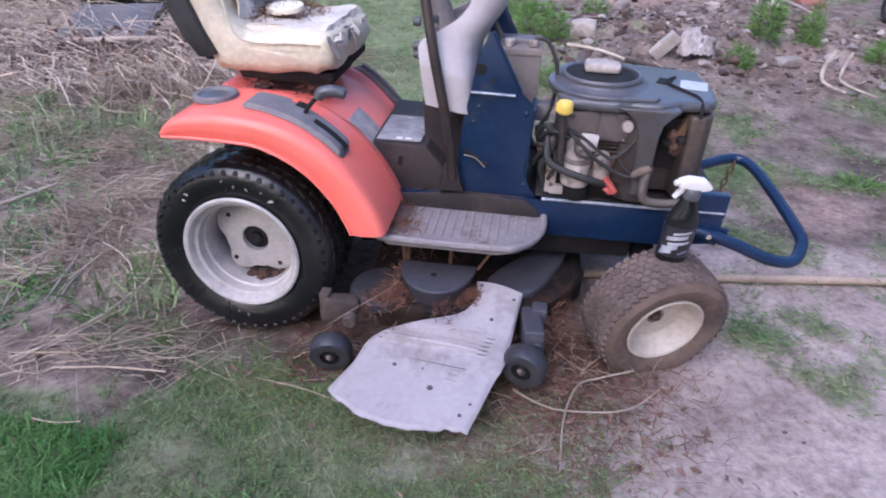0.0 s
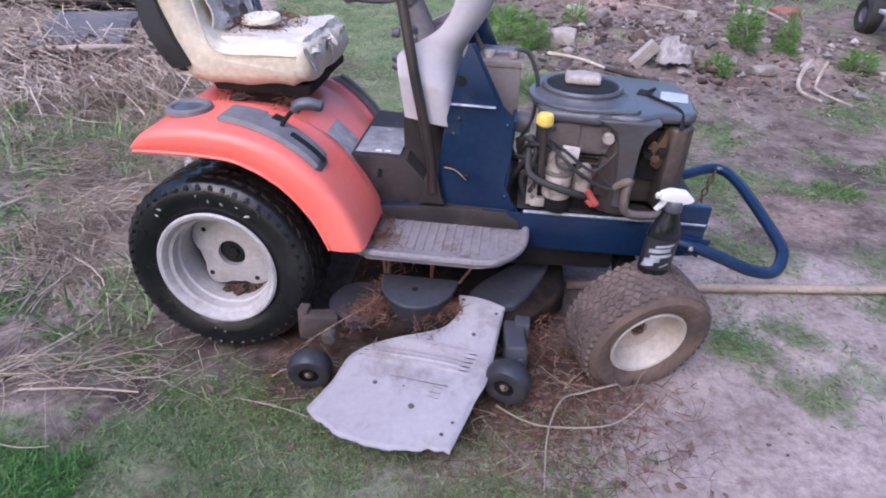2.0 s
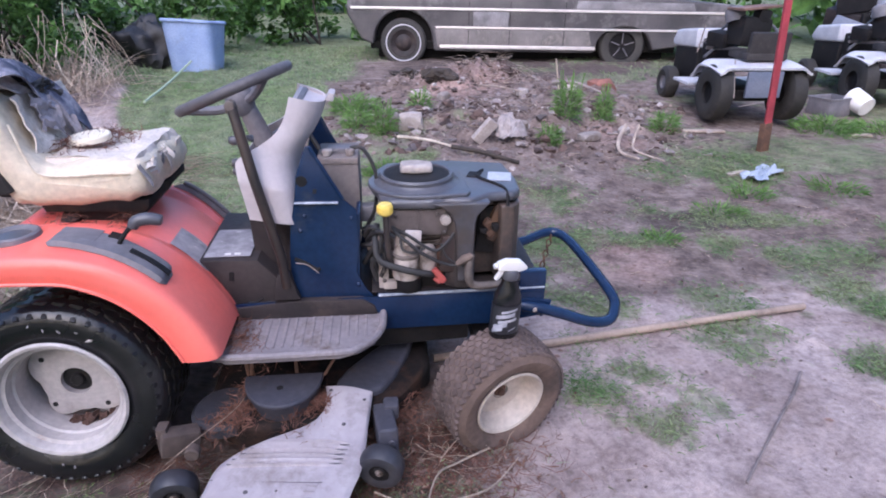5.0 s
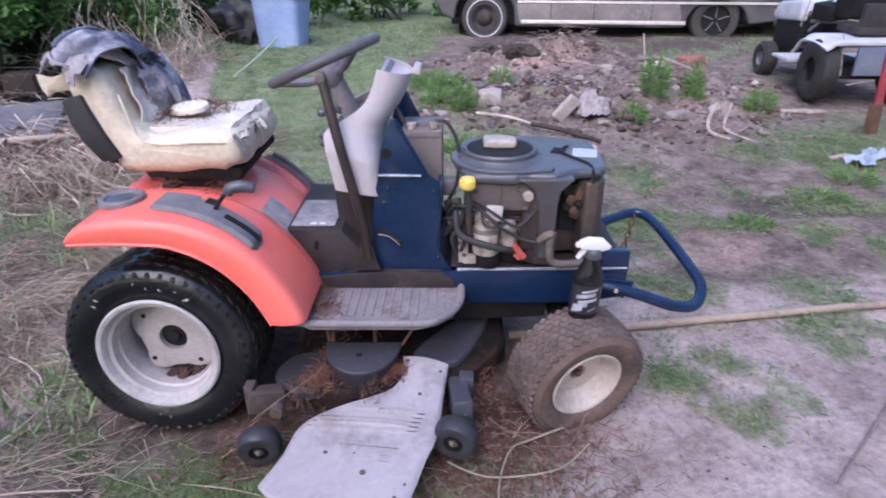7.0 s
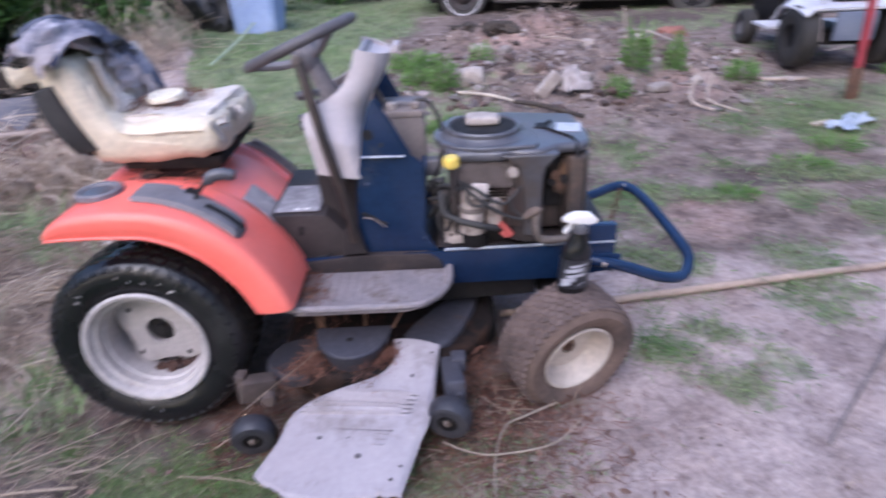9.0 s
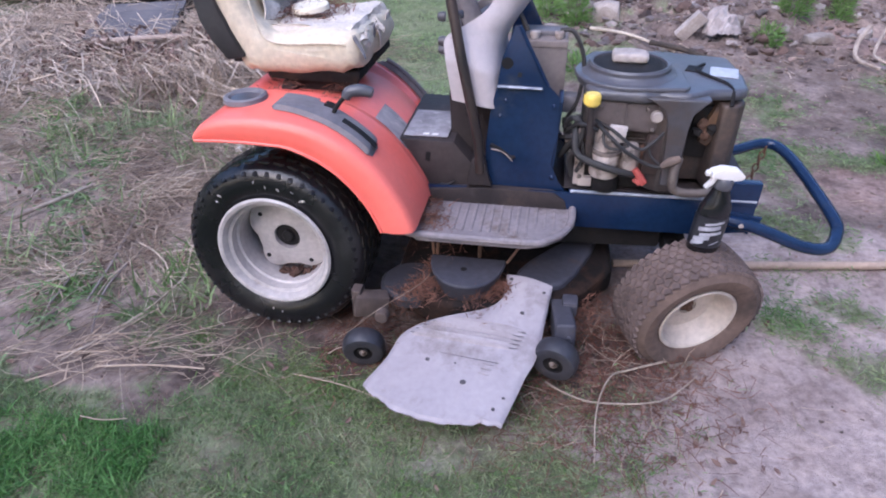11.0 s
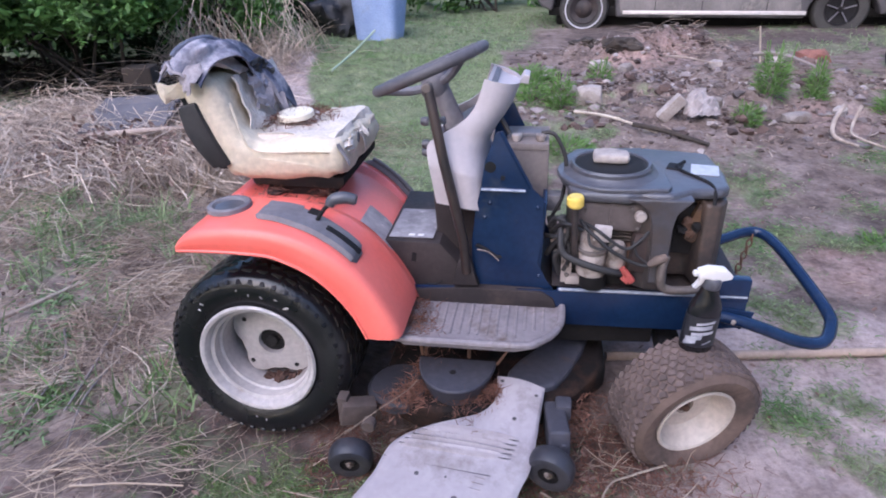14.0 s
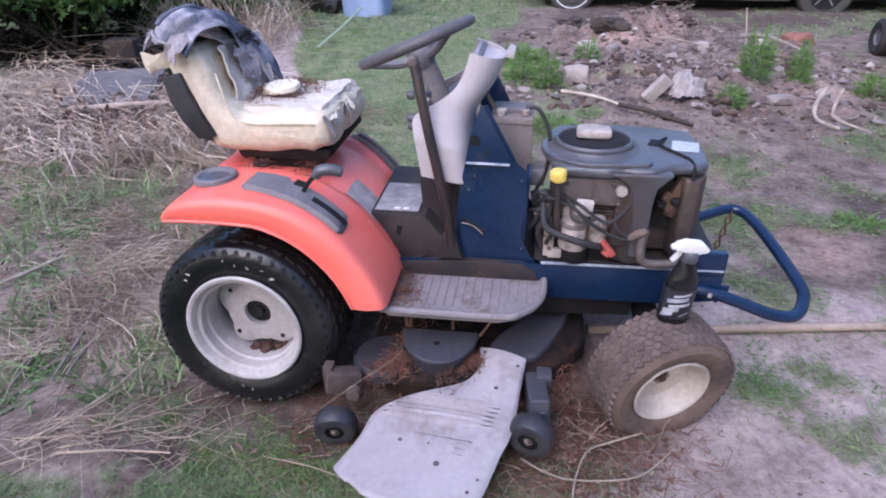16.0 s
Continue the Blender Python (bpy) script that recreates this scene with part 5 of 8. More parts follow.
part("fan_plate", prism([(0.990 + 0.150 * math.cos(a), -0.085 + 0.150 * math.sin(a)) for a in [radians(25 + 11 * k) for k in range(24)]] + [(1.075, -0.226), (1.128, -0.222), (1.142, -0.20), (1.140, -0.06)], 0.750, 0.7635, "z", bevel=0.006, segments=3), BLACK_PLASTIC, eng, "flared satin base of the fan housing")
part("panel_gap", tube(smooth_path([(1.215, 0.03, 0.755), (1.185, -0.02, 0.756), (1.195, -0.06, 0.756), (1.225, -0.105, 0.755), (1.248, -0.145, 0.754), (1.255, -0.185, 0.746), (1.254, -0.205, 0.715)], 5), 0.0055, 6), BLACK_METAL, eng)
part("panel_recess", box((0.042, 0.055, 0.006), pose(1.180, -0.015, 0.7535, 0, 0, -20), 0.002, 1), BLACK_METAL, eng)
part("sticker", box((0.075, 0.085, 0.0015), pose(1.258, -0.04, 0.7545, 0, 0, -12), 0, 1), mat("silver_sticker", (0.42, 0.43, 0.47), (0.52, 0.52, 0.56), rough=0.4, big=20, bump=0, dirt=(0.25, 0.24, 0.25), dirt_amount=0.2, dirt_scale=40), eng, "worn silver engine sticker", smooth=False)
# dusty upper block and its rocker cover
part("rocker_cover", prism([(0.898, 0.640), (1.05, 0.630), (1.092, 0.645), (1.092, 0.70), (1.06, 0.722), (0.905, 0.722), (0.892, 0.69)], -0.222, -0.13, bevel=0.018, segments=3), DUSTY_COVER, eng, "dusty brown rocker cover")
part("cover_rib", box((0.006, 0.012, 0.06), pose(0.985, -0.222, 0.685), 0.002), DUSTY_COVER, eng)
part("intake_boss", disc(0.016, -0.02, pose(1.064, -0.222, 0.687), 16), ALLOY, eng)
part("rusty_cover", box((0.075, 0.035, 0.085), pose(1.075, -0.195, 0.545), 0.012), RUSTY, eng)
part("guard_recess", prism([(1.165, 0.545), (1.225, 0.54), (1.235, 0.70), (1.18, 0.69)], -0.158, -0.138, bevel=0.006), BLACK_METAL, eng, "dark gap in the shroud")
part("muffler_guard", prism([(1.195, 0.60), (1.222, 0.585), (1.236, 0.61), (1.24, 0.69), (1.225, 0.71), (1.21, 0.67)], -0.182, -0.155, bevel=0.008), mat("burnt_rusty_guard", (0.12, 0.062, 0.03), (0.05, 0.03, 0.022), rough=0.7, big=14, bump=0.3, dirt=(0.03, 0.022, 0.02), dirt_amount=0.4, dirt_scale=14), eng, "burnt brown heat guard")
for k, (x, z) in enumerate(((1.186, 0.632), (1.208, 0.622), (1.222, 0.640), (1.198, 0.655))):
    part("heat_shield", lump((0.030, 0.020, 0.024), 30 + k, 0.7, 2, 2.5), RUSTY if k % 2 else BLACK_METAL, eng).matrix_basis = pose(x, -0.186, z, 0, 40 * k, 0)
# oil filler with yellow cap
fill = part("filler_tube", tube(smooth_path([(0.889, -0.255, 0.722), (0.892, -0.25, 0.64), (0.90, -0.23, 0.56), (0.93, -0.18, 0.50)], 6), 0.009, 12), DARK_BROWN_PLASTIC, eng)
part("filler_cap", lathe([(0, 0.030), (0.018, 0.030), (0.0215, 0.024), (0.0215, 0.002), (0.016, -0.004), (0, -0.004)], 28, pose(0.889, -0.255, 0.722) @ ROT_Y_TO_Z), YELLOW, fill, "yellow oil filler cap")
part("cap_knurl", joined(*[box((0.003, 0.004, 0.02), pose(0.888 + 0.0215 * math.cos(a), -0.255 + 0.0215 * math.sin(a), 0.736, 0, 0, math.degrees(a)), 0, 1) for a in [2 * math.pi * k / 18 for k in range(18)]]), YELLOW, fill, smooth=False)
# carburettor, fuel filter and starter
carb = part("carburettor", lathe([(0, 0.0), (0.041, 0.0), (0.043, 0.006), (0.043, 0.072), (0.0385, 0.079), (0.0365, 0.084), (0.0365, 0.135), (0.031, 0.143), (0, 0.143)], 32, pose(0.948, -0.208, 0.498) @ ROT_Y_TO_Z), ALLOY, eng, "pale dirty alloy carburettor")
part("clamp_band", lathe([(0.0435, 0.070), (0.046, 0.073), (0.046, 0.081), (0.040, 0.084)], 32, pose(0.948, -0.208, 0.498) @ ROT_Y_TO_Z), GREASY, carb)
part("mount_plate", box((0.048, 0.016, 0.046), pose(0.968, -0.238, 0.636, 0, 5, 0), 0.004), mat("pale_casting", (0.60, 0.54, 0.52), (0.46, 0.40, 0.38), rough=0.6, big=18, bump=0.1, dirt=(0.24, 0.19, 0.16), dirt_amount=0.2, dirt_scale=20), carb, "pale flat casting above the carburettor")
part("solenoid", lathe([(0, 0), (0.024, 0.0), (0.027, 0.006), (0.027, 0.058), (0.019, 0.074), (0.008, 0.079), (0, 0.079)], 24, pose(1.013, -0.218, 0.525) @ ROT_Y_TO_Z), ALLOY, carb)
part("filter_can", lathe([(0, 0), (0.036, 0.0), (0.040, 0.006), (0.040, 0.045), (0, 0.05)], 28, pose(0.955, -0.20, 0.449) @ ROT_Y_TO_Z), BLACK_METAL, eng, "greasy black oil filter")
brk = part("bracket", joined(box((0.030, 0.016, 0.10), pose(0.878, -0.202, 0.508), 0.003), box((0.040, 0.022, 0.028), pose(0.897, -0.206, 0.470), 0.004), box((0.024, 0.02, 0.020), pose(0.874, -0.212, 0.553, 0, 15, 0), 0.004)), ALLOY, eng, "chipped alloy bracket")
part("bolt", disc(0.007, -0.010, pose(0.880, -0.212, 0.520), 6), GREASY, brk)
part("bolt", disc(0.007, -0.010, pose(0.880, -0.212, 0.488), 6), GREASY, brk)
part("fuel_valve", joined(tube([(1.028, -0.247, 0.535), (1.058, -0.252, 0.500)], 0.010, 10), box((0.020, 0.016, 0.026), pose(1.052, -0.252, 0.505, 0, -40, 0), 0.004), tube([(1.030, -0.246, 0.505), (1.048, -0.252, 0.492)], 0.007, 8)), RED_PLASTIC, eng, "faded red fuel valve")
part("intake_hose", tube(smooth_path([(0.862, -0.17, 0.655), (0.857, -0.215, 0.613), (0.863, -0.238, 0.574), (0.893, -0.250, 0.556), (0.950, -0.262, 0.541), (1.005, -0.258, 0.526), (1.030, -0.240, 0.515)], 6), 0.0105, 10), HOSE_RUBBER, eng, "thick black fuel hose")
for a, r_ in (([(0.905, -0.21, 0.668), (0.924, -0.245, 0.651), (0.955, -0.262, 0.628), (0.985, -0.268, 0.603), (1.02, -0.266, 0.580), (1.050, -0.262, 0.562), (1.085, -0.26, 0.552), (1.118, -0.26, 0.566)], 0.0055), ([(0.915, -0.22, 0.66), (0.955, -0.255, 0.650), (1.0, -0.262, 0.618), (1.035, -0.262, 0.603), (1.065, -0.258, 0.625), (1.088, -0.25, 0.652)], 0.0048), ([(0.93, -0.24, 0.645), (0.935, -0.262, 0.612), (0.965, -0.268, 0.602), (1.00, -0.262, 0.612)], 0.0040), ([(1.05, -0.25, 0.62), (1.062, -0.262, 0.585), (1.09, -0.262, 0.560)], 0.0040), ([(0.83, -0.16, 0.60), (0.855, -0.21, 0.645), (0.885, -0.23, 0.652), (0.915, -0.235, 0.640)], 0.0060)):
    part("wire", tube(smooth_path(a, 6), r_, 7), HOSE_RUBBER, eng)
part("wire_lug", tube([(1.095, -0.262, 0.556), (1.118, -0.262, 0.572), (1.140, -0.258, 0.580)], 0.011, 10, taper=[0.008, 0.014, 0.011]), mat("frayed_sleeve", (0.17, 0.12, 0.095), (0.10, 0.075, 0.062), rough=0.85, big=20, bump=0.3), eng, "frayed brown cable sleeve")
part("exhaust_pipe", tube(smooth_path([(1.140, -0.252, 0.582), (1.133, -0.258, 0.553), (1.132, -0.26, 0.515), (1.142, -0.256, 0.485), (1.175, -0.248, 0.472), (1.24, -0.235, 0.472), (1.31, -0.20, 0.476)], 6), 0.0125, 12), GREASY, eng, "dirty bent pipe")
for x, z in ((0.915, 0.705), (1.04, 0.705), (1.075, 0.60), (1.06, 0.645)):
    part("bolt", disc(0.007, -0.010, pose(x, -0.222, z), 6), GREASY, eng)
part("governor_arm", tube([(0.915, -0.225, 0.600), (0.93, -0.245, 0.640)], 0.004, 6), ALLOY, eng)
for k in range(5):
    part("cooling_fin", box((0.11, 0.012, 0.005), pose(1.02, -0.172, 0.575 + 0.012 * k), 0.001, 1), GREASY, eng)
part("rusty_shield", prism([(1.045, 0.52), (1.10, 0.51), (1.10, 0.63), (1.055, 0.635)], -0.236, -0.19, bevel=0.010), mat("brown_rust_film", (0.062, 0.038, 0.031), (0.040, 0.028, 0.026), rough=0.75, big=12, bump=0.25), eng, "rust-brown heat shield")
# near-black mass: the shade low in the engine bay as colour
part("lower_mass", prism([(0.885, 0.445), (1.15, 0.445), (1.14, 0.56), (1.05, 0.58), (0.90, 0.57)], -0.19, -0.15, bevel=0.012), BLACK_METAL, eng, "oily engine block, bay shade put into its colour")
for pts, r_ in (([(0.825, -0.17, 0.62), (0.845, -0.20, 0.66), (0.875, -0.215, 0.64), (0.865, -0.22, 0.58), (0.845, -0.21, 0.54), (0.86, -0.20, 0.48)], 0.008), ([(0.815, -0.15, 0.58), (0.84, -0.195, 0.60), (0.872, -0.21, 0.60), (0.885, -0.22, 0.55), (0.87, -0.21, 0.50)], 0.0065), ([(0.83, -0.10, 0.62), (0.845, -0.15, 0.56), (0.86, -0.17, 0.50), (0.88, -0.18, 0.46)], 0.014), ([(0.82, -0.15, 0.52), (0.85, -0.185, 0.585), (0.875, -0.20, 0.625), (0.90, -0.20, 0.60)], 0.009)):
    part("cable", tube(smooth_path(pts, 6), r_, 8), HOSE_RUBBER, eng)
part("dirty_rod", tube([(0.838, -0.17, 0.578), (0.878, -0.215, 0.632)], 0.011, 8), mat("dusty_rod", (0.20, 0.155, 0.13), (0.12, 0.09, 0.08), rough=0.85, big=16), eng)
# ---- loose things on the tractor ----
def shaped_block(size, seed, bevel=0.012):
    bm = box(size, None, bevel, 3)
    bmesh.ops.subdivide_edges(bm, edges=bm.edges, cuts=1)
    for v in bm.verts:
        v.co += v.normal * 0.004 * noise.noise(v.co * 30 + Vector((seed, 0, 0)))
    return bm


stone = part("stone_block", shaped_block((0.098, 0.066, 0.026), 2.0), CONCRETE)
stone.matrix_world = pose(0.990, -0.070, 0.801, 0, 0, -4)
tagged(stone, "pale broken stone block lying on the engine screen", "stone")
lid = part("tub_lid", lathe([(0, 0.018), (0.044, 0.018), (0.046, 0.0205), (0.050, 0.0205), (0.053, 0.017), (0.054, 0.0), (0.0, 0.0)], 40, ROT_Y_TO_Z), CREAM)
lid.matrix_world = pose(0.040, -0.025, 0.894, 3, -3, 0) @ Matrix.Diagonal((1.05, 1.05, 0.8, 1))
tagged(lid, "round cream plastic tub lid lying on the seat", "lid")

# spray bottle standing on the front tyre
bottle = thing("spray_bottle", (1.225, -0.358, 0.362), "black spray bottle with white trigger standing on the front tyre", "spray bottle")
bottle.matrix_world = pose(1.225, -0.358, 0.362, 0, 4, 12)
UP = ROT_Y_TO_Z
bm = lathe([(0, 0), (0.040, 0.0), (0.044, 0.006), (0.044, 0.115), (0.042, 0.135), (0.034, 0.155), (0.026, 0.175), (0.022, 0.19), (0.0, 0.19)], 36, UP)
bmesh.ops.scale(bm, vec=(1.0, 0.72, 1.0), verts=bm.verts)
part("body", bm, mat("glossy_black_plastic", (0.008, 0.008, 0.01), (0.014, 0.014, 0.016), rough=0.18, big=8, bump=0), bottle, "glossy black plastic bottle")
bm = lathe([(0.0452, 0.020), (0.0452, 0.112)], 36, UP)
bmesh.ops.scale(bm, vec=(1.0, 0.72, 1.0), verts=bm.verts)
label = part("label", bm, mat("dark_label", (0.012, 0.012, 0.016), (0.03, 0.03, 0.036), rough=0.35, big=20, bump=0), bottle, "dark label with silver writing that cannot be read")
SILVER = mat("silver_print", (0.45, 0.45, 0.49), (0.30, 0.30, 0.34), rough=0.4, big=40, bump=0)
for z, a0, a1, h in ((0.096, 235, 300, 0.007), (0.080, 215, 290, 0.012), (0.064, 225, 300, 0.009), (0.048, 205, 262, 0.013), (0.034, 200, 245, 0.011), (0.036, 268, 300, 0.004)):
    bar_bm = sheet(lambda u, v: (0.0458 * math.cos(radians(a0 + (a1 - a0) * u)), 0.72 * 0.0462 * math.sin(radians(a0 + (a1 - a0) * u)), z + h * (v - 0.5) + 0.010 * (u - 0.5)), 8, 2)
    part("print_bar", bar_bm, SILVER, label)
part("collar", lathe([(0.0, 0.188), (0.021, 0.188), (0.023, 0.192), (0.023, 0.212), (0.019, 0.218), (0, 0.218)], 24, UP), BLACK_PLASTIC, bottle)
part("trigger_head", joined(prism([(-0.052, 0.232), (-0.05, 0.252), (-0.02, 0.262), (0.03, 0.258), (0.055, 0.238), (0.05, 0.228), (0.02, 0.222), (0.014, 0.212), (-0.012, 0.212), (-0.016, 0.228)], -0.014, 0.014, bevel=0.006, segments=3), disc(0.009, 0.012, pose(-0.052, 0, 0.242, 0, 0, 90), 14)), WHITE, bottle, "white plastic trigger head").matrix_basis = Matrix.Diagonal((0.86, 1, 0.95, 1))
part("trigger", prism([(-0.030, 0.230), (-0.020, 0.226), (-0.026, 0.205), (-0.042, 0.186), (-0.050, 0.190), (-0.038, 0.210)], -0.007, 0.007, bevel=0.003), WHITE, bottle, "white trigger lever")

# jacket draped over the backrest
jacket = new("jacket")
jacket.matrix_world = pose(0, 0, 0)
tagged(jacket, "faded dark blue and grey jacket draped over the seat back", "jacket")


RIDGE = curve1([(-0.245, -0.215, 1.055), (-0.232, -0.20, 1.11), (-0.19, -0.165, 1.142), (-0.08, -0.14, 1.138), (0.0, -0.12, 1.105), (0.06, -0.10, 1.065), (0.105, -0.078, 1.005), (0.12, -0.07, 0.975)])


def drape(u, v):
    # u across the seat, v from behind over the ridge and down the front
    y = -0.245 + 0.365 * u
    r = (RIDGE(y) + RIDGE(y - 0.015) + RIDGE(y + 0.015)) / 3
    a = (v - 0.45) * 2
    drop = 0.045 + 0.085 * step01(u, 0.05, 0.25) if a < 0 else 0.035 + 0.075 * step01(u, 0.3, 0.75)
    n = 0.016 * fbm(y * 8 + 1, v * 3, 1.0, 3, 3.0) + 0.007 * math.sin(y * 46 + 6 * v + 3 * noise.noise(Vector((v * 4, y * 4, 0))))
    return (r[0] + 0.062 * a + 0.012 * abs(a) + n * 0.7, y + 0.012 * math.sin(9 * v) - 0.01 * abs(a), r[1] - drop * a * a + n * 0.6 * (1 - 0.5 * abs(a)))


part("shell", sheet(drape, 60, 44, 0.005), CLOTH, jacket, "faded navy outer cloth")
part("hem", tube([Vector(drape(0.012 + 0.02 * math.sin(k / 5), 0.12 + 0.66 * k / 24)) + Vector((0, -0.006, 0.004)) for k in range(25)], 0.0045, 8), LINING, jacket, "pale stitched hem")
part("collar", tube([Vector(drape(0.06 + 0.90 * k / 30, 0.40)) + Vector((0, 0, 0.004)) for k in range(31)], 0.008, 10, taper=[0.008 - 0.003 * k / 30 for k in range(31)]), mat("navy_hem", (0.10, 0.11, 0.155), (0.17, 0.18, 0.225), rough=0.9, big=14, fine=140, bump=0.3), jacket, "faded grey-blue collar edge")


def fold(u, v):
    path = smooth_path([(-0.188, -0.245, 1.03), (-0.170, -0.242, 1.07), (-0.145, -0.19, 1.098), (-0.120, -0.08, 1.078), (-0.092, 0.01, 1.02), (-0.062, 0.05, 0.955), (-0.04, 0.07, 0.905)], 8)
    q = u * (len(path) - 1) * 0.9999
    p = path[int(q)].lerp(path[int(q) + 1], q - int(q))
    w = (0.060 * v - 0.02) * (0.55 + 0.6 * math.sin(math.pi * min(1, u + 0.15))) * (0.8 + 0.5 * noise.noise(Vector((u * 9, 1.0, 4.0))))
    n = noise.noise(Vector((u * 6, v * 3, 4.0)))
    return (p.x + 0.5 * w + 0.010 * n + 0.012, p.y - 0.010 + 0.01 * n - 0.3 * w * (u < 0.3), p.z - 0.7 * w + 0.012 * n + 0.008 * math.sin(u * 23) * v)


part("fold", sheet(fold, 48, 14, 0.004), LINING, jacket, "pale turned-out fold of lining")


def shred(y0, y1, z0, z1, seed):
    def f(u, v):
        y = y0 + (y1 - y0) * u
        n = fbm(y * 12, v * 4, 1.0, 3, seed)
        z = z0 + (z1 - z0) * v * (0.75 + 0.5 * noise.noise(Vector((u * 6, seed, 0))))
        return (-0.050 - 0.33 * (z - 0.90) + 0.020 + 0.020 * n + 0.03 * v * u, y + 0.015 * n * v, z + 0.010 * n)

    return sheet(f, 18, 20)


part("lining", shred(-0.09, 0.02, 1.04, 0.90, 6.0), mat("grey_lining", (0.24, 0.215, 0.235), (0.34, 0.30, 0.32), rough=0.95, big=14, fine=120, bump=0.4), jacket, "grey torn lining")
part("lining_strip", shred(0.0, 0.07, 1.03, 0.89, 2.0), LINING, jacket, "ragged strip of lining")
part("dark_gap", shred(-0.04, 0.05, 1.06, 1.01, 9.0), SEAT_BLACK, jacket)


# ---- the yard behind ----
def rock(at, size, seed, material, label, rz=0.0, name="rock", sub=2):
    ob = part(name, lump(size, seed, 0.3, sub), material, smooth=False)
    ob.matrix_world = pose(at[0], at[1], gz(at[0], at[1]) + size[2] * 0.3 + (at[2] if len(at) > 2 else 0), 0, 0, rz)
    return tagged(ob, label, name, "rubble on the dirt heap")


rock((1.15, 3.20), (0.21, 0.16, 0.16), 1, CONCRETE, "pale squarish stone block beside the dirt heap")
rock((1.02, 3.27), (0.09, 0.10, 0.15), 2, ROCK, "grey stone chunk beside a paler block")
slab = part("stone_slab", shaped_block((0.09, 0.06, 0.21), 5.0, 0.010), CONCRETE)
slab.matrix_world = pose(1.70, 2.74, gz(1.70, 2.74) + 0.08, 12, 38, 15)
tagged(slab, "pale tilted stone slab on the dirt heap", "stone")
rock((1.97, 2.84), (0.16, 0.14, 0.13), 4, ROCK, "crumbled grey stone behind pale plastic", 40, sub=3)
crumpled = part("crumpled_sheet", sheet(lambda u, v: (0.30 * (u - 0.5) * (0.7 + 0.5 * noise.noise(Vector((u * 3, v * 4, 7)))), 0.16 * (v - 0.5), 0.02 + 0.17 * math.sin(math.pi * u) ** 0.6 * v + 0.045 * fbm(u * 4, v * 4, 1.0, 3, 5.0)), 26, 20), mat("dirty_white_plastic", (0.40, 0.35, 0.34), (0.24, 0.20, 0.195), rough=0.6, big=12, bump=0.2), smooth=False)
crumpled.matrix_world = pose(1.92, 2.74, gz(1.92, 2.74) + 0.01, 0, 0, 15)
tagged(crumpled, "crumpled dirty white plastic on the dirt heap", "plastic")


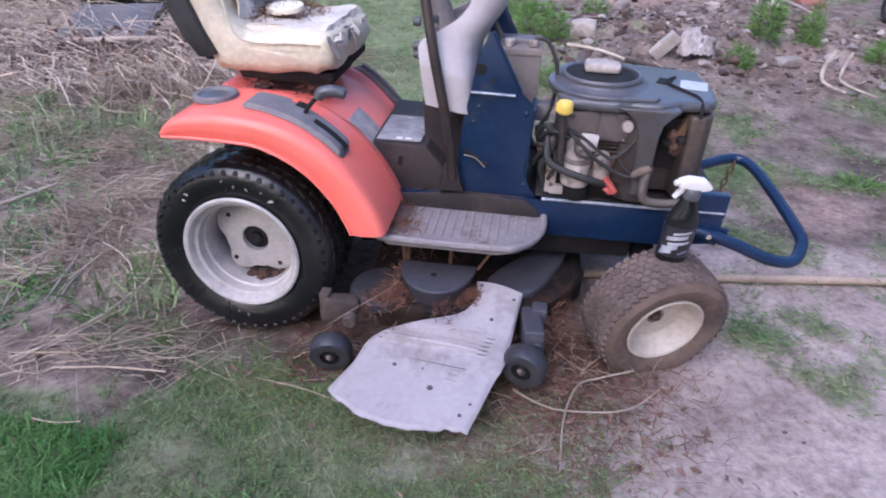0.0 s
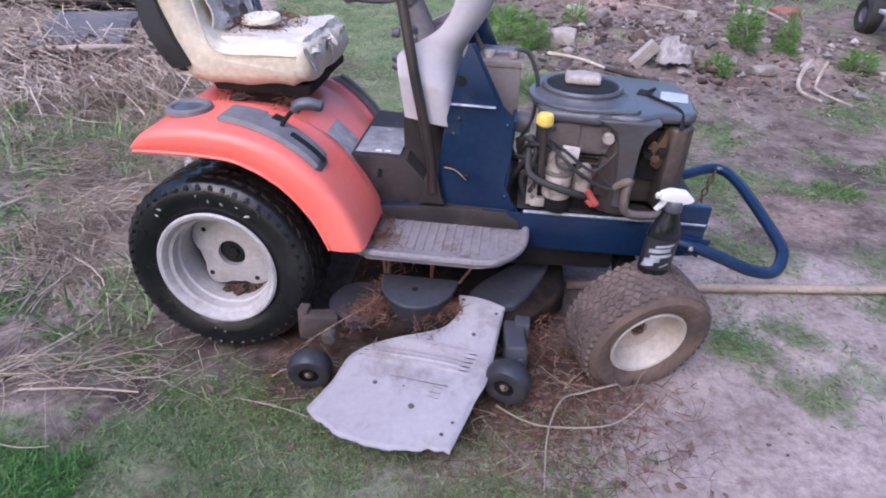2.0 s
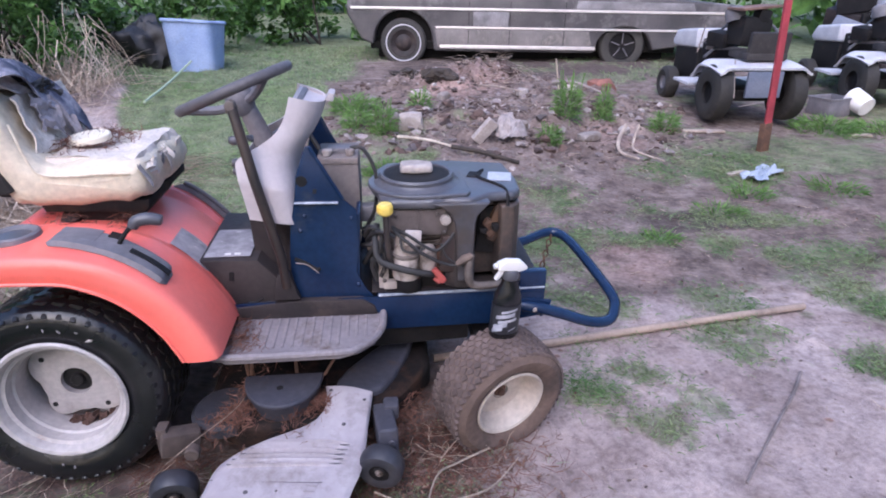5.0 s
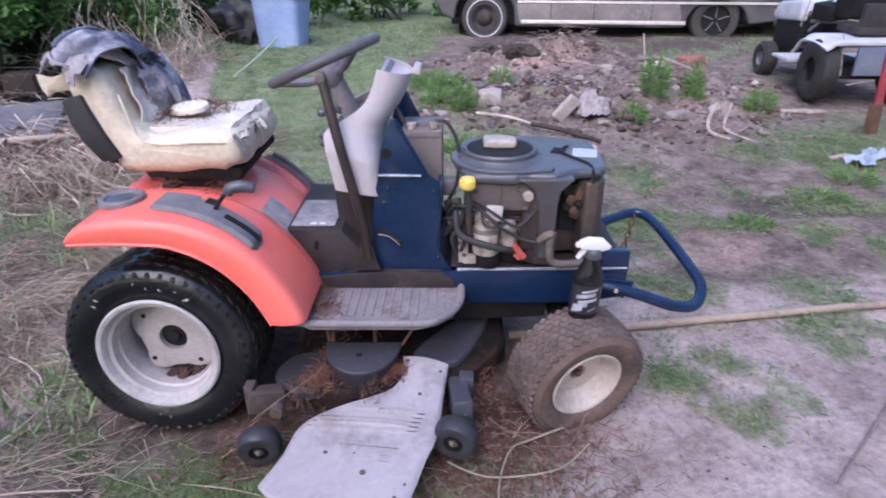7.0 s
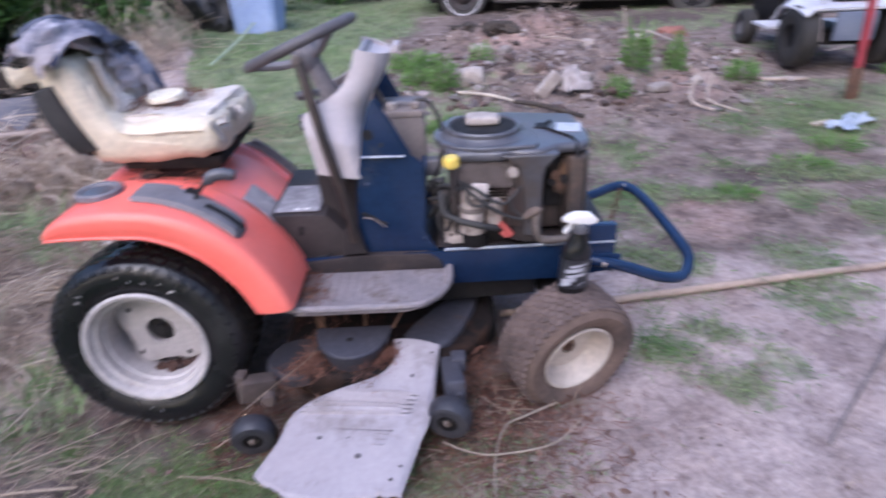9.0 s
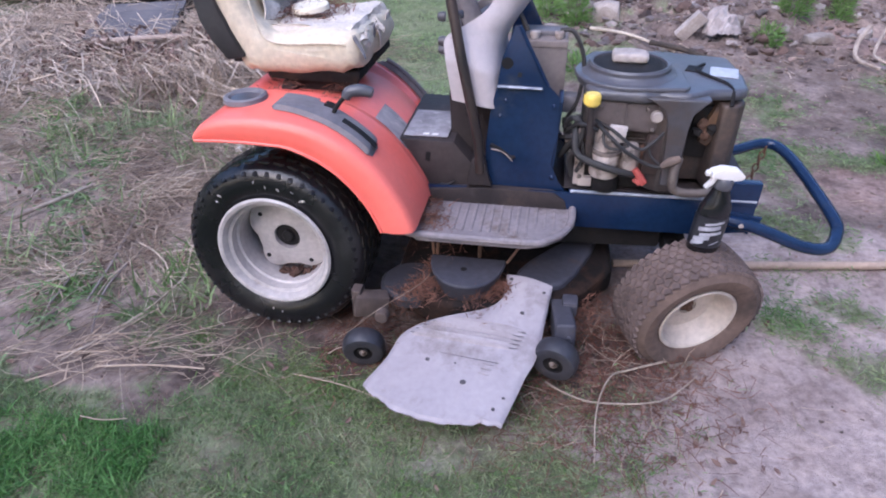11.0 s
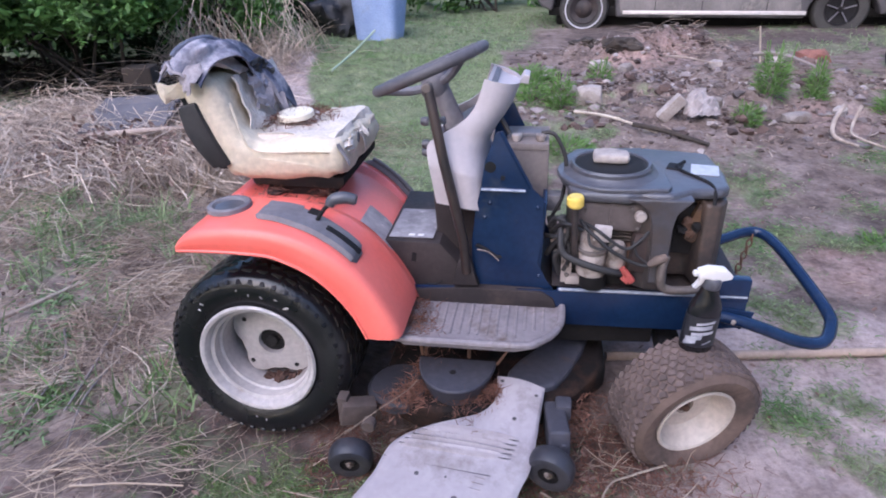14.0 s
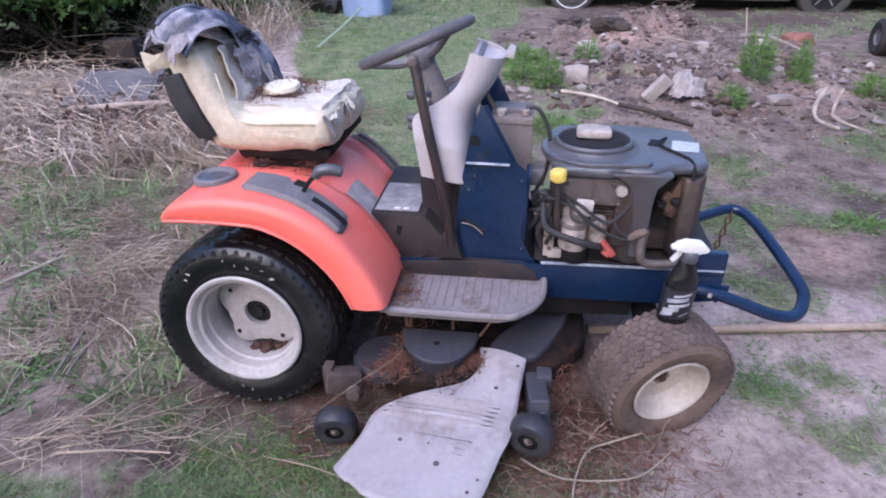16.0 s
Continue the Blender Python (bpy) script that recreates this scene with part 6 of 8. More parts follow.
# white-wall wagon parked behind
def car():
    c = thing("station_wagon", (1.29, 7.52, 0.065), "old long car with oxidised grey-brown paint and chrome trim, parked", "car")
    c.matrix_world = pose(1.29, 7.52, 0.065, 0, 0.6, -5)
    L0, L1 = -0.80, 4.85
    arch = lambda cx: [(cx + 0.43 * math.cos(a), 0.36 + 0.42 * math.sin(a)) for a in [math.pi * (1 - k / 10) for k in range(11)]]
    arch2 = lambda cx: [(cx + 0.41 * math.cos(a), 0.30 + 0.30 * math.sin(a)) for a in [math.pi * (1 - k / 10) for k in range(11)]]
    poly = [(-0.66, 0.46), (-0.60, 0.36), (-0.44, 0.30)] + arch(0.0)[1:-1] + [(0.45, 0.22), (2.82, 0.22)] + arch2(3.25)[1:-1] + [(3.69, 0.27), (4.3, 0.36), (L1, 0.50), (L1, 0.92), (3.9, 0.98), (0.9, 1.0), (L0, 0.95), (L0 - 0.02, 0.72)]
    part("body", prism(poly, 0.0, 1.75, bevel=0.04, segments=3), CAR_PAINT, c, "oxidised grey-brown bodywork")
    part("roof", prism([(0.95, 0.99), (1.45, 1.42), (3.7, 1.46), (4.3, 1.0)], 0.12, 1.63, bevel=0.06, segments=3), CAR_PAINT, c)
    for a, b in (((1.15, 1.05), (1.9, 1.38)), ((2.0, 1.05), (2.9, 1.39)), ((3.0, 1.05), (3.75, 1.38))):
        part("side_window", prism([(a[0], a[1]), (b[0], a[1]), (b[0], b[1]), (a[0] + 0.25 * (a[0] < 1.5), b[1])], 0.105, 0.13, bevel=0.005), GLASS_DARK, c)
    part("rocker_trim", box((2.30, 0.02, 0.048), pose(1.68, -0.012, 0.288), 0.006), CHROME, c, "bright rocker trim")
    part("side_trim", box((3.60, 0.014, 0.030), pose(2.27, -0.008, 0.552), 0.004), CHROME, c, "thin chrome side trim")
    part("belt_trim", box((5.55, 0.016, 0.036), pose(2.02, -0.009, 0.802), 0.004), CHROME, c, "chrome belt trim")
    part("lower_panel", prism([(0.50, 0.285), (2.78, 0.285), (2.72, 0.53), (0.46, 0.53)], -0.006, 0.004, bevel=0.002), mat("dusty_lower_panel", (0.22, 0.195, 0.185), (0.12, 0.108, 0.104), rough=0.7, big=3, dirt=(0.32, 0.28, 0.25), dirt_amount=0.3, dirt_scale=3.0), c, "dusty grey lower door panels")
    part("primer_panel", prism([(1.02, 0.575), (1.52, 0.575), (1.53, 0.775), (1.01, 0.775)], -0.006, 0.004, bevel=0.002), mat("grey_primer", (0.30, 0.278, 0.287), (0.16, 0.15, 0.157), rough=0.75, big=4, bump=0.05, dirt=(0.15, 0.135, 0.13), dirt_amount=0.25, dirt_scale=4.0), c, "pale primer patch on the door")
    part("primer_panel", prism([(2.5, 0.83), (4.25, 0.83), (4.2, 0.93), (2.52, 0.94)], -0.006, 0.004, bevel=0.002), bpy.data.materials["grey_primer"], c, "pale primer patch below the windows")
    for x in (0.95, 1.55, 2.35):
        part("door_seam", box((0.008, 0.004, 0.62), pose(x, -0.0075, 0.60), 0, 1), BLACK_METAL, c, smooth=False)
    for x, white in ((0.0, True), (3.25, False)):
        for y in (0.12 if white else 0.15, 1.62):
            w = new("wheel")
            w.parent = c
            w.matrix_basis = pose(x, y, 0.325)
            part("tyre", lathe([(0.20, -0.09), (0.26, -0.105), (0.31, -0.095), (0.335, -0.06), (0.34, 0), (0.335, 0.06), (0.31, 0.095), (0.2, 0.09)], 48), mat("car_tyre", (0.04, 0.037, 0.035), (0.06, 0.055, 0.05), rough=0.85) if "car_tyre" not in bpy.data.materials else bpy.data.materials["car_tyre"], w)
            if white:
                part("white_wall", lathe([(0.244, -0.1045), (0.247, -0.108), (0.257, -0.109), (0.261, -0.1065)], 48), MOWER_WHITE, w, "dirty whitewall ring")
                part("hub_cap", lathe([(0.20, -0.095), (0.19, -0.10), (0.12, -0.07), (0.09, -0.10), (0.05, -0.115), (0, -0.12)], 36), BROWN_METAL, w, "dull steel wheel with dog dish cap")
            else:
                part("rim", lathe([(0.20, -0.095), (0.195, -0.10), (0.18, -0.06), (0.04, -0.05), (0.035, -0.09), (0, -0.09)], 36), BLACK_METAL, w, "black spoked wheel")
                for k in range(5):
                    a = 2 * math.pi * k / 5 + 0.3
                    part("wheel_spoke", box((0.15, 0.012, 0.016), pose(0.11 * math.cos(a), -0.075, 0.11 * math.sin(a), 0, -math.degrees(a), 0), 0.003), GREY_PLASTIC, w)
    for x in (0.0, 3.25):
        part("wheel_well", box((0.84, 0.3, 0.5), pose(x, 0.40, 0.55), 0.02), BLACK_METAL, c)
    # black block added to stand for the shade under the car
    part("undercar_shade", box((4.4, 0.7, 0.24), pose(1.8, 0.75, 0.19), 0.03), BLACK_METAL, c, "dark underside")
    part("underfloor", box((4.6, 1.4, 0.12), pose(1.8, 0.9, 0.28), 0.02), BLACK_METAL, c)
    return c


car()


def old_mower(at, rz, panel, label):
    t = thing("riding_mower", at, label, "riding mower", rz)
    # heading +y, rear axle at the origin
    part("fender", sheet(lambda u, v: ((2 * u - 1) * 0.42, -0.22 + 0.60 * v, 0.50 + 0.035 * math.sin(math.pi * v) - 0.10 * step01(v, 0.75, 1.0) - 0.05 * step01(abs(2 * u - 1), 0.8, 1.0)), 28, 14, 0.02), MOWER_WHITE, t, "off-white rear fender")
    part("back_panel", box((0.32, 0.03, 0.23), pose(0, -0.20, 0.355), 0.01), panel, t, "flat rear panel")
    for x in (-0.34, 0.34):
        w = new("rear_wheel")
        w.parent = t
        w.matrix_basis = pose(x, 0.0, 0.255, 0, 0, 90)
        part("tyre", lathe([(0.10, -0.07), (0.16, -0.082), (0.215, -0.078), (0.246, -0.058), (0.256, 0), (0.246, 0.058), (0.215, 0.078), (0.16, 0.082), (0.10, 0.07)], 40), MOWER_TYRE, w)
        part("rim", lathe([(0.11, 0.066), (0.10, 0.04), (0.03, 0.03), (0, 0.045)], 30), BLACK_METAL, w)
        part("rim", lathe([(0.11, -0.066), (0.10, -0.04), (0.03, -0.03), (0, -0.045)], 30), BLACK_METAL, w)
    for x in (-0.31, 0.31):
        w = new("front_wheel")
        w.parent = t
        w.matrix_basis = pose(x, 1.13, 0.17, 0, 0, 90)
        part("tyre", lathe([(0.07, -0.06), (0.13, -0.075), (0.165, -0.05), (0.17, 0), (0.165, 0.05), (0.13, 0.075), (0.07, 0.06)], 32), MOWER_TYRE, w)
        part("rim", lathe([(0.075, 0.062), (0.065, 0.04), (0, 0.05)], 24), GREY_PLASTIC, w)
    part("foot_board", box((0.86, 0.36, 0.03), pose(0, 0.55, 0.27), 0.01), MOWER_WHITE, t, "off-white footboard")
    part("hood", prism([(0.78, 0.56), (1.34, 0.52), (1.40, 0.58), (1.30, 0.70), (0.80, 0.75)], -0.22, 0.22, "x", bevel=0.04, segments=3), MOWER_WHITE, t, "pale faded hood")
    part("engine_bay", box((0.40, 0.55, 0.30), pose(0, 1.04, 0.40), 0.02), BLACK_METAL, t)
    part("seat", joined(box((0.38, 0.36, 0.07), pose(0.04, 0.08, 0.575), 0.03), box((0.36, 0.06, 0.25), pose(0.05, -0.06, 0.66, 6, 0, 0), 0.02)), mat("brown_black_vinyl", (0.045, 0.038, 0.036), (0.026, 0.022, 0.022), rough=0.7, big=8, bump=0.15, dirt=(0.10, 0.08, 0.07), dirt_amount=0.2) if "brown_black_vinyl" not in bpy.data.materials else bpy.data.materials["brown_black_vinyl"], t, "brown-black worn seat")
    # stripped engine and parts heaped ahead of the seat
    part("engine_block", joined(box((0.30, 0.26, 0.26), pose(0.03, 0.30, 0.76, 0, 4, 8), 0.04), box((0.16, 0.22, 0.14), pose(-0.14, 0.46, 0.68, 5, -6, 20), 0.03), box((0.12, 0.14, 0.12), pose(0.10, 0.24, 0.90, 0, 10, 0), 0.03)), BLACK_METAL, t, "black stripped engine parts")
    part("air_shroud", lathe([(0.0, 0.07), (0.06, 0.07), (0.085, 0.05), (0.09, -0.02), (0.08, -0.06)], 24), GREY_PLASTIC, t, "grey round shroud").matrix_basis = pose(-0.10, 0.34, 0.90, 70, 0, 20)
    for p in ([(-0.30, 0.40, 0.52), (-0.12, 0.52, 0.60), (0.05, 0.50, 0.62)], [(-0.20, 0.62, 0.62), (-0.08, 0.50, 0.80), (0.02, 0.40, 0.92)], [(0.16, 0.30, 0.86), (0.22, 0.16, 0.78), (0.20, 0.05, 0.62)]):
        part("hose", tube(smooth_path(p, 5), 0.014, 8), BLACK_PLASTIC, t)
    part("column", tube([(0, 0.66, 0.72), (0, 0.74, 0.42)], 0.02, 8), BLACK_METAL, t)
    part("dash", box((0.32, 0.14, 0.32), pose(0, 0.72, 0.50), 0.03), BLACK_METAL, t, "black dash tower")
    part("dash_rail", box((0.40, 0.03, 0.03), pose(0.0, 0.60, 0.575, 0, 2, 0), 0.004), WOOD_GREY, t, "pale bare rail")
    part("frame", box((0.36, 1.3, 0.10), pose(0, 0.55, 0.24), 0.01), BLACK_METAL, t)
    return t


m1 = old_mower((4.30, 3.50, 0.10), -3, MOWER_BLUE, "white and blue riding mower missing parts, parked in the yard")
for p in ([(-0.33, 0.5, 0.55), (-0.30, 0.48, 0.80)], [(-0.33, 0.5, 0.62), (-0.05, 0.85, 0.66)], [(-0.28, -0.26, 0.25), (-0.25, -0.1, 0.55)], [(-0.05, -0.24, 0.20), (-0.20, -0.23, 0.17)]):
    part("loose_rod", tube(p, 0.006, 6), WOOD_GREY, m1)
lid = part("board", shaped_block((0.40, 0.24, 0.022), 8.0, 0.006), mat("red_brown_board", (0.22, 0.13, 0.10), (0.14, 0.085, 0.07), rough=0.85, big=9, bump=0.2))
lid.matrix_world = pose(4.34, 3.76, 1.07, 0, -4, 8)
tagged(lid, "weathered red-brown board lying on engine parts of a mower", "board")
old_mower((6.13, 3.98, 0.10), -9, WOOD_GREY, "white riding mower with a brown board behind, parked on grass")

post = thing("metal_post", (3.90, 2.50, gz(3.9, 2.5)), "leaning red painted steel post with rusty foot", "post")
post.matrix_world = pose(3.98, 2.66, gz(3.98, 2.66) - 0.05, 0, -5, 20)
part("shaft", prism([(-0.036, -0.02), (0.036, -0.02), (0.036, -0.012), (0.006, -0.012), (0.006, 0.02), (-0.006, 0.02), (-0.006, -0.012), (-0.036, -0.012)], 0.0, 1.75, "z", bevel=0.0015), RED_PAINT, post, "red painted post")
part("arm", box((0.26, 0.03, 0.05), pose(0.13, 0.0, 1.22), 0.004), RED_PAINT, post, "short red cross arm")
part("foot", prism([(-0.045, -0.026), (0.045, -0.026), (0.05, 0.02), (-0.05, 0.02)], 0.0, 0.28, "z", bevel=0.006), RUSTY, post, "rusty sleeve at the foot")

tub = thing("storage_tub", (-1.42, 6.6, gz(-1.42, 6.6)), "sun-faded blue plastic storage tub standing in the grass", "tub", rz=-10)


def tub_wall(u, v):
    a = 2 * math.pi * u
    k = 0.27 + 0.05 * v
    c, s = math.cos(a), math.sin(a)
    p = (abs(c) ** 5 + abs(s) ** 5) ** (-1 / 5)
    dent = 0.05 * v * math.exp(-(((u - 0.80) / 0.07) ** 2)) - 0.02 * v * math.sin(a * 3)
    return ((k - dent) * c * p * 1.08, (k - dent) * s * p * 0.75, 0.60 * v - 0.03 * v * math.sin(a + 0.6))


part("wall", sheet(tub_wall, 64, 8, 0.012), TUB_BLUE, tub)
part("base", prism([tub_wall(k / 32, 0)[:2] for k in range(32)], 0.0, 0.012, "z", bevel=0), TUB_BLUE, tub)
part("lip", tube([tub_wall(k / 64, 1) for k in range(64)], 0.022, 8, closed=True), TUB_BLUE, tub, "rolled rim")
bm = bmesh.new()
bmesh.ops.create_icosphere(bm, subdivisions=4, radius=0.5)
for v in bm.verts:
    q = v.co * 2.6 + Vector((31, 0, 0))
    v.co *= 0.85 + 0.5 * noise.noise(q) + 0.35 * abs(noise.noise(q * 2.5)) + 0.15 * noise.noise(q * 6)
    v.co = Vector((v.co.x * 0.75, v.co.y * 0.6, v.co.z * 0.75))
scrap = part("black_bag", bm, BLACK_BAG, angle=60)
scrap.matrix_world = pose(-2.15, 6.9, gz(-2.15, 6.9) + 0.2)
tagged(scrap, "heap of black plastic scrap beside the blue tub", "scrap")
# dark machine parts piled behind the mowers
pile = thing("scrap_pile", (6.95, 5.45, gz(6.95, 5.45)), "pile of dark machine parts and pale blue sheet metal behind mowers", "scrap")
for k in range(16):
    q = random.Random(700 + k)
    size = (q.uniform(0.25, 0.55), q.uniform(0.2, 0.4), q.uniform(0.12, 0.34))
    piece = part("scrap_piece", shaped_block(size, 40.0 + k, 0.02), (BLACK_METAL, BLACK_METAL, MOWER_BLUE, BROWN_METAL, MOWER_WHITE)[(k * 3) % 5] if k % 4 else BLACK_METAL, pile)
    piece.matrix_basis = pose(q.uniform(-0.65, 0.65) * (1 - k / 26), q.uniform(-0.3, 0.3), 0.12 + 0.055 * k, q.uniform(-18, 18), q.uniform(-18, 18), q.uniform(0, 180))


# ---- plants, straw and litter ----
def ribbons(rng, base, tip_dir, length, width, bend, seg=2):
    """Many tapering blades: arrays of base (n,3), direction (n,3), length, width, bend (n,3). Returns verts and faces."""
    n = len(base)
    side = np.cross(tip_dir, rng.normal(size=(n, 3)))
    side /= np.linalg.norm(side, axis=1, keepdims=True) + 1e-9
    rows = []
    for k in range(seg + 1):
        t = k / seg
        c = base + tip_dir * (length * t)[:, None] + bend * (t * t)
        w = width * (1 - 0.9 * t**1.5)
        rows.append(c - side * (w / 2)[:, None])
        rows.append(c + side * (w / 2)[:, None])
    verts = np.stack(rows, 1).reshape(-1, 3)
    m = 2 * (seg + 1)
    o = (np.arange(n) * m)[:, None]
    faces = np.concatenate([o + np.array([2 * k, 2 * k + 1, 2 * k + 3, 2 * k + 2]) for k in range(seg)], 0)
    return verts, faces


def stuff(name, verts, faces, material, label, category):
    me = bpy.data.meshes.new(name)
    me.from_pydata(verts.tolist(), [], faces.tolist())
    me.materials.append(material)
    return tagged(new(name, me), label, category, kind="stuff")


def height_at(pts):
    return np.array([gz(x, y) for x, y in pts])


def scatter(rng, x0, x1, y0, y1, n, weight):
    p = np.c_[rng.uniform(x0, x1, n), rng.uniform(y0, y1, n)]
    w = np.array([weight(x, y) for x, y in p])
    return p[rng.uniform(size=n) < w]


def grass_field(name, rng, area, n, h, w, material, label, thin=1.0):
    p = scatter(rng, *area, n, lambda x, y: thin * step01(greenness(x, y) + 0.5 * fbm(x, y, 9, 2, 8.0), 0.35, 0.9) * (step01(math.hypot(x - 0.3, y + 0.95) + 0.25 * fbm(x, y, 2, 2, 3.0), 1.75, 0.85) if y < -0.4 and label.find("lawn") >= 0 else 1.0))
    k = len(p)
    base = np.c_[p, height_at(p) - 0.003]
    d = rng.normal(size=(k, 3)) * 0.55
    d[:, 2] = 1
    d /= np.linalg.norm(d, axis=1, keepdims=True)
    ln = h * rng.uniform(0.4, 1.25, k)
    bend = rng.normal(size=(k, 3)) * (0.45 * ln)[:, None]
    bend[:, 2] = -np.abs(bend[:, 2]) * 0.6
    v, f = ribbons(rng, base, d, ln, w * rng.uniform(0.6, 1.3, k), bend)
    stuff(name, v, f, material, label, "grass")


rng = np.random.default_rng(4)
grass_field("grass", rng, (-2.0, 2.0, -2.4, -0.42), 260000, 0.026, 0.0030, GRASS, "short green lawn grass in front of the tractor")
grass_field("grass", rng, (-2.0, 2.0, -2.4, -0.42), 90000, 0.034, 0.0034, LAWN, "paler longer grass blades in the lawn", 0.7)
grass_field("grass", rng, (-2.2, 1.0, 0.2, 5.5), 70000, 0.030, 0.0045, leaf_mat("pale_lawn", (0.235, 0.35, 0.135), (0.37, 0.40, 0.235), rough=0.75), "trodden green grass strip behind the tractor")
grass_field("grass", rng, (1.0, 4.6, -0.9, 3.2), 60000, 0.024, 0.0040, GRASS, "low green grass tufts on bare earth", 0.75)
grass_field("grass", rng, (-5.5, 7.5, 5.0, 9.5), 30000, 0.06, 0.012, LAWN, "green grass round the parked car")


def straws(name, rng, p, length, width, material, label, category, lift=0.03, rise=0.25, heading=None, curl=0.4, seg=5):
    k = len(p)
    a = rng.uniform(0, 2 * math.pi, k) if heading is None else heading + rng.normal(0, 0.35, k) if isinstance(heading, np.ndarray) else rng.normal(heading[0], heading[1], k)
    ln = length * rng.uniform(0.35, 1.3, k)
    d = np.c_[np.cos(a), np.sin(a), np.clip(rng.normal(0, rise, k), -2 * rise, 2 * rise)]
    d /= np.linalg.norm(d, axis=1, keepdims=True)
    base = np.c_[p, height_at(p) + rng.uniform(0.002, lift, k)]
    base[:, 2] += np.maximum(0, -d[:, 2] * ln)
    bend = rng.normal(size=(k, 3)).clip(-1.2, 1.2) * (curl * ln)[:, None]
    bend[:, 2] = -np.abs(d[:, 2]) * ln * 0.5
    kink = rng.normal(size=(k, 3)).clip(-1.5, 1.5) * (0.3 * curl * ln)[:, None]
    kink[:, 2] *= 0.35
    w = width * rng.uniform(0.6, 1.4, k)
    # three-sided stems
    s1 = np.cross(d, (0, 0, 1.0))
    s1 /= np.linalg.norm(s1, axis=1, keepdims=True) + 1e-9
    s2 = np.cross(s1, d)
    rings = []
    for i in range(seg + 1):
        t = i / seg
        c = base + d * (ln * t)[:, None] + bend * (t * t) + kink * math.sin(math.pi * t * 1.6)
        r = (w / 2 * (1 - 0.6 * t))[:, None]
        for ang in (0.5, 2.6, 4.7):
            rings.append(c + r * (math.cos(ang) * s1 + math.sin(ang) * s2))
    verts = np.stack(rings, 1).reshape(-1, 3)
    m = 3 * (seg + 1)
    o = (np.arange(k) * m)[:, None]
    faces = np.concatenate([o + np.array([3 * i + q, 3 * i + (q + 1) % 3, 3 * i + 3 + (q + 1) % 3, 3 * i + 3 + q]) for i in range(seg) for q in range(3)], 0)
    return stuff(name, verts, faces, material, label, category)


hay_at = scatter(rng, -2.6, 0.3, -0.85, 2.6, 46000, lambda x, y: hayness(x, y) * (0.5 + 0.5 * step01(y - 0.2 * x, -0.25, 0.35)) * (1 - 0.8 * bump2(x, y, -1.35, 0.12, 0.32, 0.16)) * (1 - 0.7 * greenness(x, y) * (y < 0.9)) * (1 - 0.65 * bump2(x, y, -0.1, -0.58, 0.7, 0.2)) * (0.12 + 0.88 * step01(fbm(x, y, 2.8, 3, 1.5), -0.25, 0.4)))
straws("dead_straw", rng, hay_at[:4600], 0.10, 0.0024, STRAW, "matted dead straw and stalks on the ground", "straw", 0.045, 0.14, curl=0.55)
straws("dead_straw", rng, hay_at[4600:7400], 0.13, 0.0028, TWIG, "grey-brown broken stems matted into the ground", "straw", 0.035, 0.10, curl=0.6)
straws("dead_straw", rng, hay_at[7400:9000], 0.17, 0.0030, STRAW_PALE, "bleached dry stalks lying across each other", "straw", 0.05, 0.04, curl=0.5)
straws("dead_straw", rng, hay_at[9000:10000], 0.22, 0.0034, STRAW, "long dry grass stems combed one way", "straw", 0.05, 0.07, (0.5, 0.5), 0.45)


def bunches(name, centres, per, r, length, width, material, label, rise):
    """Sheaves: stalks that fan out from shared roots."""
    k = len(centres)
    h = rng.uniform(-0.9, 0.9, k) + math.pi * (rng.uniform(size=k) < 0.4)
    p = np.repeat(centres, per, 0) + rng.normal(size=(k * per, 2)) * r
    straws(name, rng, p, length, width, material, label, "straw", 0.05, rise, np.repeat(h, per), 0.5, 6)


roots = hay_at[10000:]
roots = roots[(roots[:, 1] - 0.23 * roots[:, 0] > -0.15) & (roots[:, 0] < -0.3)][:230]
bunches("straw_sheaves", roots[:140], 22, 0.05, 0.24, 0.0036, STRAW, "sheaves of dry grass flattened on the ground", 0.16)
bunches("straw_sheaves", roots[140:200], 20, 0.05, 0.30, 0.0040, STRAW_PALE, "pale sheaves of bleached grass", 0.2)
litter_at = scatter(rng, -3.0, -1.1, 1.2, 2.5, 3000, lambda x, y: bump2(x, y, -2.1, 1.9, 0.7, 0.45))
rim = scatter(rng, -1.3, 0.05, -1.0, -0.45, 900, lambda x, y: bump2(x, y - 0.23 * x, -0.6, -0.56, 0.55, 0.07))
straws("straw_band", rng, rim[:90], 0.24, 0.0028, STRAW, "long dry stalks lying along the edge of the lawn", "straw", 0.025, 0.02, (0.15, 0.5), 0.35)
edge = scatter(rng, -0.9, 0.75, -0.95, -0.4, 420, lambda x, y: bump2(x, y, 0.0, -0.64, 0.7, 0.12))
straws("straw_wisps", rng, edge, 0.16, 0.0020, STRAW, "thin dry wisps trailing into the grass", "straw", 0.012, 0.03, curl=0.6)
thatch = scatter(rng, -0.9, 1.3, -1.35, -0.5, 5000, lambda x, y: 0.6 * greenness(x, y))
straws("thatch", rng, thatch, 0.035, 0.0018, DEAD_LEAF, "short brown dead grass in the lawn", "thatch", 0.015, 0.2, seg=2)
bank = scatter(rng, -3.8, -0.9, 1.0, 3.2, 14000, lambda x, y: step01(y, 0.95, 1.5) * step01(x + 0.25 * y, -0.5, -1.1) * (1 - 0.95 * max(bump2(x, y, -2.55, 2.8, 0.6, 0.5), bump2(x, y, -2.15, 2.1, 0.6, 0.45), bump2(x, y, -2.85, 3.1, 0.45, 0.4))))
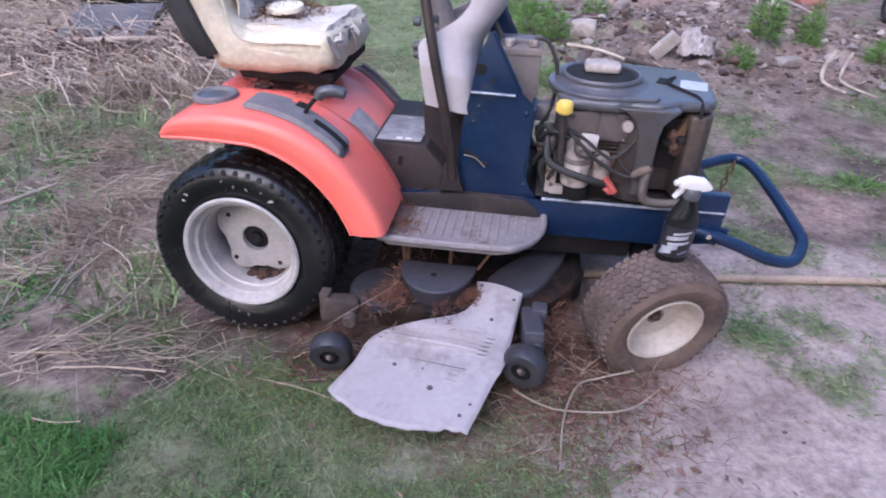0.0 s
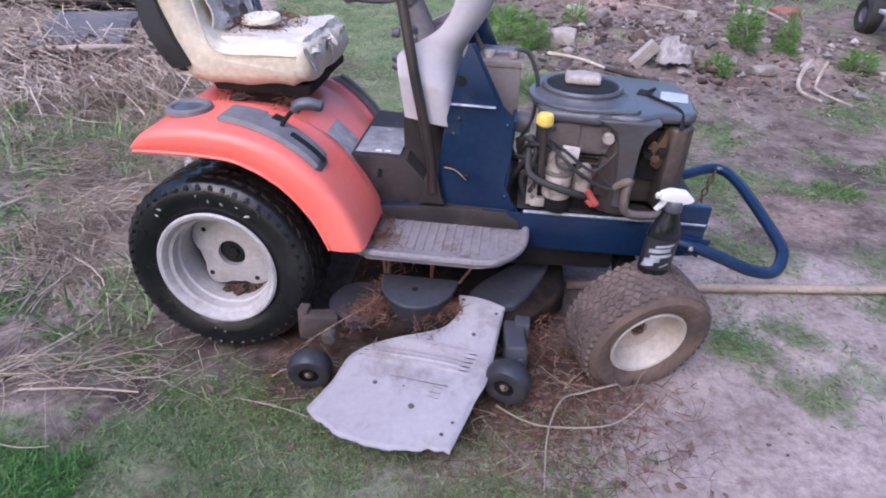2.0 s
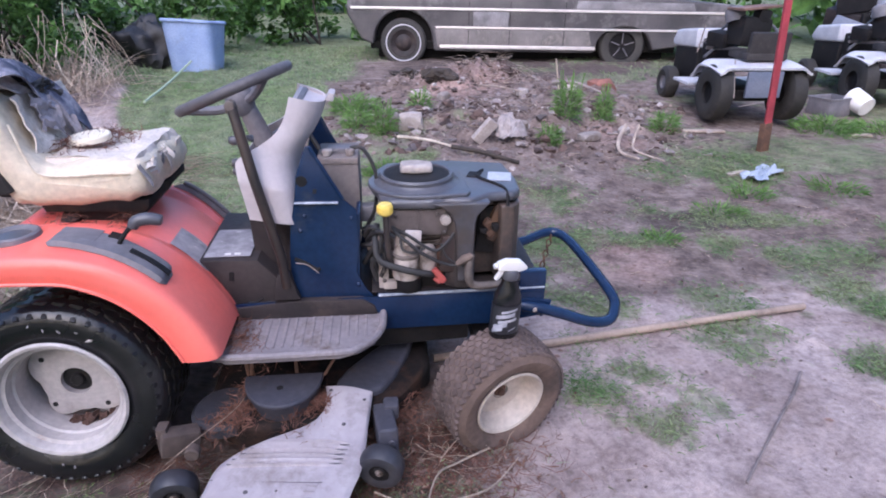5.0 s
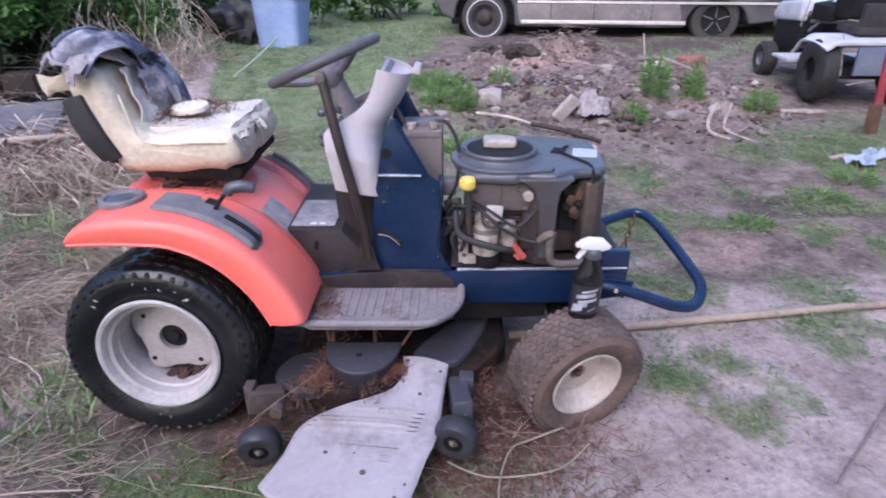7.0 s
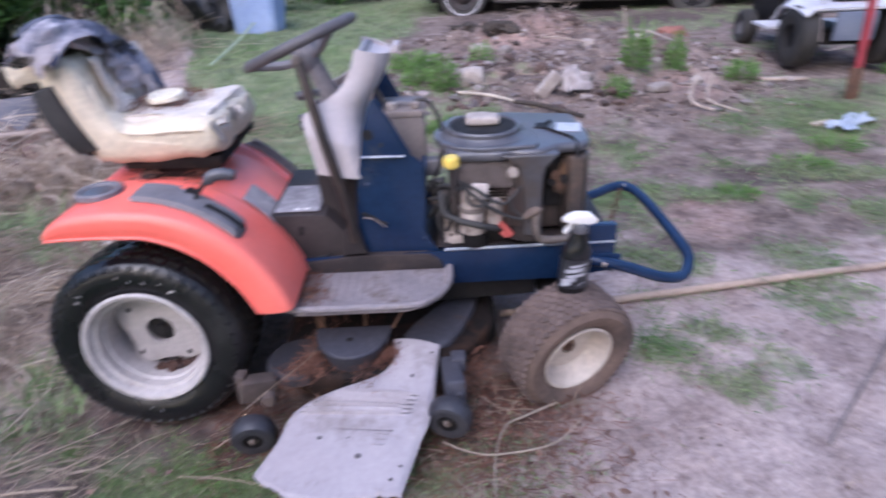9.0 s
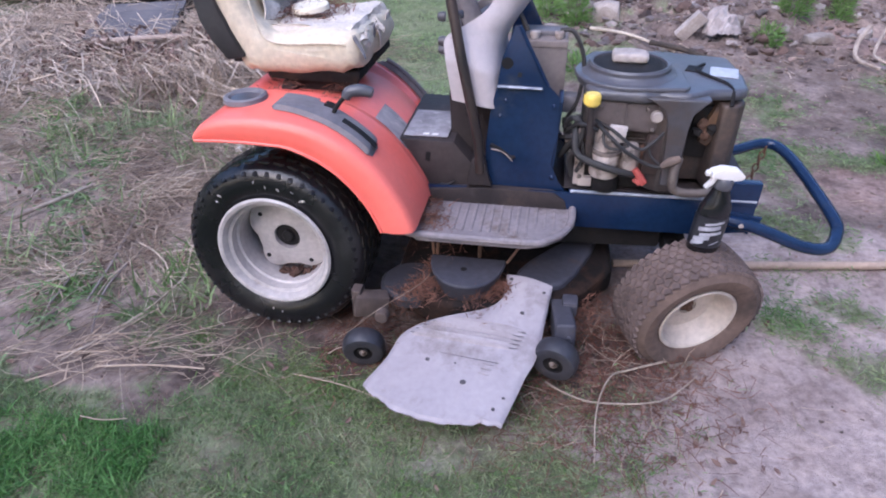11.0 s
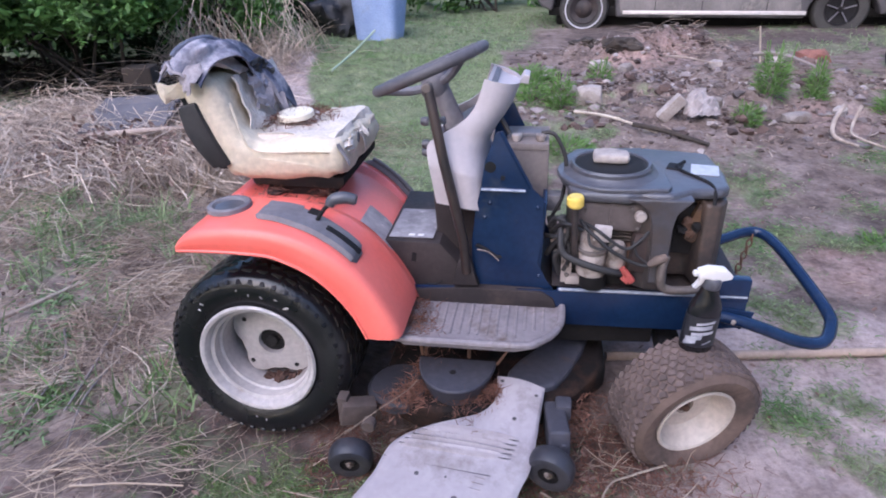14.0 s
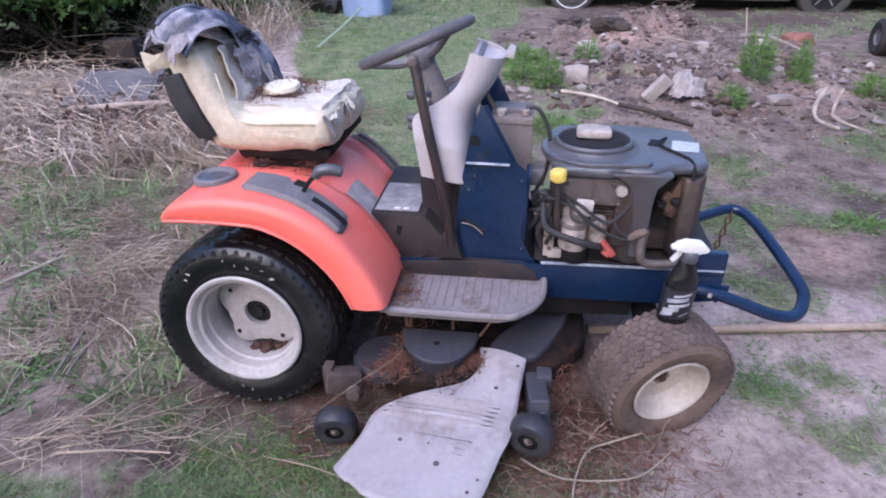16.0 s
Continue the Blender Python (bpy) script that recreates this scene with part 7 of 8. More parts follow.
def reeds(name, p, n_length, width, material, label, lift, heading, spread_a, rise):
    """Flat dry blades lying combed one way."""
    k = len(p)
    a = rng.normal(heading, spread_a, k)
    dd = np.c_[np.cos(a), np.sin(a), rng.normal(0, rise, k).clip(-2 * rise, 2 * rise)]
    dd /= np.linalg.norm(dd, axis=1, keepdims=True)
    ln_ = n_length * rng.uniform(0.4, 1.3, k)
    base = np.c_[p, height_at(p) + lift * rng.uniform(0.05, 1, k) ** 1.5 + np.maximum(0, -dd[:, 2] * ln_)]
    bend = rng.normal(size=(k, 3)).clip(-1, 1) * (0.16 * ln_)[:, None]
    bend[:, 2] = -np.abs(bend[:, 2])
    v, f = ribbons(rng, base, dd, ln_, width * rng.uniform(0.5, 1.4, k), bend, 4)
    stuff(name, v, f, material, label, "brush")


reeds("brush_pile", bank[:600], 0.32, 0.0055, TWIG, "grey-brown reeds at the bottom of the brush heap", 0.07, -0.8, 0.8, 0.10)
reeds("brush_pile", bank[600:4600], 0.34, 0.0062, REED, "heap of dead flattened reeds", 0.14, -0.75, 0.5, 0.14)
reeds("brush_pile", bank[4600:5600], 0.36, 0.007, REED, "bleached reeds on top of the brush heap", 0.17, -0.7, 0.35, 0.16)
more = scatter(rng, -2.4, -0.5, -0.3, 1.3, 2600, lambda x, y: hayness(x, y) * (1 - 0.7 * greenness(x, y)) * (1 - 0.8 * bump2(x, y, -1.35, 0.12, 0.32, 0.16)))
for cx, cy, hd, k in ((-0.64, -0.72, 0.95, 26), (-0.80, -0.60, 1.15, 24), (-0.55, -0.68, 0.45, 14), (-0.95, -0.42, 0.9, 24), (-0.70, -0.30, 2.2, 18)):
    reeds("straw_fan", np.array([[cx, cy]]) + rng.normal(size=(k, 2)) * 0.05, 0.36, 0.0036, STRAW if k % 4 else TWIG, "dry stalks fanning out over the grass", 0.03, hd, 0.6, 0.05)
reeds("flat_straw", more[:900], 0.16, 0.0040, STRAW, "flattened dry grass blades on soil", 0.03, -0.4, 1.0, 0.05)
reeds("flat_straw", more[900:1250], 0.20, 0.0042, STRAW_PALE, "pale flattened grass blades on soil", 0.035, -0.3, 0.8, 0.05)
tuft = np.repeat(np.array([[-1.42, 1.42], [-1.28, 1.55], [-1.55, 1.30], [-1.15, 1.35]]), 150, 0) + rng.normal(size=(600, 2)) * 0.06
straws("dead_tuft", rng, tuft, 0.26, 0.0030, STRAW, "dense grey-pink tuft of standing dead grass", "straw", 0.01, 1.4, curl=0.3)
green_hay = scatter(rng, -2.5, -0.3, -0.5, 1.6, 9000, lambda x, y: greenness(x, y))
k = len(green_hay)
d = rng.normal(size=(k, 3)) * 0.6
d[:, 2] = 1
d /= np.linalg.norm(d, axis=1, keepdims=True)
ln = 0.10 * rng.uniform(0.4, 1.3, k)
bn = rng.normal(size=(k, 3)).clip(-1.2, 1.2) * (0.5 * ln)[:, None]
v, f = ribbons(rng, np.c_[green_hay, height_at(green_hay)], d, ln, 0.010 * rng.uniform(0.5, 1.3, k), bn)
stuff("weed_tufts", v, f, leaf_mat("grey_green_weed", (0.17, 0.275, 0.095), (0.33, 0.38, 0.215), rough=0.7), "grey-green weeds growing through dead straw", "weeds")



def rosettes(name, rng, centres, per, r, size, material, label):
    """Low leafy tufts: leaves gathered round centres."""
    c = centres[rng.integers(0, len(centres), per * len(centres))]
    q = c + rng.normal(size=c.shape) * r
    k = len(q)
    base = np.c_[q, height_at(q) + rng.uniform(0.003, 0.028, k)]
    a = rng.uniform(0, 2 * math.pi, k)
    dd = np.c_[np.cos(a), np.sin(a), rng.uniform(0.1, 0.9, k)]
    dd /= np.linalg.norm(dd, axis=1, keepdims=True)
    ln_ = size * rng.uniform(0.6, 1.5, k)
    v, f = ribbons(rng, base, dd, ln_, 0.15 * ln_, np.c_[0 * ln_, 0 * ln_, -0.5 * ln_], 3)
    stuff(name, v, f, material, label, "weeds")


spots = scatter(rng, 1.1, 3.9, -0.8, 2.6, 4200, lambda x, y: step01(greenness(x, y), 0.3, 0.55))
rosettes("low_weeds", rng, spots[:300], 34, 0.04, 0.030, GRASS, "bright low leafy weeds on bare earth")
rosettes("low_weeds", rng, spots[300:560], 30, 0.05, 0.024, GRASS, "small green ground plants on bare earth")
spots = scatter(rng, 0.7, 1.3, -1.0, -0.5, 200, lambda x, y: bump2(x, y, 0.95, -0.82, 0.25, 0.15))
rosettes("low_weeds", rng, spots[:60], 24, 0.03, 0.019, GRASS, "grass tufts growing through dead leaves")
spots = scatter(rng, -1.0, 1.2, -1.3, -0.5, 900, lambda x, y: greenness(x, y) * step01(fbm(x, y, 3.0, 2, 3.0), 0.0, 0.3))
rosettes("low_weeds", rng, spots[:220], 14, 0.035, 0.016, WEED, "brighter grass patches in the front lawn")
grass_field("grass", rng, (-0.9, -0.15, -1.35, -0.92), 16000, 0.050, 0.0040, leaf_mat("lush_grass", (0.085, 0.225, 0.055), (0.17, 0.30, 0.10), rough=0.65), "taller green tuft of lawn grass at the edge", 0.9)
grass_field("grass", rng, (-0.28, 0.30, -0.74, -0.46), 15000, 0.022, 0.0032, leaf_mat("mossy_grass", (0.125, 0.195, 0.055), (0.215, 0.26, 0.105), rough=0.7), "mossy green patch of grass beside the mower deck", 0.9)
mat_weed = np.repeat(np.array([[1.57, -0.24], [1.64, -0.18], [1.68, -0.28], [1.73, -0.37], [1.80, -0.08], [1.78, 0.11], [1.86, -0.16], [1.62, 0.05]]), 5, 0)
mat_weed = mat_weed + rng.normal(size=mat_weed.shape) * 0.04
rosettes("low_weeds", rng, mat_weed, 40, 0.03, 0.020, GRASS, "grey-green mat of small weeds on sandy earth")
grass_field("grass", rng, (-1.6, 0.45, -0.75, 0.1), 32000, 0.026, 0.0034, GRASS, "thin green grass growing through the straw", 0.8)
broad = np.repeat(np.array([[-1.72, 0.80], [-1.55, 0.72], [-1.50, 0.95], [-1.85, 0.98], [-1.35, 0.85], [-1.28, 0.50], [-1.15, 0.12], [-1.05, -0.12], [-0.80, -0.42], [-2.1, 1.05]]), 5, 0)
broad = broad + rng.normal(size=broad.shape) * 0.08
rosettes("low_weeds", rng, broad, 60, 0.06, 0.042, leaf_mat("soft_green_weed", (0.15, 0.26, 0.10), (0.24, 0.33, 0.165), rough=0.7), "leafy green weeds standing in dead straw")
# needles and leaves under and before the deck
lit = scatter(rng, 0.15, 1.45, -0.95, 0.0, 14000, lambda x, y: min(1, 1.0 * bump2(x, y, 1.0, -0.52, 0.26, 0.24) + 1.0 * bump2(x, y, 0.2, -0.53, 0.34, 0.12) + 0.5 * bump2(x, y, 0.9, -0.75, 0.25, 0.12)))
straws("dead_needles", rng, lit[:2500], 0.055, 0.0026, NEEDLES, "red-brown dead needles and twigs beside the mower deck", "needles", 0.025, 0.2, seg=3)
straws("pale_twigs", rng, lit[2500:2660], 0.15, 0.0024, STRAW, "thin pale twigs among the needles", "twigs", 0.03, 0.1, curl=0.4)


def leaves(name, rng, base, size, material, label, category, tilt=0.35):
    k = len(base)
    nrm = rng.normal(size=(k, 3)) * tilt
    nrm[:, 2] += 1
    nrm /= np.linalg.norm(nrm, axis=1, keepdims=True)
    a = np.cross(nrm, rng.normal(size=(k, 3)))
    a /= np.linalg.norm(a, axis=1, keepdims=True) + 1e-9
    b = np.cross(nrm, a)
    s = (size * rng.uniform(0.5, 1.4, k))[:, None]
    pts = [base - a * s, base - a * s * 0.3 + b * s * 0.42 + nrm * s * 0.12, base + a * s * 0.45 + b * s * 0.3 + nrm * s * 0.1, base + a * s, base + a * s * 0.45 - b * s * 0.3 + nrm * s * 0.1, base - a * s * 0.3 - b * s * 0.42 + nrm * s * 0.12]
    v = np.stack(pts, 1).reshape(-1, 3)
    o = (np.arange(k) * 6)[:, None]
    f = np.concatenate([o + np.array([0, 1, 2, 3]), o + np.array([0, 3, 4, 5])], 0)
    if not category:
        return v, f
    return stuff(name, v, f, material, label, category)


leaves("leaf_heap", rng, np.c_[litter_at, height_at(litter_at) + rng.uniform(0.01, 0.12, len(litter_at))], 0.030, DEAD_LEAF, "reddish brown dead leaves heaped before the board", "leaves", 0.9)
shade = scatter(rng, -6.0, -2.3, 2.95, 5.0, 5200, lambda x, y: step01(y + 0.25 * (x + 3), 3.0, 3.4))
# near-black leaves put the hedge's shadow on the ground as colour
leaves("hedge_shade_litter", rng, np.c_[shade, height_at(shade) + rng.uniform(0.004, 0.05, len(shade))], 0.055, leaf_mat("litter_hedge_shade", (0.028, 0.022, 0.017), (0.045, 0.035, 0.025), rough=0.8, through=0.0), "leaf litter under the hedge, coloured as its shade", "leaves", 0.4)
hay_bits = scatter(rng, -2.2, 0.3, -0.8, 1.8, 1100, hayness)
leaves("straw_chaff", rng, np.c_[hay_bits, height_at(hay_bits) + rng.uniform(0.005, 0.05, len(hay_bits))], 0.014, DEAD_LEAF, "brown chaff and dead leaves in the straw", "chaff", 0.7)
bits = scatter(rng, 0.9, 4.0, -0.9, 2.6, 1500, lambda x, y: 0.35 + 0.65 * soilness(x, y))
straws("soil_litter", rng, bits[:700], 0.05, 0.0035, STRAW, "bits of dry stem scattered on bare soil", "litter", 0.008, 0.05, seg=2)
bits_at = np.c_[bits[700:], height_at(bits[700:]) + 0.006]
leaves("soil_leaves", rng, bits_at, 0.012, DEAD_LEAF, "small dead leaves scattered on bare soil", "leaves", 0.4)
lv = scatter(rng, 0.5, 1.45, -0.95, -0.05, 3600, lambda x, y: 0.75 * bump2(x, y, 1.0, -0.55, 0.20, 0.20))
leaves("dead_leaves", rng, np.c_[lv, height_at(lv) + 0.012], 0.014, DEAD_LEAF, "curled brown dead leaves on the ground", "leaves", 0.9)
few = scatter(rng, -0.6, 1.4, -1.1, -0.4, 60, lambda x, y: 0.6)
leaves("dead_leaves", rng, np.c_[few, height_at(few) + 0.02], 0.016, DEAD_LEAF, "single dead leaves in the grass", "leaves", 0.4)


def needle_heap(cx, cy, cz, r, n, seed):
    g = np.random.default_rng(seed)
    p = g.normal(size=(n, 2)) * r
    base = np.c_[cx + p[:, 0], cy + p[:, 1], cz + 0.018 * np.exp(-(p**2).sum(1) / r**2) + g.uniform(0, 0.008, n)]
    dd = g.normal(size=(n, 3))
    dd[:, 2] *= 0.45
    dd /= np.linalg.norm(dd, axis=1, keepdims=True)
    return ribbons(g, base, dd, 0.030 * g.uniform(0.5, 1.3, n), 0.0024 * g.uniform(0.6, 1.4, n), g.normal(size=(n, 3)) * 0.008)


for x, y, z, r, q, sd in ((0.452, -0.43, 0.185, 0.028, 520, 1), (0.68, -0.40, 0.185, 0.026, 420, 2), (0.42, -0.47, 0.180, 0.032, 260, 3), (0.47, -0.33, 0.20, 0.02, 200, 7), (0.93, -0.33, 0.12, 0.05, 300, 8), (0.90, -0.40, 0.10, 0.05, 400, 4), (0.62, -0.46, 0.178, 0.04, 140, 5), (0.50, -0.235, 0.255, 0.06, 160, 6)):
    v, f = needle_heap(x, y, z, r, q, sd)
    stuff("needle_litter", v, f, NEEDLES, "red-brown needles piled on the mower deck", "needles")
for x, y, z, r, q, sd in ((0.05, 0.02, 0.884, 0.055, 520, 11), (-0.01, -0.07, 0.886, 0.035, 160, 12), (0.16, -0.215, 0.705, 0.025, 60, 16), (0.02, -0.215, 0.712, 0.03, 70, 17), (0.46, -0.36, 0.377, 0.03, 200, 14), (0.44, -0.27, 0.377, 0.03, 160, 15)):
    v, f = needle_heap(x, y, z, r, q, sd)
    stuff("debris", v, f, NEEDLES, "dead needles lying on the tractor", "needles")


def weed(at, h, n, spread_r, leaf, label, seed, material=None):
    g = np.random.default_rng(seed)
    t = thing("weed_clump", (at[0], at[1], gz(*at) - 0.01), label, "weed", group="weeds on the heap")
    a = g.uniform(0, 2 * math.pi, n)
    r = spread_r * np.sqrt(g.uniform(0, 1, n))
    zz = h * g.uniform(0.0, 0.85, n)
    base = np.c_[0.7 * r * np.cos(a), 0.7 * r * np.sin(a), zz * (1 - 0.4 * r / spread_r)]
    dd = np.c_[np.cos(a), np.sin(a), g.uniform(0.2, 1.6, n)] + 0.3 * g.normal(size=(n, 3))
    dd /= np.linalg.norm(dd, axis=1, keepdims=True)
    ln = leaf * 3.2 * g.uniform(0.5, 1.3, n)
    v, f = ribbons(g, base, dd, ln, leaf * 0.27 * g.uniform(0.6, 1.3, n), np.c_[0 * ln, 0 * ln, -0.4 * ln], 3)
    tagged(mesh_part("leaf_mass", v, f.tolist(), material or WEED, t), kind="stuff")
    for k in range(5):
        q = g.uniform(-1, 1, 2) * spread_r * 0.7
        part("stem", tube([(q[0] * 0.3, q[1] * 0.3, 0), (q[0] * 0.8, q[1] * 0.8, h * 0.5), (q[0], q[1], h * 0.9)], 0.004, 5), WEED, t)
    return t


for n_, (x, y, h, r, cnt, lf) in enumerate(((0.92, 3.05, 0.34, 0.13, 420, 0.028), (0.70, 3.25, 0.26, 0.16, 360, 0.028), (1.27, 3.75, 0.24, 0.12, 300, 0.026), (2.48, 3.18, 0.44, 0.14, 600, 0.030), (2.22, 2.72, 0.20, 0.11, 300, 0.026), (2.82, 3.22, 0.36, 0.09, 330, 0.028), (3.35, 3.15, 0.20, 0.17, 320, 0.030), (0.66, 4.0, 0.20, 0.30, 620, 0.032), (0.95, 2.2, 0.10, 0.26, 420, 0.026), (3.3, 1.7, 0.10, 0.2, 200, 0.026), (2.95, 1.45, 0.07, 0.2, 160, 0.024), (2.42, 1.08, 0.05, 0.14, 130, 0.022), (4.9, 3.2, 0.16, 0.4, 600, 0.035), (5.45, 3.1, 0.12, 0.4, 450, 0.032), (3.95, 1.75, 0.07, 0.25, 220, 0.026))):
    weed((x, y), h, cnt, r, lf, "bright green leafy weed clump growing in rubble" if h > 0.15 else "low bright green weeds on bare soil", 50 + n_)


# clods and rubble on the heap
g = np.random.default_rng(8)
ico = bmesh.new()
bmesh.ops.create_icosphere(ico, subdivisions=1, radius=0.5)
unit = np.array([v.co[:] for v in ico.verts])
tri = np.array([[v.index for v in fc_.verts] for fc_ in ico.faces])
ico.free()


def clod_field(name, pts, sizes, material, label, category, flat=0.6):
    vs, fs = [], []
    for i, ((x, y), s) in enumerate(zip(pts, sizes)):
        jig = 1 + 0.45 * g.normal(size=(len(unit), 1)).clip(-1, 1)
        u = unit * jig * s * np.array([1, 0.8, flat])
        c = math.cos(i * 1.7)
        sn = math.sin(i * 1.7)
        u = np.c_[u[:, 0] * c - u[:, 1] * sn, u[:, 0] * sn + u[:, 1] * c, u[:, 2]]
        vs.append(u + (x, y, gz(x, y) + s * 0.1))
        fs.append(tri + len(unit) * i)
    return stuff(name, np.concatenate(vs), np.concatenate(fs), material, label, category)


SOIL_CLOD = mat("dark_soil_clods", (0.115, 0.08, 0.068), (0.22, 0.163, 0.142), rough=0.95, big=6, bump=0.5, random_tint=0.55)
DARK_CLOD = mat("damp_dark_clods", (0.055, 0.035, 0.03), (0.11, 0.07, 0.058), rough=0.95, big=6, bump=0.5, random_tint=0.4)
heap = lambda x, y: min(1, mound(x, y) * 5)
p = scatter(g, 0.4, 3.9, 2.2, 5.9, 7000, heap)
clod_field("soil_clods", p[:2600], 0.020 * g.uniform(0.4, 2.2, len(p[:2600])) ** 1.3, SOIL_CLOD, "loose brown clods of earth on the heap", "clods")
p = scatter(g, 0.4, 3.9, 2.2, 5.9, 3000, lambda x, y: heap(x, y) * step01(fbm(x, y, 2.3, 2, 7.0), 0.0, 0.4))
clod_field("dark_clods", p[:520], 0.050 * g.uniform(0.4, 2.3, len(p[:520])), DARK_CLOD, "dark damp lumps of soil and rotten wood", "clods")
p = scatter(g, 0.4, 3.9, 2.2, 5.9, 900, heap)
clod_field("pale_rubble", p[:170], 0.036 * g.uniform(0.4, 2.3, len(p[:170])), mat("rubble", (0.40, 0.345, 0.325), (0.28, 0.24, 0.226), rough=0.95, big=6, bump=0.4, random_tint=0.35), "pale stone and wood rubble on the heap", "rubble")
p = scatter(g, 0.7, 3.7, 2.3, 4.6, 700, heap)
clod_field("grey_clods", p[:150], 0.05 * g.uniform(0.4, 2.2, len(p[:150])), mat("ashen_clods", (0.24, 0.20, 0.195), (0.15, 0.122, 0.12), rough=0.95, big=6, bump=0.5, random_tint=0.45), "ash-grey lumps of dry earth on the heap", "clods")
p = scatter(g, 0.95, 3.2, -0.9, 2.4, 1400, lambda x, y: 0.6 * (1 - greenness(x, y)))
clod_field("small_clods", p[:260], 0.008 * g.uniform(0.4, 2.0, len(p[:600])), SOIL_CLOD, "small clods and pebbles on bare sandy earth", "clods", 0.5)
p = scatter(g, -0.45, 0.45, -0.60, -0.22, 2600, lambda x, y: bump2(x, y, 0.0, -0.42, 0.42, 0.12))
straws("brown_thatch", rng, p[:900], 0.05, 0.0022, DEAD_LEAF, "brown dead stems on dark soil beside the tyre", "thatch", 0.012, 0.15, curl=0.5)
p = scatter(g, 0.5, 3.8, 2.3, 5.7, 1600, heap)
straws("heap_twigs", rng, p[:220], 0.22, 0.007, WOOD_GREY, "grey twigs and bark mixed into the heap", "twigs", 0.05, 0.2, curl=0.5)
p = scatter(g, 1.5, 3.0, 4.6, 5.9, 600, lambda x, y: bump2(x, y, 2.2, 5.2, 0.5, 0.45))
straws("root_tangle", rng, p[:90], 0.24, 0.007, WOOD_PALE, "tangle of pinkish roots on top of the heap", "roots", 0.10, 0.35, curl=0.7)
p = scatter(g, 1.0, 3.6, 2.2, 4.2, 500, lambda x, y: 0.7)
straws("bark_chips", rng, p[:140], 0.10, 0.014, WOOD_PALE, "pale wood chips scattered on soil", "chips", 0.015, 0.1, seg=2)


# ---- hedge and trees ----
def bush(at, size, n, leaf, material, label, seed, name="bush", category="bush", stems=9, low=0.12):
    g = np.random.default_rng(seed)
    t = thing(name, (at[0], at[1], gz(*at) - 0.03), label, category)
    # leaves gather on clumps, so that the outline is uneven with gaps
    clumps = g.uniform(-1, 1, (max(8, n // 130), 3))
    clumps[:, 2] = g.uniform(low, 1, len(clumps))
    rad = np.sqrt(clumps[:, 0] ** 2 + clumps[:, 1] ** 2)
    clumps[:, :2] /= np.maximum(1, rad)[:, None]
    clumps[:, :2] *= np.sqrt(1.02 - 0.55 * clumps[:, 2:3] ** 2)
    which = g.integers(0, len(clumps), n)
    off = g.normal(size=(n, 3)) * np.array([0.10, 0.10, 0.06])
    base = (clumps[which] + off) * np.array(size)
    base[:, 2] = np.maximum(base[:, 2], 0.03)
    v, f = leaves("", g, base, leaf, None, "", "", tilt=0.8)
    mesh_part("crown", v, f.tolist(), material, t)
    for k in range(stems):
        c = clumps[g.integers(0, len(clumps))] * np.array(size)
        s0 = g.uniform(-0.25, 0.25, 2) * size[0]
        pts = smooth_path([(s0[0], s0[1], 0), (0.5 * (s0[0] + c[0]), 0.5 * (s0[1] + c[1]), 0.5 * c[2] + 0.05), tuple(c)], 4)
        part("limb", tube(pts, 0.02, 6, taper=[0.024 * (1 - 0.8 * i / (len(pts) - 1)) for i in range(len(pts))]), BARK, t)
    return t


bush((-3.75, 4.05), (0.85, 0.75, 1.5), 9500, 0.044, BUSH_LEAF, "dense green leafy bush at the edge of the yard", 1, low=0.42, stems=5)
bush((-4.75, 3.45), (0.9, 0.85, 1.6), 8500, 0.044, BUSH_LEAF, "dense green leafy bush with dark gaps", 2, low=0.45, stems=5)
# set inside the hedge so that its gaps look shaded
bush((-4.5, 4.6), (1.3, 0.5, 1.5), 6000, 0.05, DARK_LEAF, "undergrowth inside the hedge, shade put into its leaf colour", 12)
bush((-3.1, 5.3), (0.8, 0.7, 1.6), 5500, 0.042, BUSH_LEAF, "green bush with dry stalks before it", 3, low=0.25)
bush((-5.2, 5.6), (1.3, 0.9, 2.2), 4200, 0.06, DARK_LEAF, "bush behind the hedge, shade put into its leaf colour", 4)
bush((-3.9, 6.6), (1.3, 0.9, 2.3), 4200, 0.06, DARK_LEAF, "bush at the back of the yard, shade put into its leaf colour", 5)
bush((-2.2, 8.6), (1.2, 0.8, 1.7), 4200, 0.06, BUSH_LEAF, "green bush behind the blue tub", 6)
bush((-0.4, 10.2), (1.4, 0.9, 1.8), 4200, 0.07, BUSH_LEAF, "green bush beyond the lawn", 7)
bush((-6.5, 3.0), (1.3, 1.2, 2.0), 4200, 0.06, DARK_LEAF, "leafy bush at the side of the yard, shade put into its leaf colour", 8)
dry = scatter(rng, -3.3, -1.9, 4.2, 5.6, 900, lambda x, y: 0.9)
straws("dry_reeds", rng, dry[:620], 0.75, 0.009, REED, "tall dry standing reeds by the bush", "reeds", 0.01, 1.6, curl=0.18)
shade_st = scatter(rng, -5.0, -2.2, 3.0, 4.2, 900, lambda x, y: 0.8)
straws("brush_pile", rng, shade_st[:160], 0.45, 0.007, STRAW, "dead reeds under the bush", "brush", 0.10, 0.3)


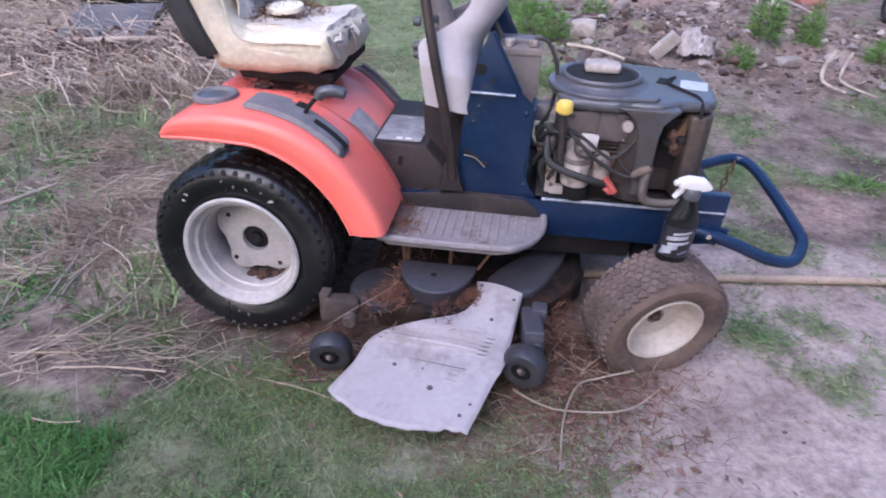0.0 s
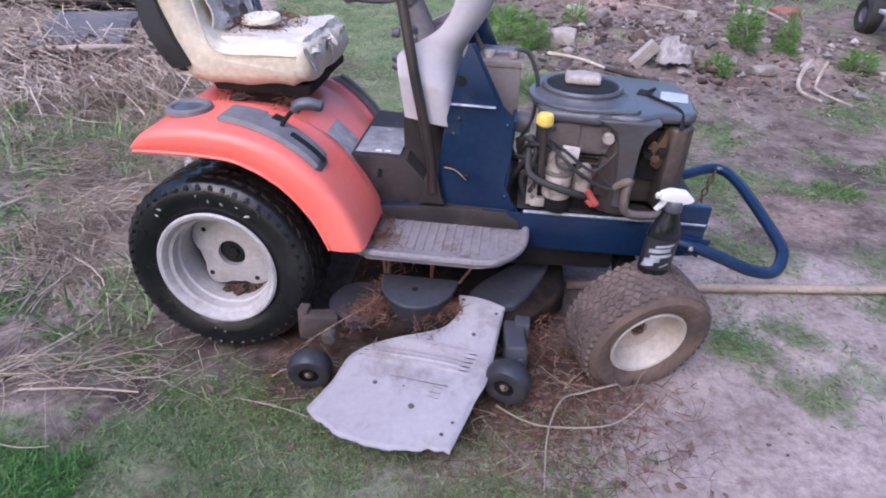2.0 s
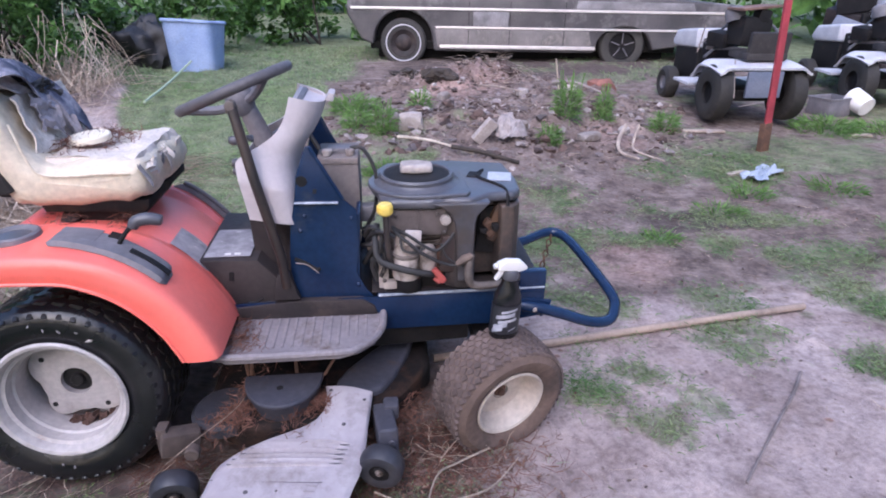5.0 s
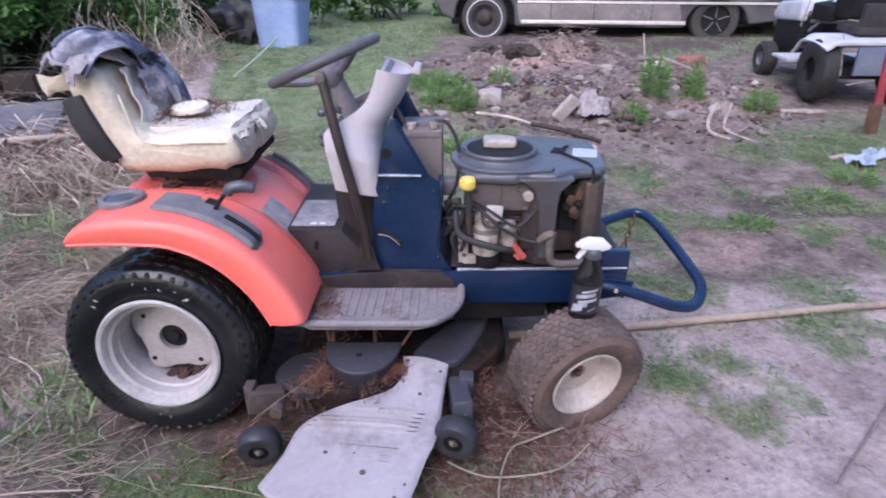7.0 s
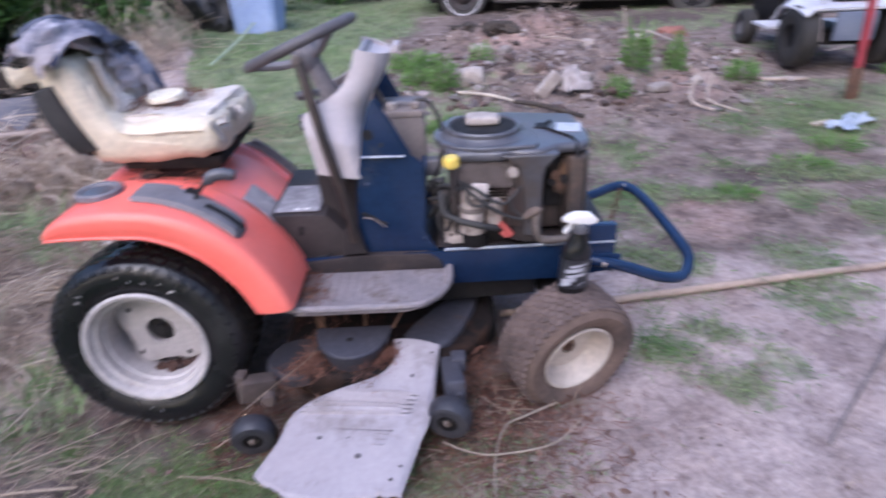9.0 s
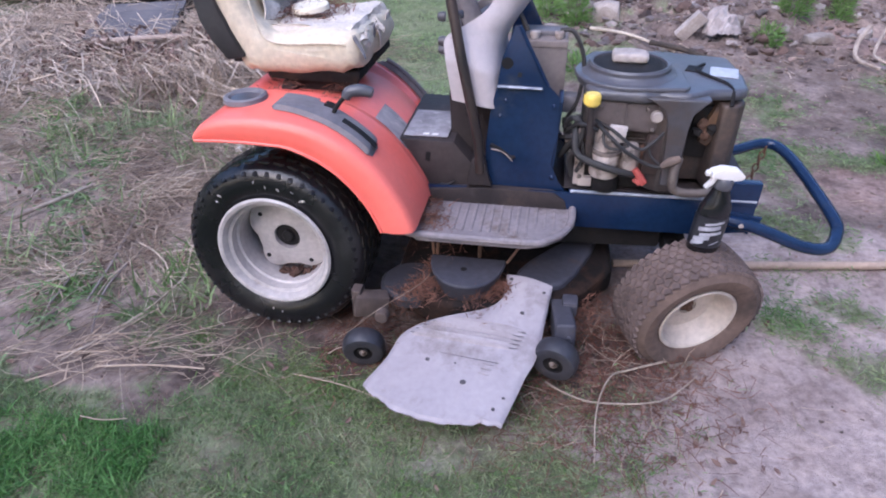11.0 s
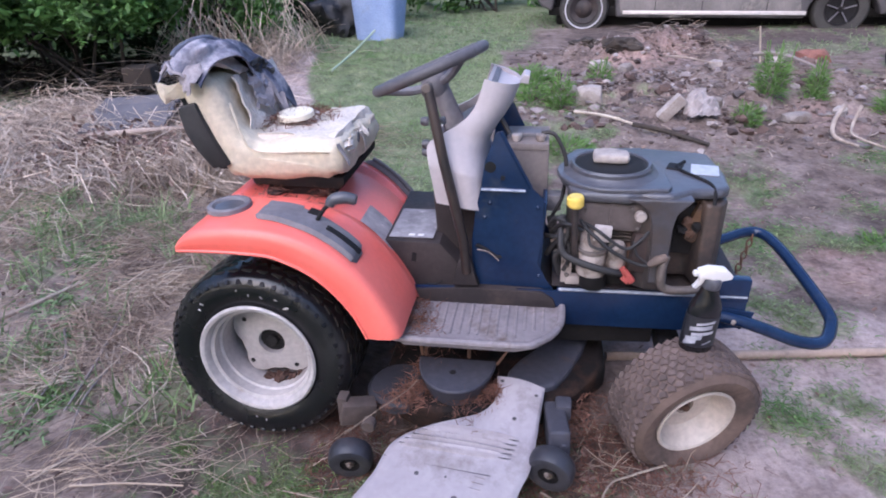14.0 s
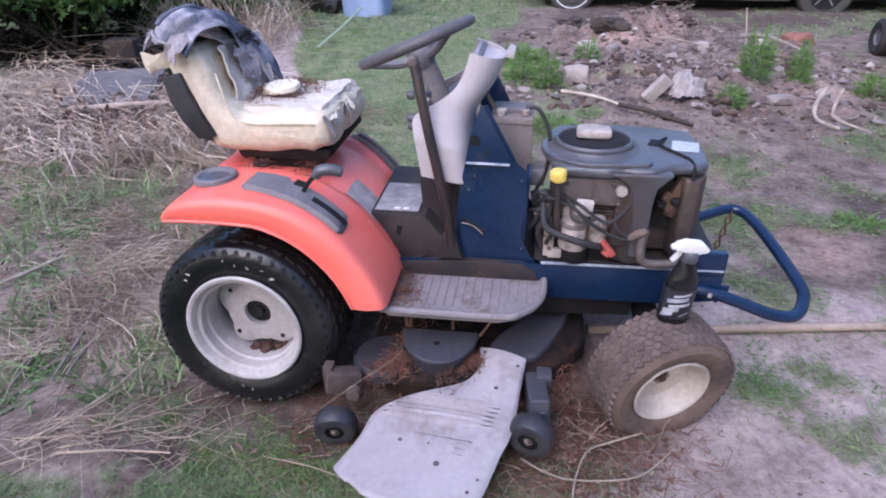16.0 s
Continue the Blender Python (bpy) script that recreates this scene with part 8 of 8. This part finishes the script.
def far_woods(name, n, ring, seed, label):
    """Leaves of a belt of trees; ring gives each leaf's place on the ground from a number in -1 to 1."""
    g = np.random.default_rng(seed)
    a = g.uniform(-1, 1, n)
    x, y = ring(a)
    x, y = x + g.uniform(-1.5, 1.5, n), y + g.uniform(-1.5, 1.5, n)
    top = 5.5 + 1.8 * np.sin(a * 18) + 1.2 * np.sin(a * 49 + 1)
    z = top * g.uniform(0.0, 1.0, n) ** 0.8
    v, f = leaves("", g, np.c_[x, y, z], 0.22, None, "", "", tilt=0.9)
    stuff(name, v, f, BUSH_LEAF, label, "woods")


far_woods("far_woods", 26000, lambda a: (26 * a + 2, 17 + 3 * np.cos(5.2 * a)), 77, "green woods closing the yard in the distance")
# unseen belt behind the camera, added to cut low sky light under the tractor
far_woods("unseen_woods", 26000, lambda a: (14 * np.sin(2.4 * a), -12 * np.cos(2.4 * a) + 1), 78, "unseen trees added behind the camera to block low sky light")


# ---- sticks, boards and litter ----
def lying(name, pts, r, material, label, category, taper=None, seg=8):
    q = smooth_path(pts, 5)
    tp = [r * (taper[0] + (taper[1] - taper[0]) * k / (len(q) - 1)) for k in range(len(q))] if taper else None
    ob = part(name, tube(q, r, seg, taper=tp), material)
    return tagged(ob, label, category)


def on_ground(x, y, lift):
    return (x, y, gz(x, y) + lift)


lying("pipe", [on_ground(1.05, 0.02, 0.03), on_ground(1.49, 0.085, 0.022), on_ground(2.1, 0.18, 0.02), on_ground(2.72, 0.285, 0.024)], 0.0165, mat("tan_pipe", (0.38, 0.285, 0.225), (0.31, 0.235, 0.19), rough=0.7, big=5, bump=0.15, dirt=(0.2, 0.15, 0.12), dirt_amount=0.25), "long tan pole lying on the ground beside the tractor", "pole", seg=12)
lying("stick", [on_ground(2.40, -0.17, 0.012), on_ground(2.28, -0.30, 0.012), on_ground(2.12, -0.45, 0.01), on_ground(1.90, -0.66, 0.008)], 0.006, mat("grey_brown_twig", (0.15, 0.12, 0.11), (0.24, 0.20, 0.19), rough=0.9, big=9, bump=0.3), "thin dark stick lying on sandy earth", "stick", (1.0, 0.6))
lying("pale_stick", [on_ground(1.03, 2.88, 0.04), on_ground(1.28, 2.67, 0.04), on_ground(1.58, 2.48, 0.03)], 0.011, mat("peeled_branch", (0.62, 0.54, 0.44), (0.36, 0.29, 0.23), rough=0.8, big=3, bump=0.2), "peeled white branch lying before the heap", "branch", (1.2, 0.7))
lying("branch", [on_ground(1.42, 2.56, 0.03), on_ground(1.62, 2.45, 0.035), on_ground(1.88, 2.30, 0.02)], 0.018, BARK, "dark bark-covered branch lying before the heap", "branch", (1.0, 0.8))
lying("root", [on_ground(2.86, 2.80, 0.12), on_ground(2.74, 2.62, 0.07), on_ground(2.70, 2.46, 0.04), on_ground(2.80, 2.34, 0.03)], 0.017, WOOD_PALE, "pale curved piece of root", "root", (1.0, 0.6))
lying("root", [on_ground(2.95, 2.76, 0.14), on_ground(2.86, 2.62, 0.08), on_ground(2.82, 2.46, 0.04), on_ground(2.98, 2.30, 0.03)], 0.012, WOOD_PALE, "bent pale root lying beside another", "root", (1.0, 0.5))
lying("stake", [on_ground(2.75, 4.35, 0.0), on_ground(2.72, 4.35, 0.18), on_ground(2.69, 4.36, 0.36)], 0.009, STRAW_PALE, "thin pale wooden stake stuck in the heap", "stake")
lying("branch", [on_ground(2.6, 4.1, 0.12), on_ground(2.8, 4.0, 0.10), on_ground(3.05, 3.8, 0.06)], 0.022, WOOD_GREY, "dark grey branch on the heap", "branch", (1, 0.5))
lying("twig", [on_ground(1.95, 4.6, 0.08), on_ground(2.1, 4.4, 0.1), on_ground(2.3, 4.15, 0.06)], 0.012, WOOD_PALE, "pale crooked twig on the heap", "twig", (1, 0.5))
lying("green_cane", [on_ground(-1.35, 4.3, 0.05), on_ground(-1.30, 5.0, 0.12), on_ground(-1.25, 5.7, 0.20)], 0.012, mat("pale_green_cane", (0.36, 0.44, 0.30), (0.42, 0.48, 0.36), rough=0.7), "pale green cane lying on the lawn", "cane")
for label_, r_, m_, pts in (
    ("dark grey-brown twig lying in the straw", 0.0065, WOOD_GREY, ((-0.913, 0.143), (-0.80, -0.18), (-0.717, -0.477))),
    ("long bent pale twig lying in dead grass", 0.0035, STRAW_PALE, ((-0.46, -0.30), (-0.50, -0.50), (-0.62, -0.74))),
    ("thick broken stick on bare soil", 0.0110, WOOD_PALE, ((-1.36, -0.06), (-1.28, 0.10), (-1.22, 0.26))),
    ("short pale stick beside the rear tyre", 0.0070, STRAW_PALE, ((-0.64, -0.17), (-0.53, -0.11))),
    ("thin pale stem lying over green weeds", 0.0040, STRAW_PALE, ((-1.38, 0.89), (-1.18, 0.86), (-1.025, 0.787))),
    ("pale curved straw lying on the lawn", 0.0022, STRAW, ((-0.41, -0.93), (-0.34, -0.935), (-0.278, -0.919))),
    ("grey forked twig in the straw", 0.0045, WOOD_GREY, ((-1.05, -0.05), (-0.90, -0.25), (-0.84, -0.52))),
    ("grey twig lying towards the lawn", 0.0045, WOOD_GREY, ((-0.72, -0.15), (-0.70, -0.40), (-0.60, -0.62))),
):
    lying("twig", [on_ground(x, y, 0.03) for x, y in pts], r_, m_, label_, "twig", (1, 0.6))
lying("stalk", [on_ground(-0.50, -0.74, 0.02), on_ground(-0.33, -0.722, 0.03), on_ground(-0.17, -0.70, 0.02)], 0.0042, STRAW, "long bleached stalk lying in the straw", "stalk", (1, 0.6))
lying("vine", [on_ground(1.18, -0.46, 0.02), on_ground(1.076, -0.521, 0.03), on_ground(1.007, -0.585, 0.05), on_ground(0.968, -0.71, 0.04), on_ground(0.962, -0.87, 0.012)], 0.0032, STRAW_PALE, "thin pale looping vine", "vine", (1, 0.6))
lying("vine", [on_ground(0.83, -0.61, 0.03), on_ground(0.90, -0.645, 0.025), on_ground(0.978, -0.665, 0.03), on_ground(1.144, -0.632, 0.03), on_ground(1.26, -0.51, 0.02)], 0.0032, STRAW_PALE, "thin pale curved stem before the chute", "vine", (1, 0.6))
for label_, pts in (("short tan sprig in the dead leaves", ((0.84, -0.80), (0.90, -0.755), (0.985, -0.74))), ("bent tan sprig beside the lawn", ((0.86, -0.83), (0.92, -0.79), (0.95, -0.72))), ("thin tan stem under the chute", ((0.10, -0.68), (0.25, -0.70), (0.36, -0.73)))):
    lying("sprig", [on_ground(x, y, 0.02) for x, y in pts], 0.0019, STRAW, label_, "sprig", (1, 0.6))
lying("twig", [(0.30, -0.62, 0.19), (0.36, -0.56, 0.21), (0.44, -0.47, 0.225), (0.47, -0.43, 0.24)], 0.0012, STRAW, "pale twig lying across the mower deck", "twig", (1, 0.6))

for (x, y, w, l, rz, seed) in ((3.72, 3.15, 0.36, 0.07, -8, 1), (3.45, 2.1, 0.2, 0.05, 20, 2), (5.1, 3.0, 0.2, 0.06, 0, 3)):
    ob = part("wood_scrap", box((w, l, 0.02), None, 0.006), WOOD_PALE)
    ob.matrix_world = pose(x, y, gz(x, y) + 0.012, 0, 0, rz)
    tagged(ob, "pale scrap of wood lying on the ground", "wood", "wood scraps")


def crumple(name, at, size, seed, material, label, category):
    ob = part(name, sheet(lambda u, v: (size[0] * (u - 0.5), size[1] * (v - 0.5) * (0.7 + 0.5 * noise.noise(Vector((u * 3, seed, 0)))), size[2] * (0.5 + fbm(u * 3 + seed, v * 3, 1.3, 3, seed))), 22, 16, 0.004), material)
    ob.matrix_world = pose(at[0], at[1], gz(at[0], at[1]) + 0.012, 0, 0, seed * 37)
    return tagged(ob, label, category)


crumple("cloth_scrap", (3.60, 2.05), (0.42, 0.20, 0.04), 1.0, mat("pale_blue_cloth", (0.30, 0.345, 0.42), (0.38, 0.42, 0.49), rough=0.9, big=9), "crumpled pale blue cloth on the ground", "cloth")
crumple("paper_scrap", (-0.92, 0.95), (0.10, 0.06, 0.03), 2.0, WHITE, "small white scrap caught in dead straw", "litter")
crumple("paper_scrap", (-0.75, 0.75), (0.06, 0.04, 0.02), 3.0, WHITE, "small white plastic scrap in straw", "litter")
pale = part("white_bucket", lathe([(0, 0), (0.08, 0), (0.085, 0.01), (0.095, 0.18), (0.088, 0.18), (0.078, 0.012), (0, 0.012)], 32, ROT_Y_TO_Z), WHITE)
pale.matrix_world = pose(5.62, 3.62, gz(5.62, 3.62) + 0.10, -70, 0, 12) @ Matrix.Scale(1.1, 4)
tagged(pale, "white plastic bucket lying on its side", "bucket")
brick = part("brick_chunk", lump((0.30, 0.22, 0.20), 12, 0.25), mat("red_brick", (0.27, 0.115, 0.085), (0.20, 0.09, 0.07), rough=0.9, big=9, bump=0.4), smooth=False)
brick.matrix_world = pose(3.35, 4.75, gz(3.35, 4.75) + 0.06, 0, 0, 20)
tagged(brick, "weathered red brick chunk on the heap", "brick")
for x, y, z_, s, sd in ((1.55, 4.9, 0.05, (0.34, 0.26, 0.26), 21), (1.2, 5.2, 0.03, (0.26, 0.2, 0.18), 22)):
    bm = bmesh.new()
    bmesh.ops.create_icosphere(bm, subdivisions=3, radius=0.5)
    for v in bm.verts:
        q = v.co * 3.2 + Vector((sd, 0, 0))
        v.co *= 0.8 + 0.55 * noise.noise(q) + 0.3 * noise.noise(q * 2.3)
        v.co = Vector((v.co.x * s[0] * 1.3, v.co.y * s[1] * 1.2, v.co.z * s[2] * 0.8))
    st = part("stump", bm, BARK, smooth=False)
    st.matrix_world = pose(x, y, gz(x, y) + z_)
    tagged(st, "dark rotten stump at the back of the heap", "stump")
for x, y, s, sd, rz in ((1.32, 4.45, (0.22, 0.12, 0.12), 5, 10), (1.55, 4.3, (0.18, 0.1, 0.1), 6, 50), (2.75, 4.0, (0.14, 0.1, 0.08), 7, 0), (2.35, 4.3, (0.12, 0.1, 0.1), 9, 0), (2.55, 2.75, (0.2, 0.12, 0.07), 10, 20), (2.95, 3.05, (0.16, 0.09, 0.07), 11, 60), (0.9, 3.2, (0.1, 0.07, 0.05), 13, 0)):
    rock((x, y), s, sd, CONCRETE if sd % 2 else ROCK, "small pale stone on the dirt heap" if s[0] < 0.17 else "pale flat stone on the dirt heap", rz)

board = thing("board", (-2.62, 2.66, gz(-2.62, 2.66)), "weathered grey board lying in dead brush", "board", rz=26)
board.matrix_world = pose(-2.50, 2.66, gz(-2.50, 2.66) - 0.02, 6, 0, 20)
for k in range(4):
    part("plank", box((0.62, 0.185, 0.022), pose(0.02 * (k % 2), -0.285 + 0.19 * k, 0.14 + 0.002 * (k % 2), 1, 0, 0.3 * (k % 2)), 0.004), SLATE, board)
for x in (-0.2, 0.2):
    part("batten", box((0.06, 0.74, 0.07), pose(x, 0, 0.08), 0.005), WOOD_GREY, board)
lying("pole", [(-2.46, 2.05, 0.16), (-2.16, 2.17, 0.17), (-1.84, 2.31, 0.16)], 0.025, mat("pinkish_wood", (0.46, 0.36, 0.30), (0.38, 0.29, 0.24), rough=0.85, big=7, bump=0.3), "pale bare pole lying before the board", "pole", (1, 0.8))
# wood colour lowered to hold the shadow the block stands in
crate = part("wood_block", shaped_block((0.27, 0.22, 0.27), 8.0, 0.02), mat("old_wood_painted_shade", (0.052, 0.037, 0.027), (0.033, 0.024, 0.019), rough=0.9, big=6, fine=40, bump=0.4))
crate.matrix_world = pose(-3.0, 3.6, gz(-3.0, 3.6) + 0.11, 0, 0, 12)
tagged(crate, "old wooden block under the hedge, shade put into its colour", "wood")
bin_ = thing("plastic_box", (5.36, 3.80, gz(5.36, 3.80)), "grey plastic box lying beside the white bucket", "box", rz=14)
part("wall", joined(*[box(s, pose(*p), 0.006) for s, p in (((0.30, 0.012, 0.17), (0, -0.12, 0.085)), ((0.30, 0.012, 0.17), (0, 0.12, 0.085)), ((0.012, 0.24, 0.17), (-0.15, 0, 0.085)), ((0.012, 0.24, 0.17), (0.15, 0, 0.085)))]), GREY_PLASTIC, bin_)
part("base", box((0.30, 0.24, 0.012), pose(0, 0, 0.008), 0.003), GREY_PLASTIC, bin_)
part("rim", tube([(-0.155, -0.125, 0.17), (0.155, -0.125, 0.17), (0.155, 0.125, 0.17), (-0.155, 0.125, 0.17)], 0.010, 8, closed=True), GREY_PLASTIC, bin_)
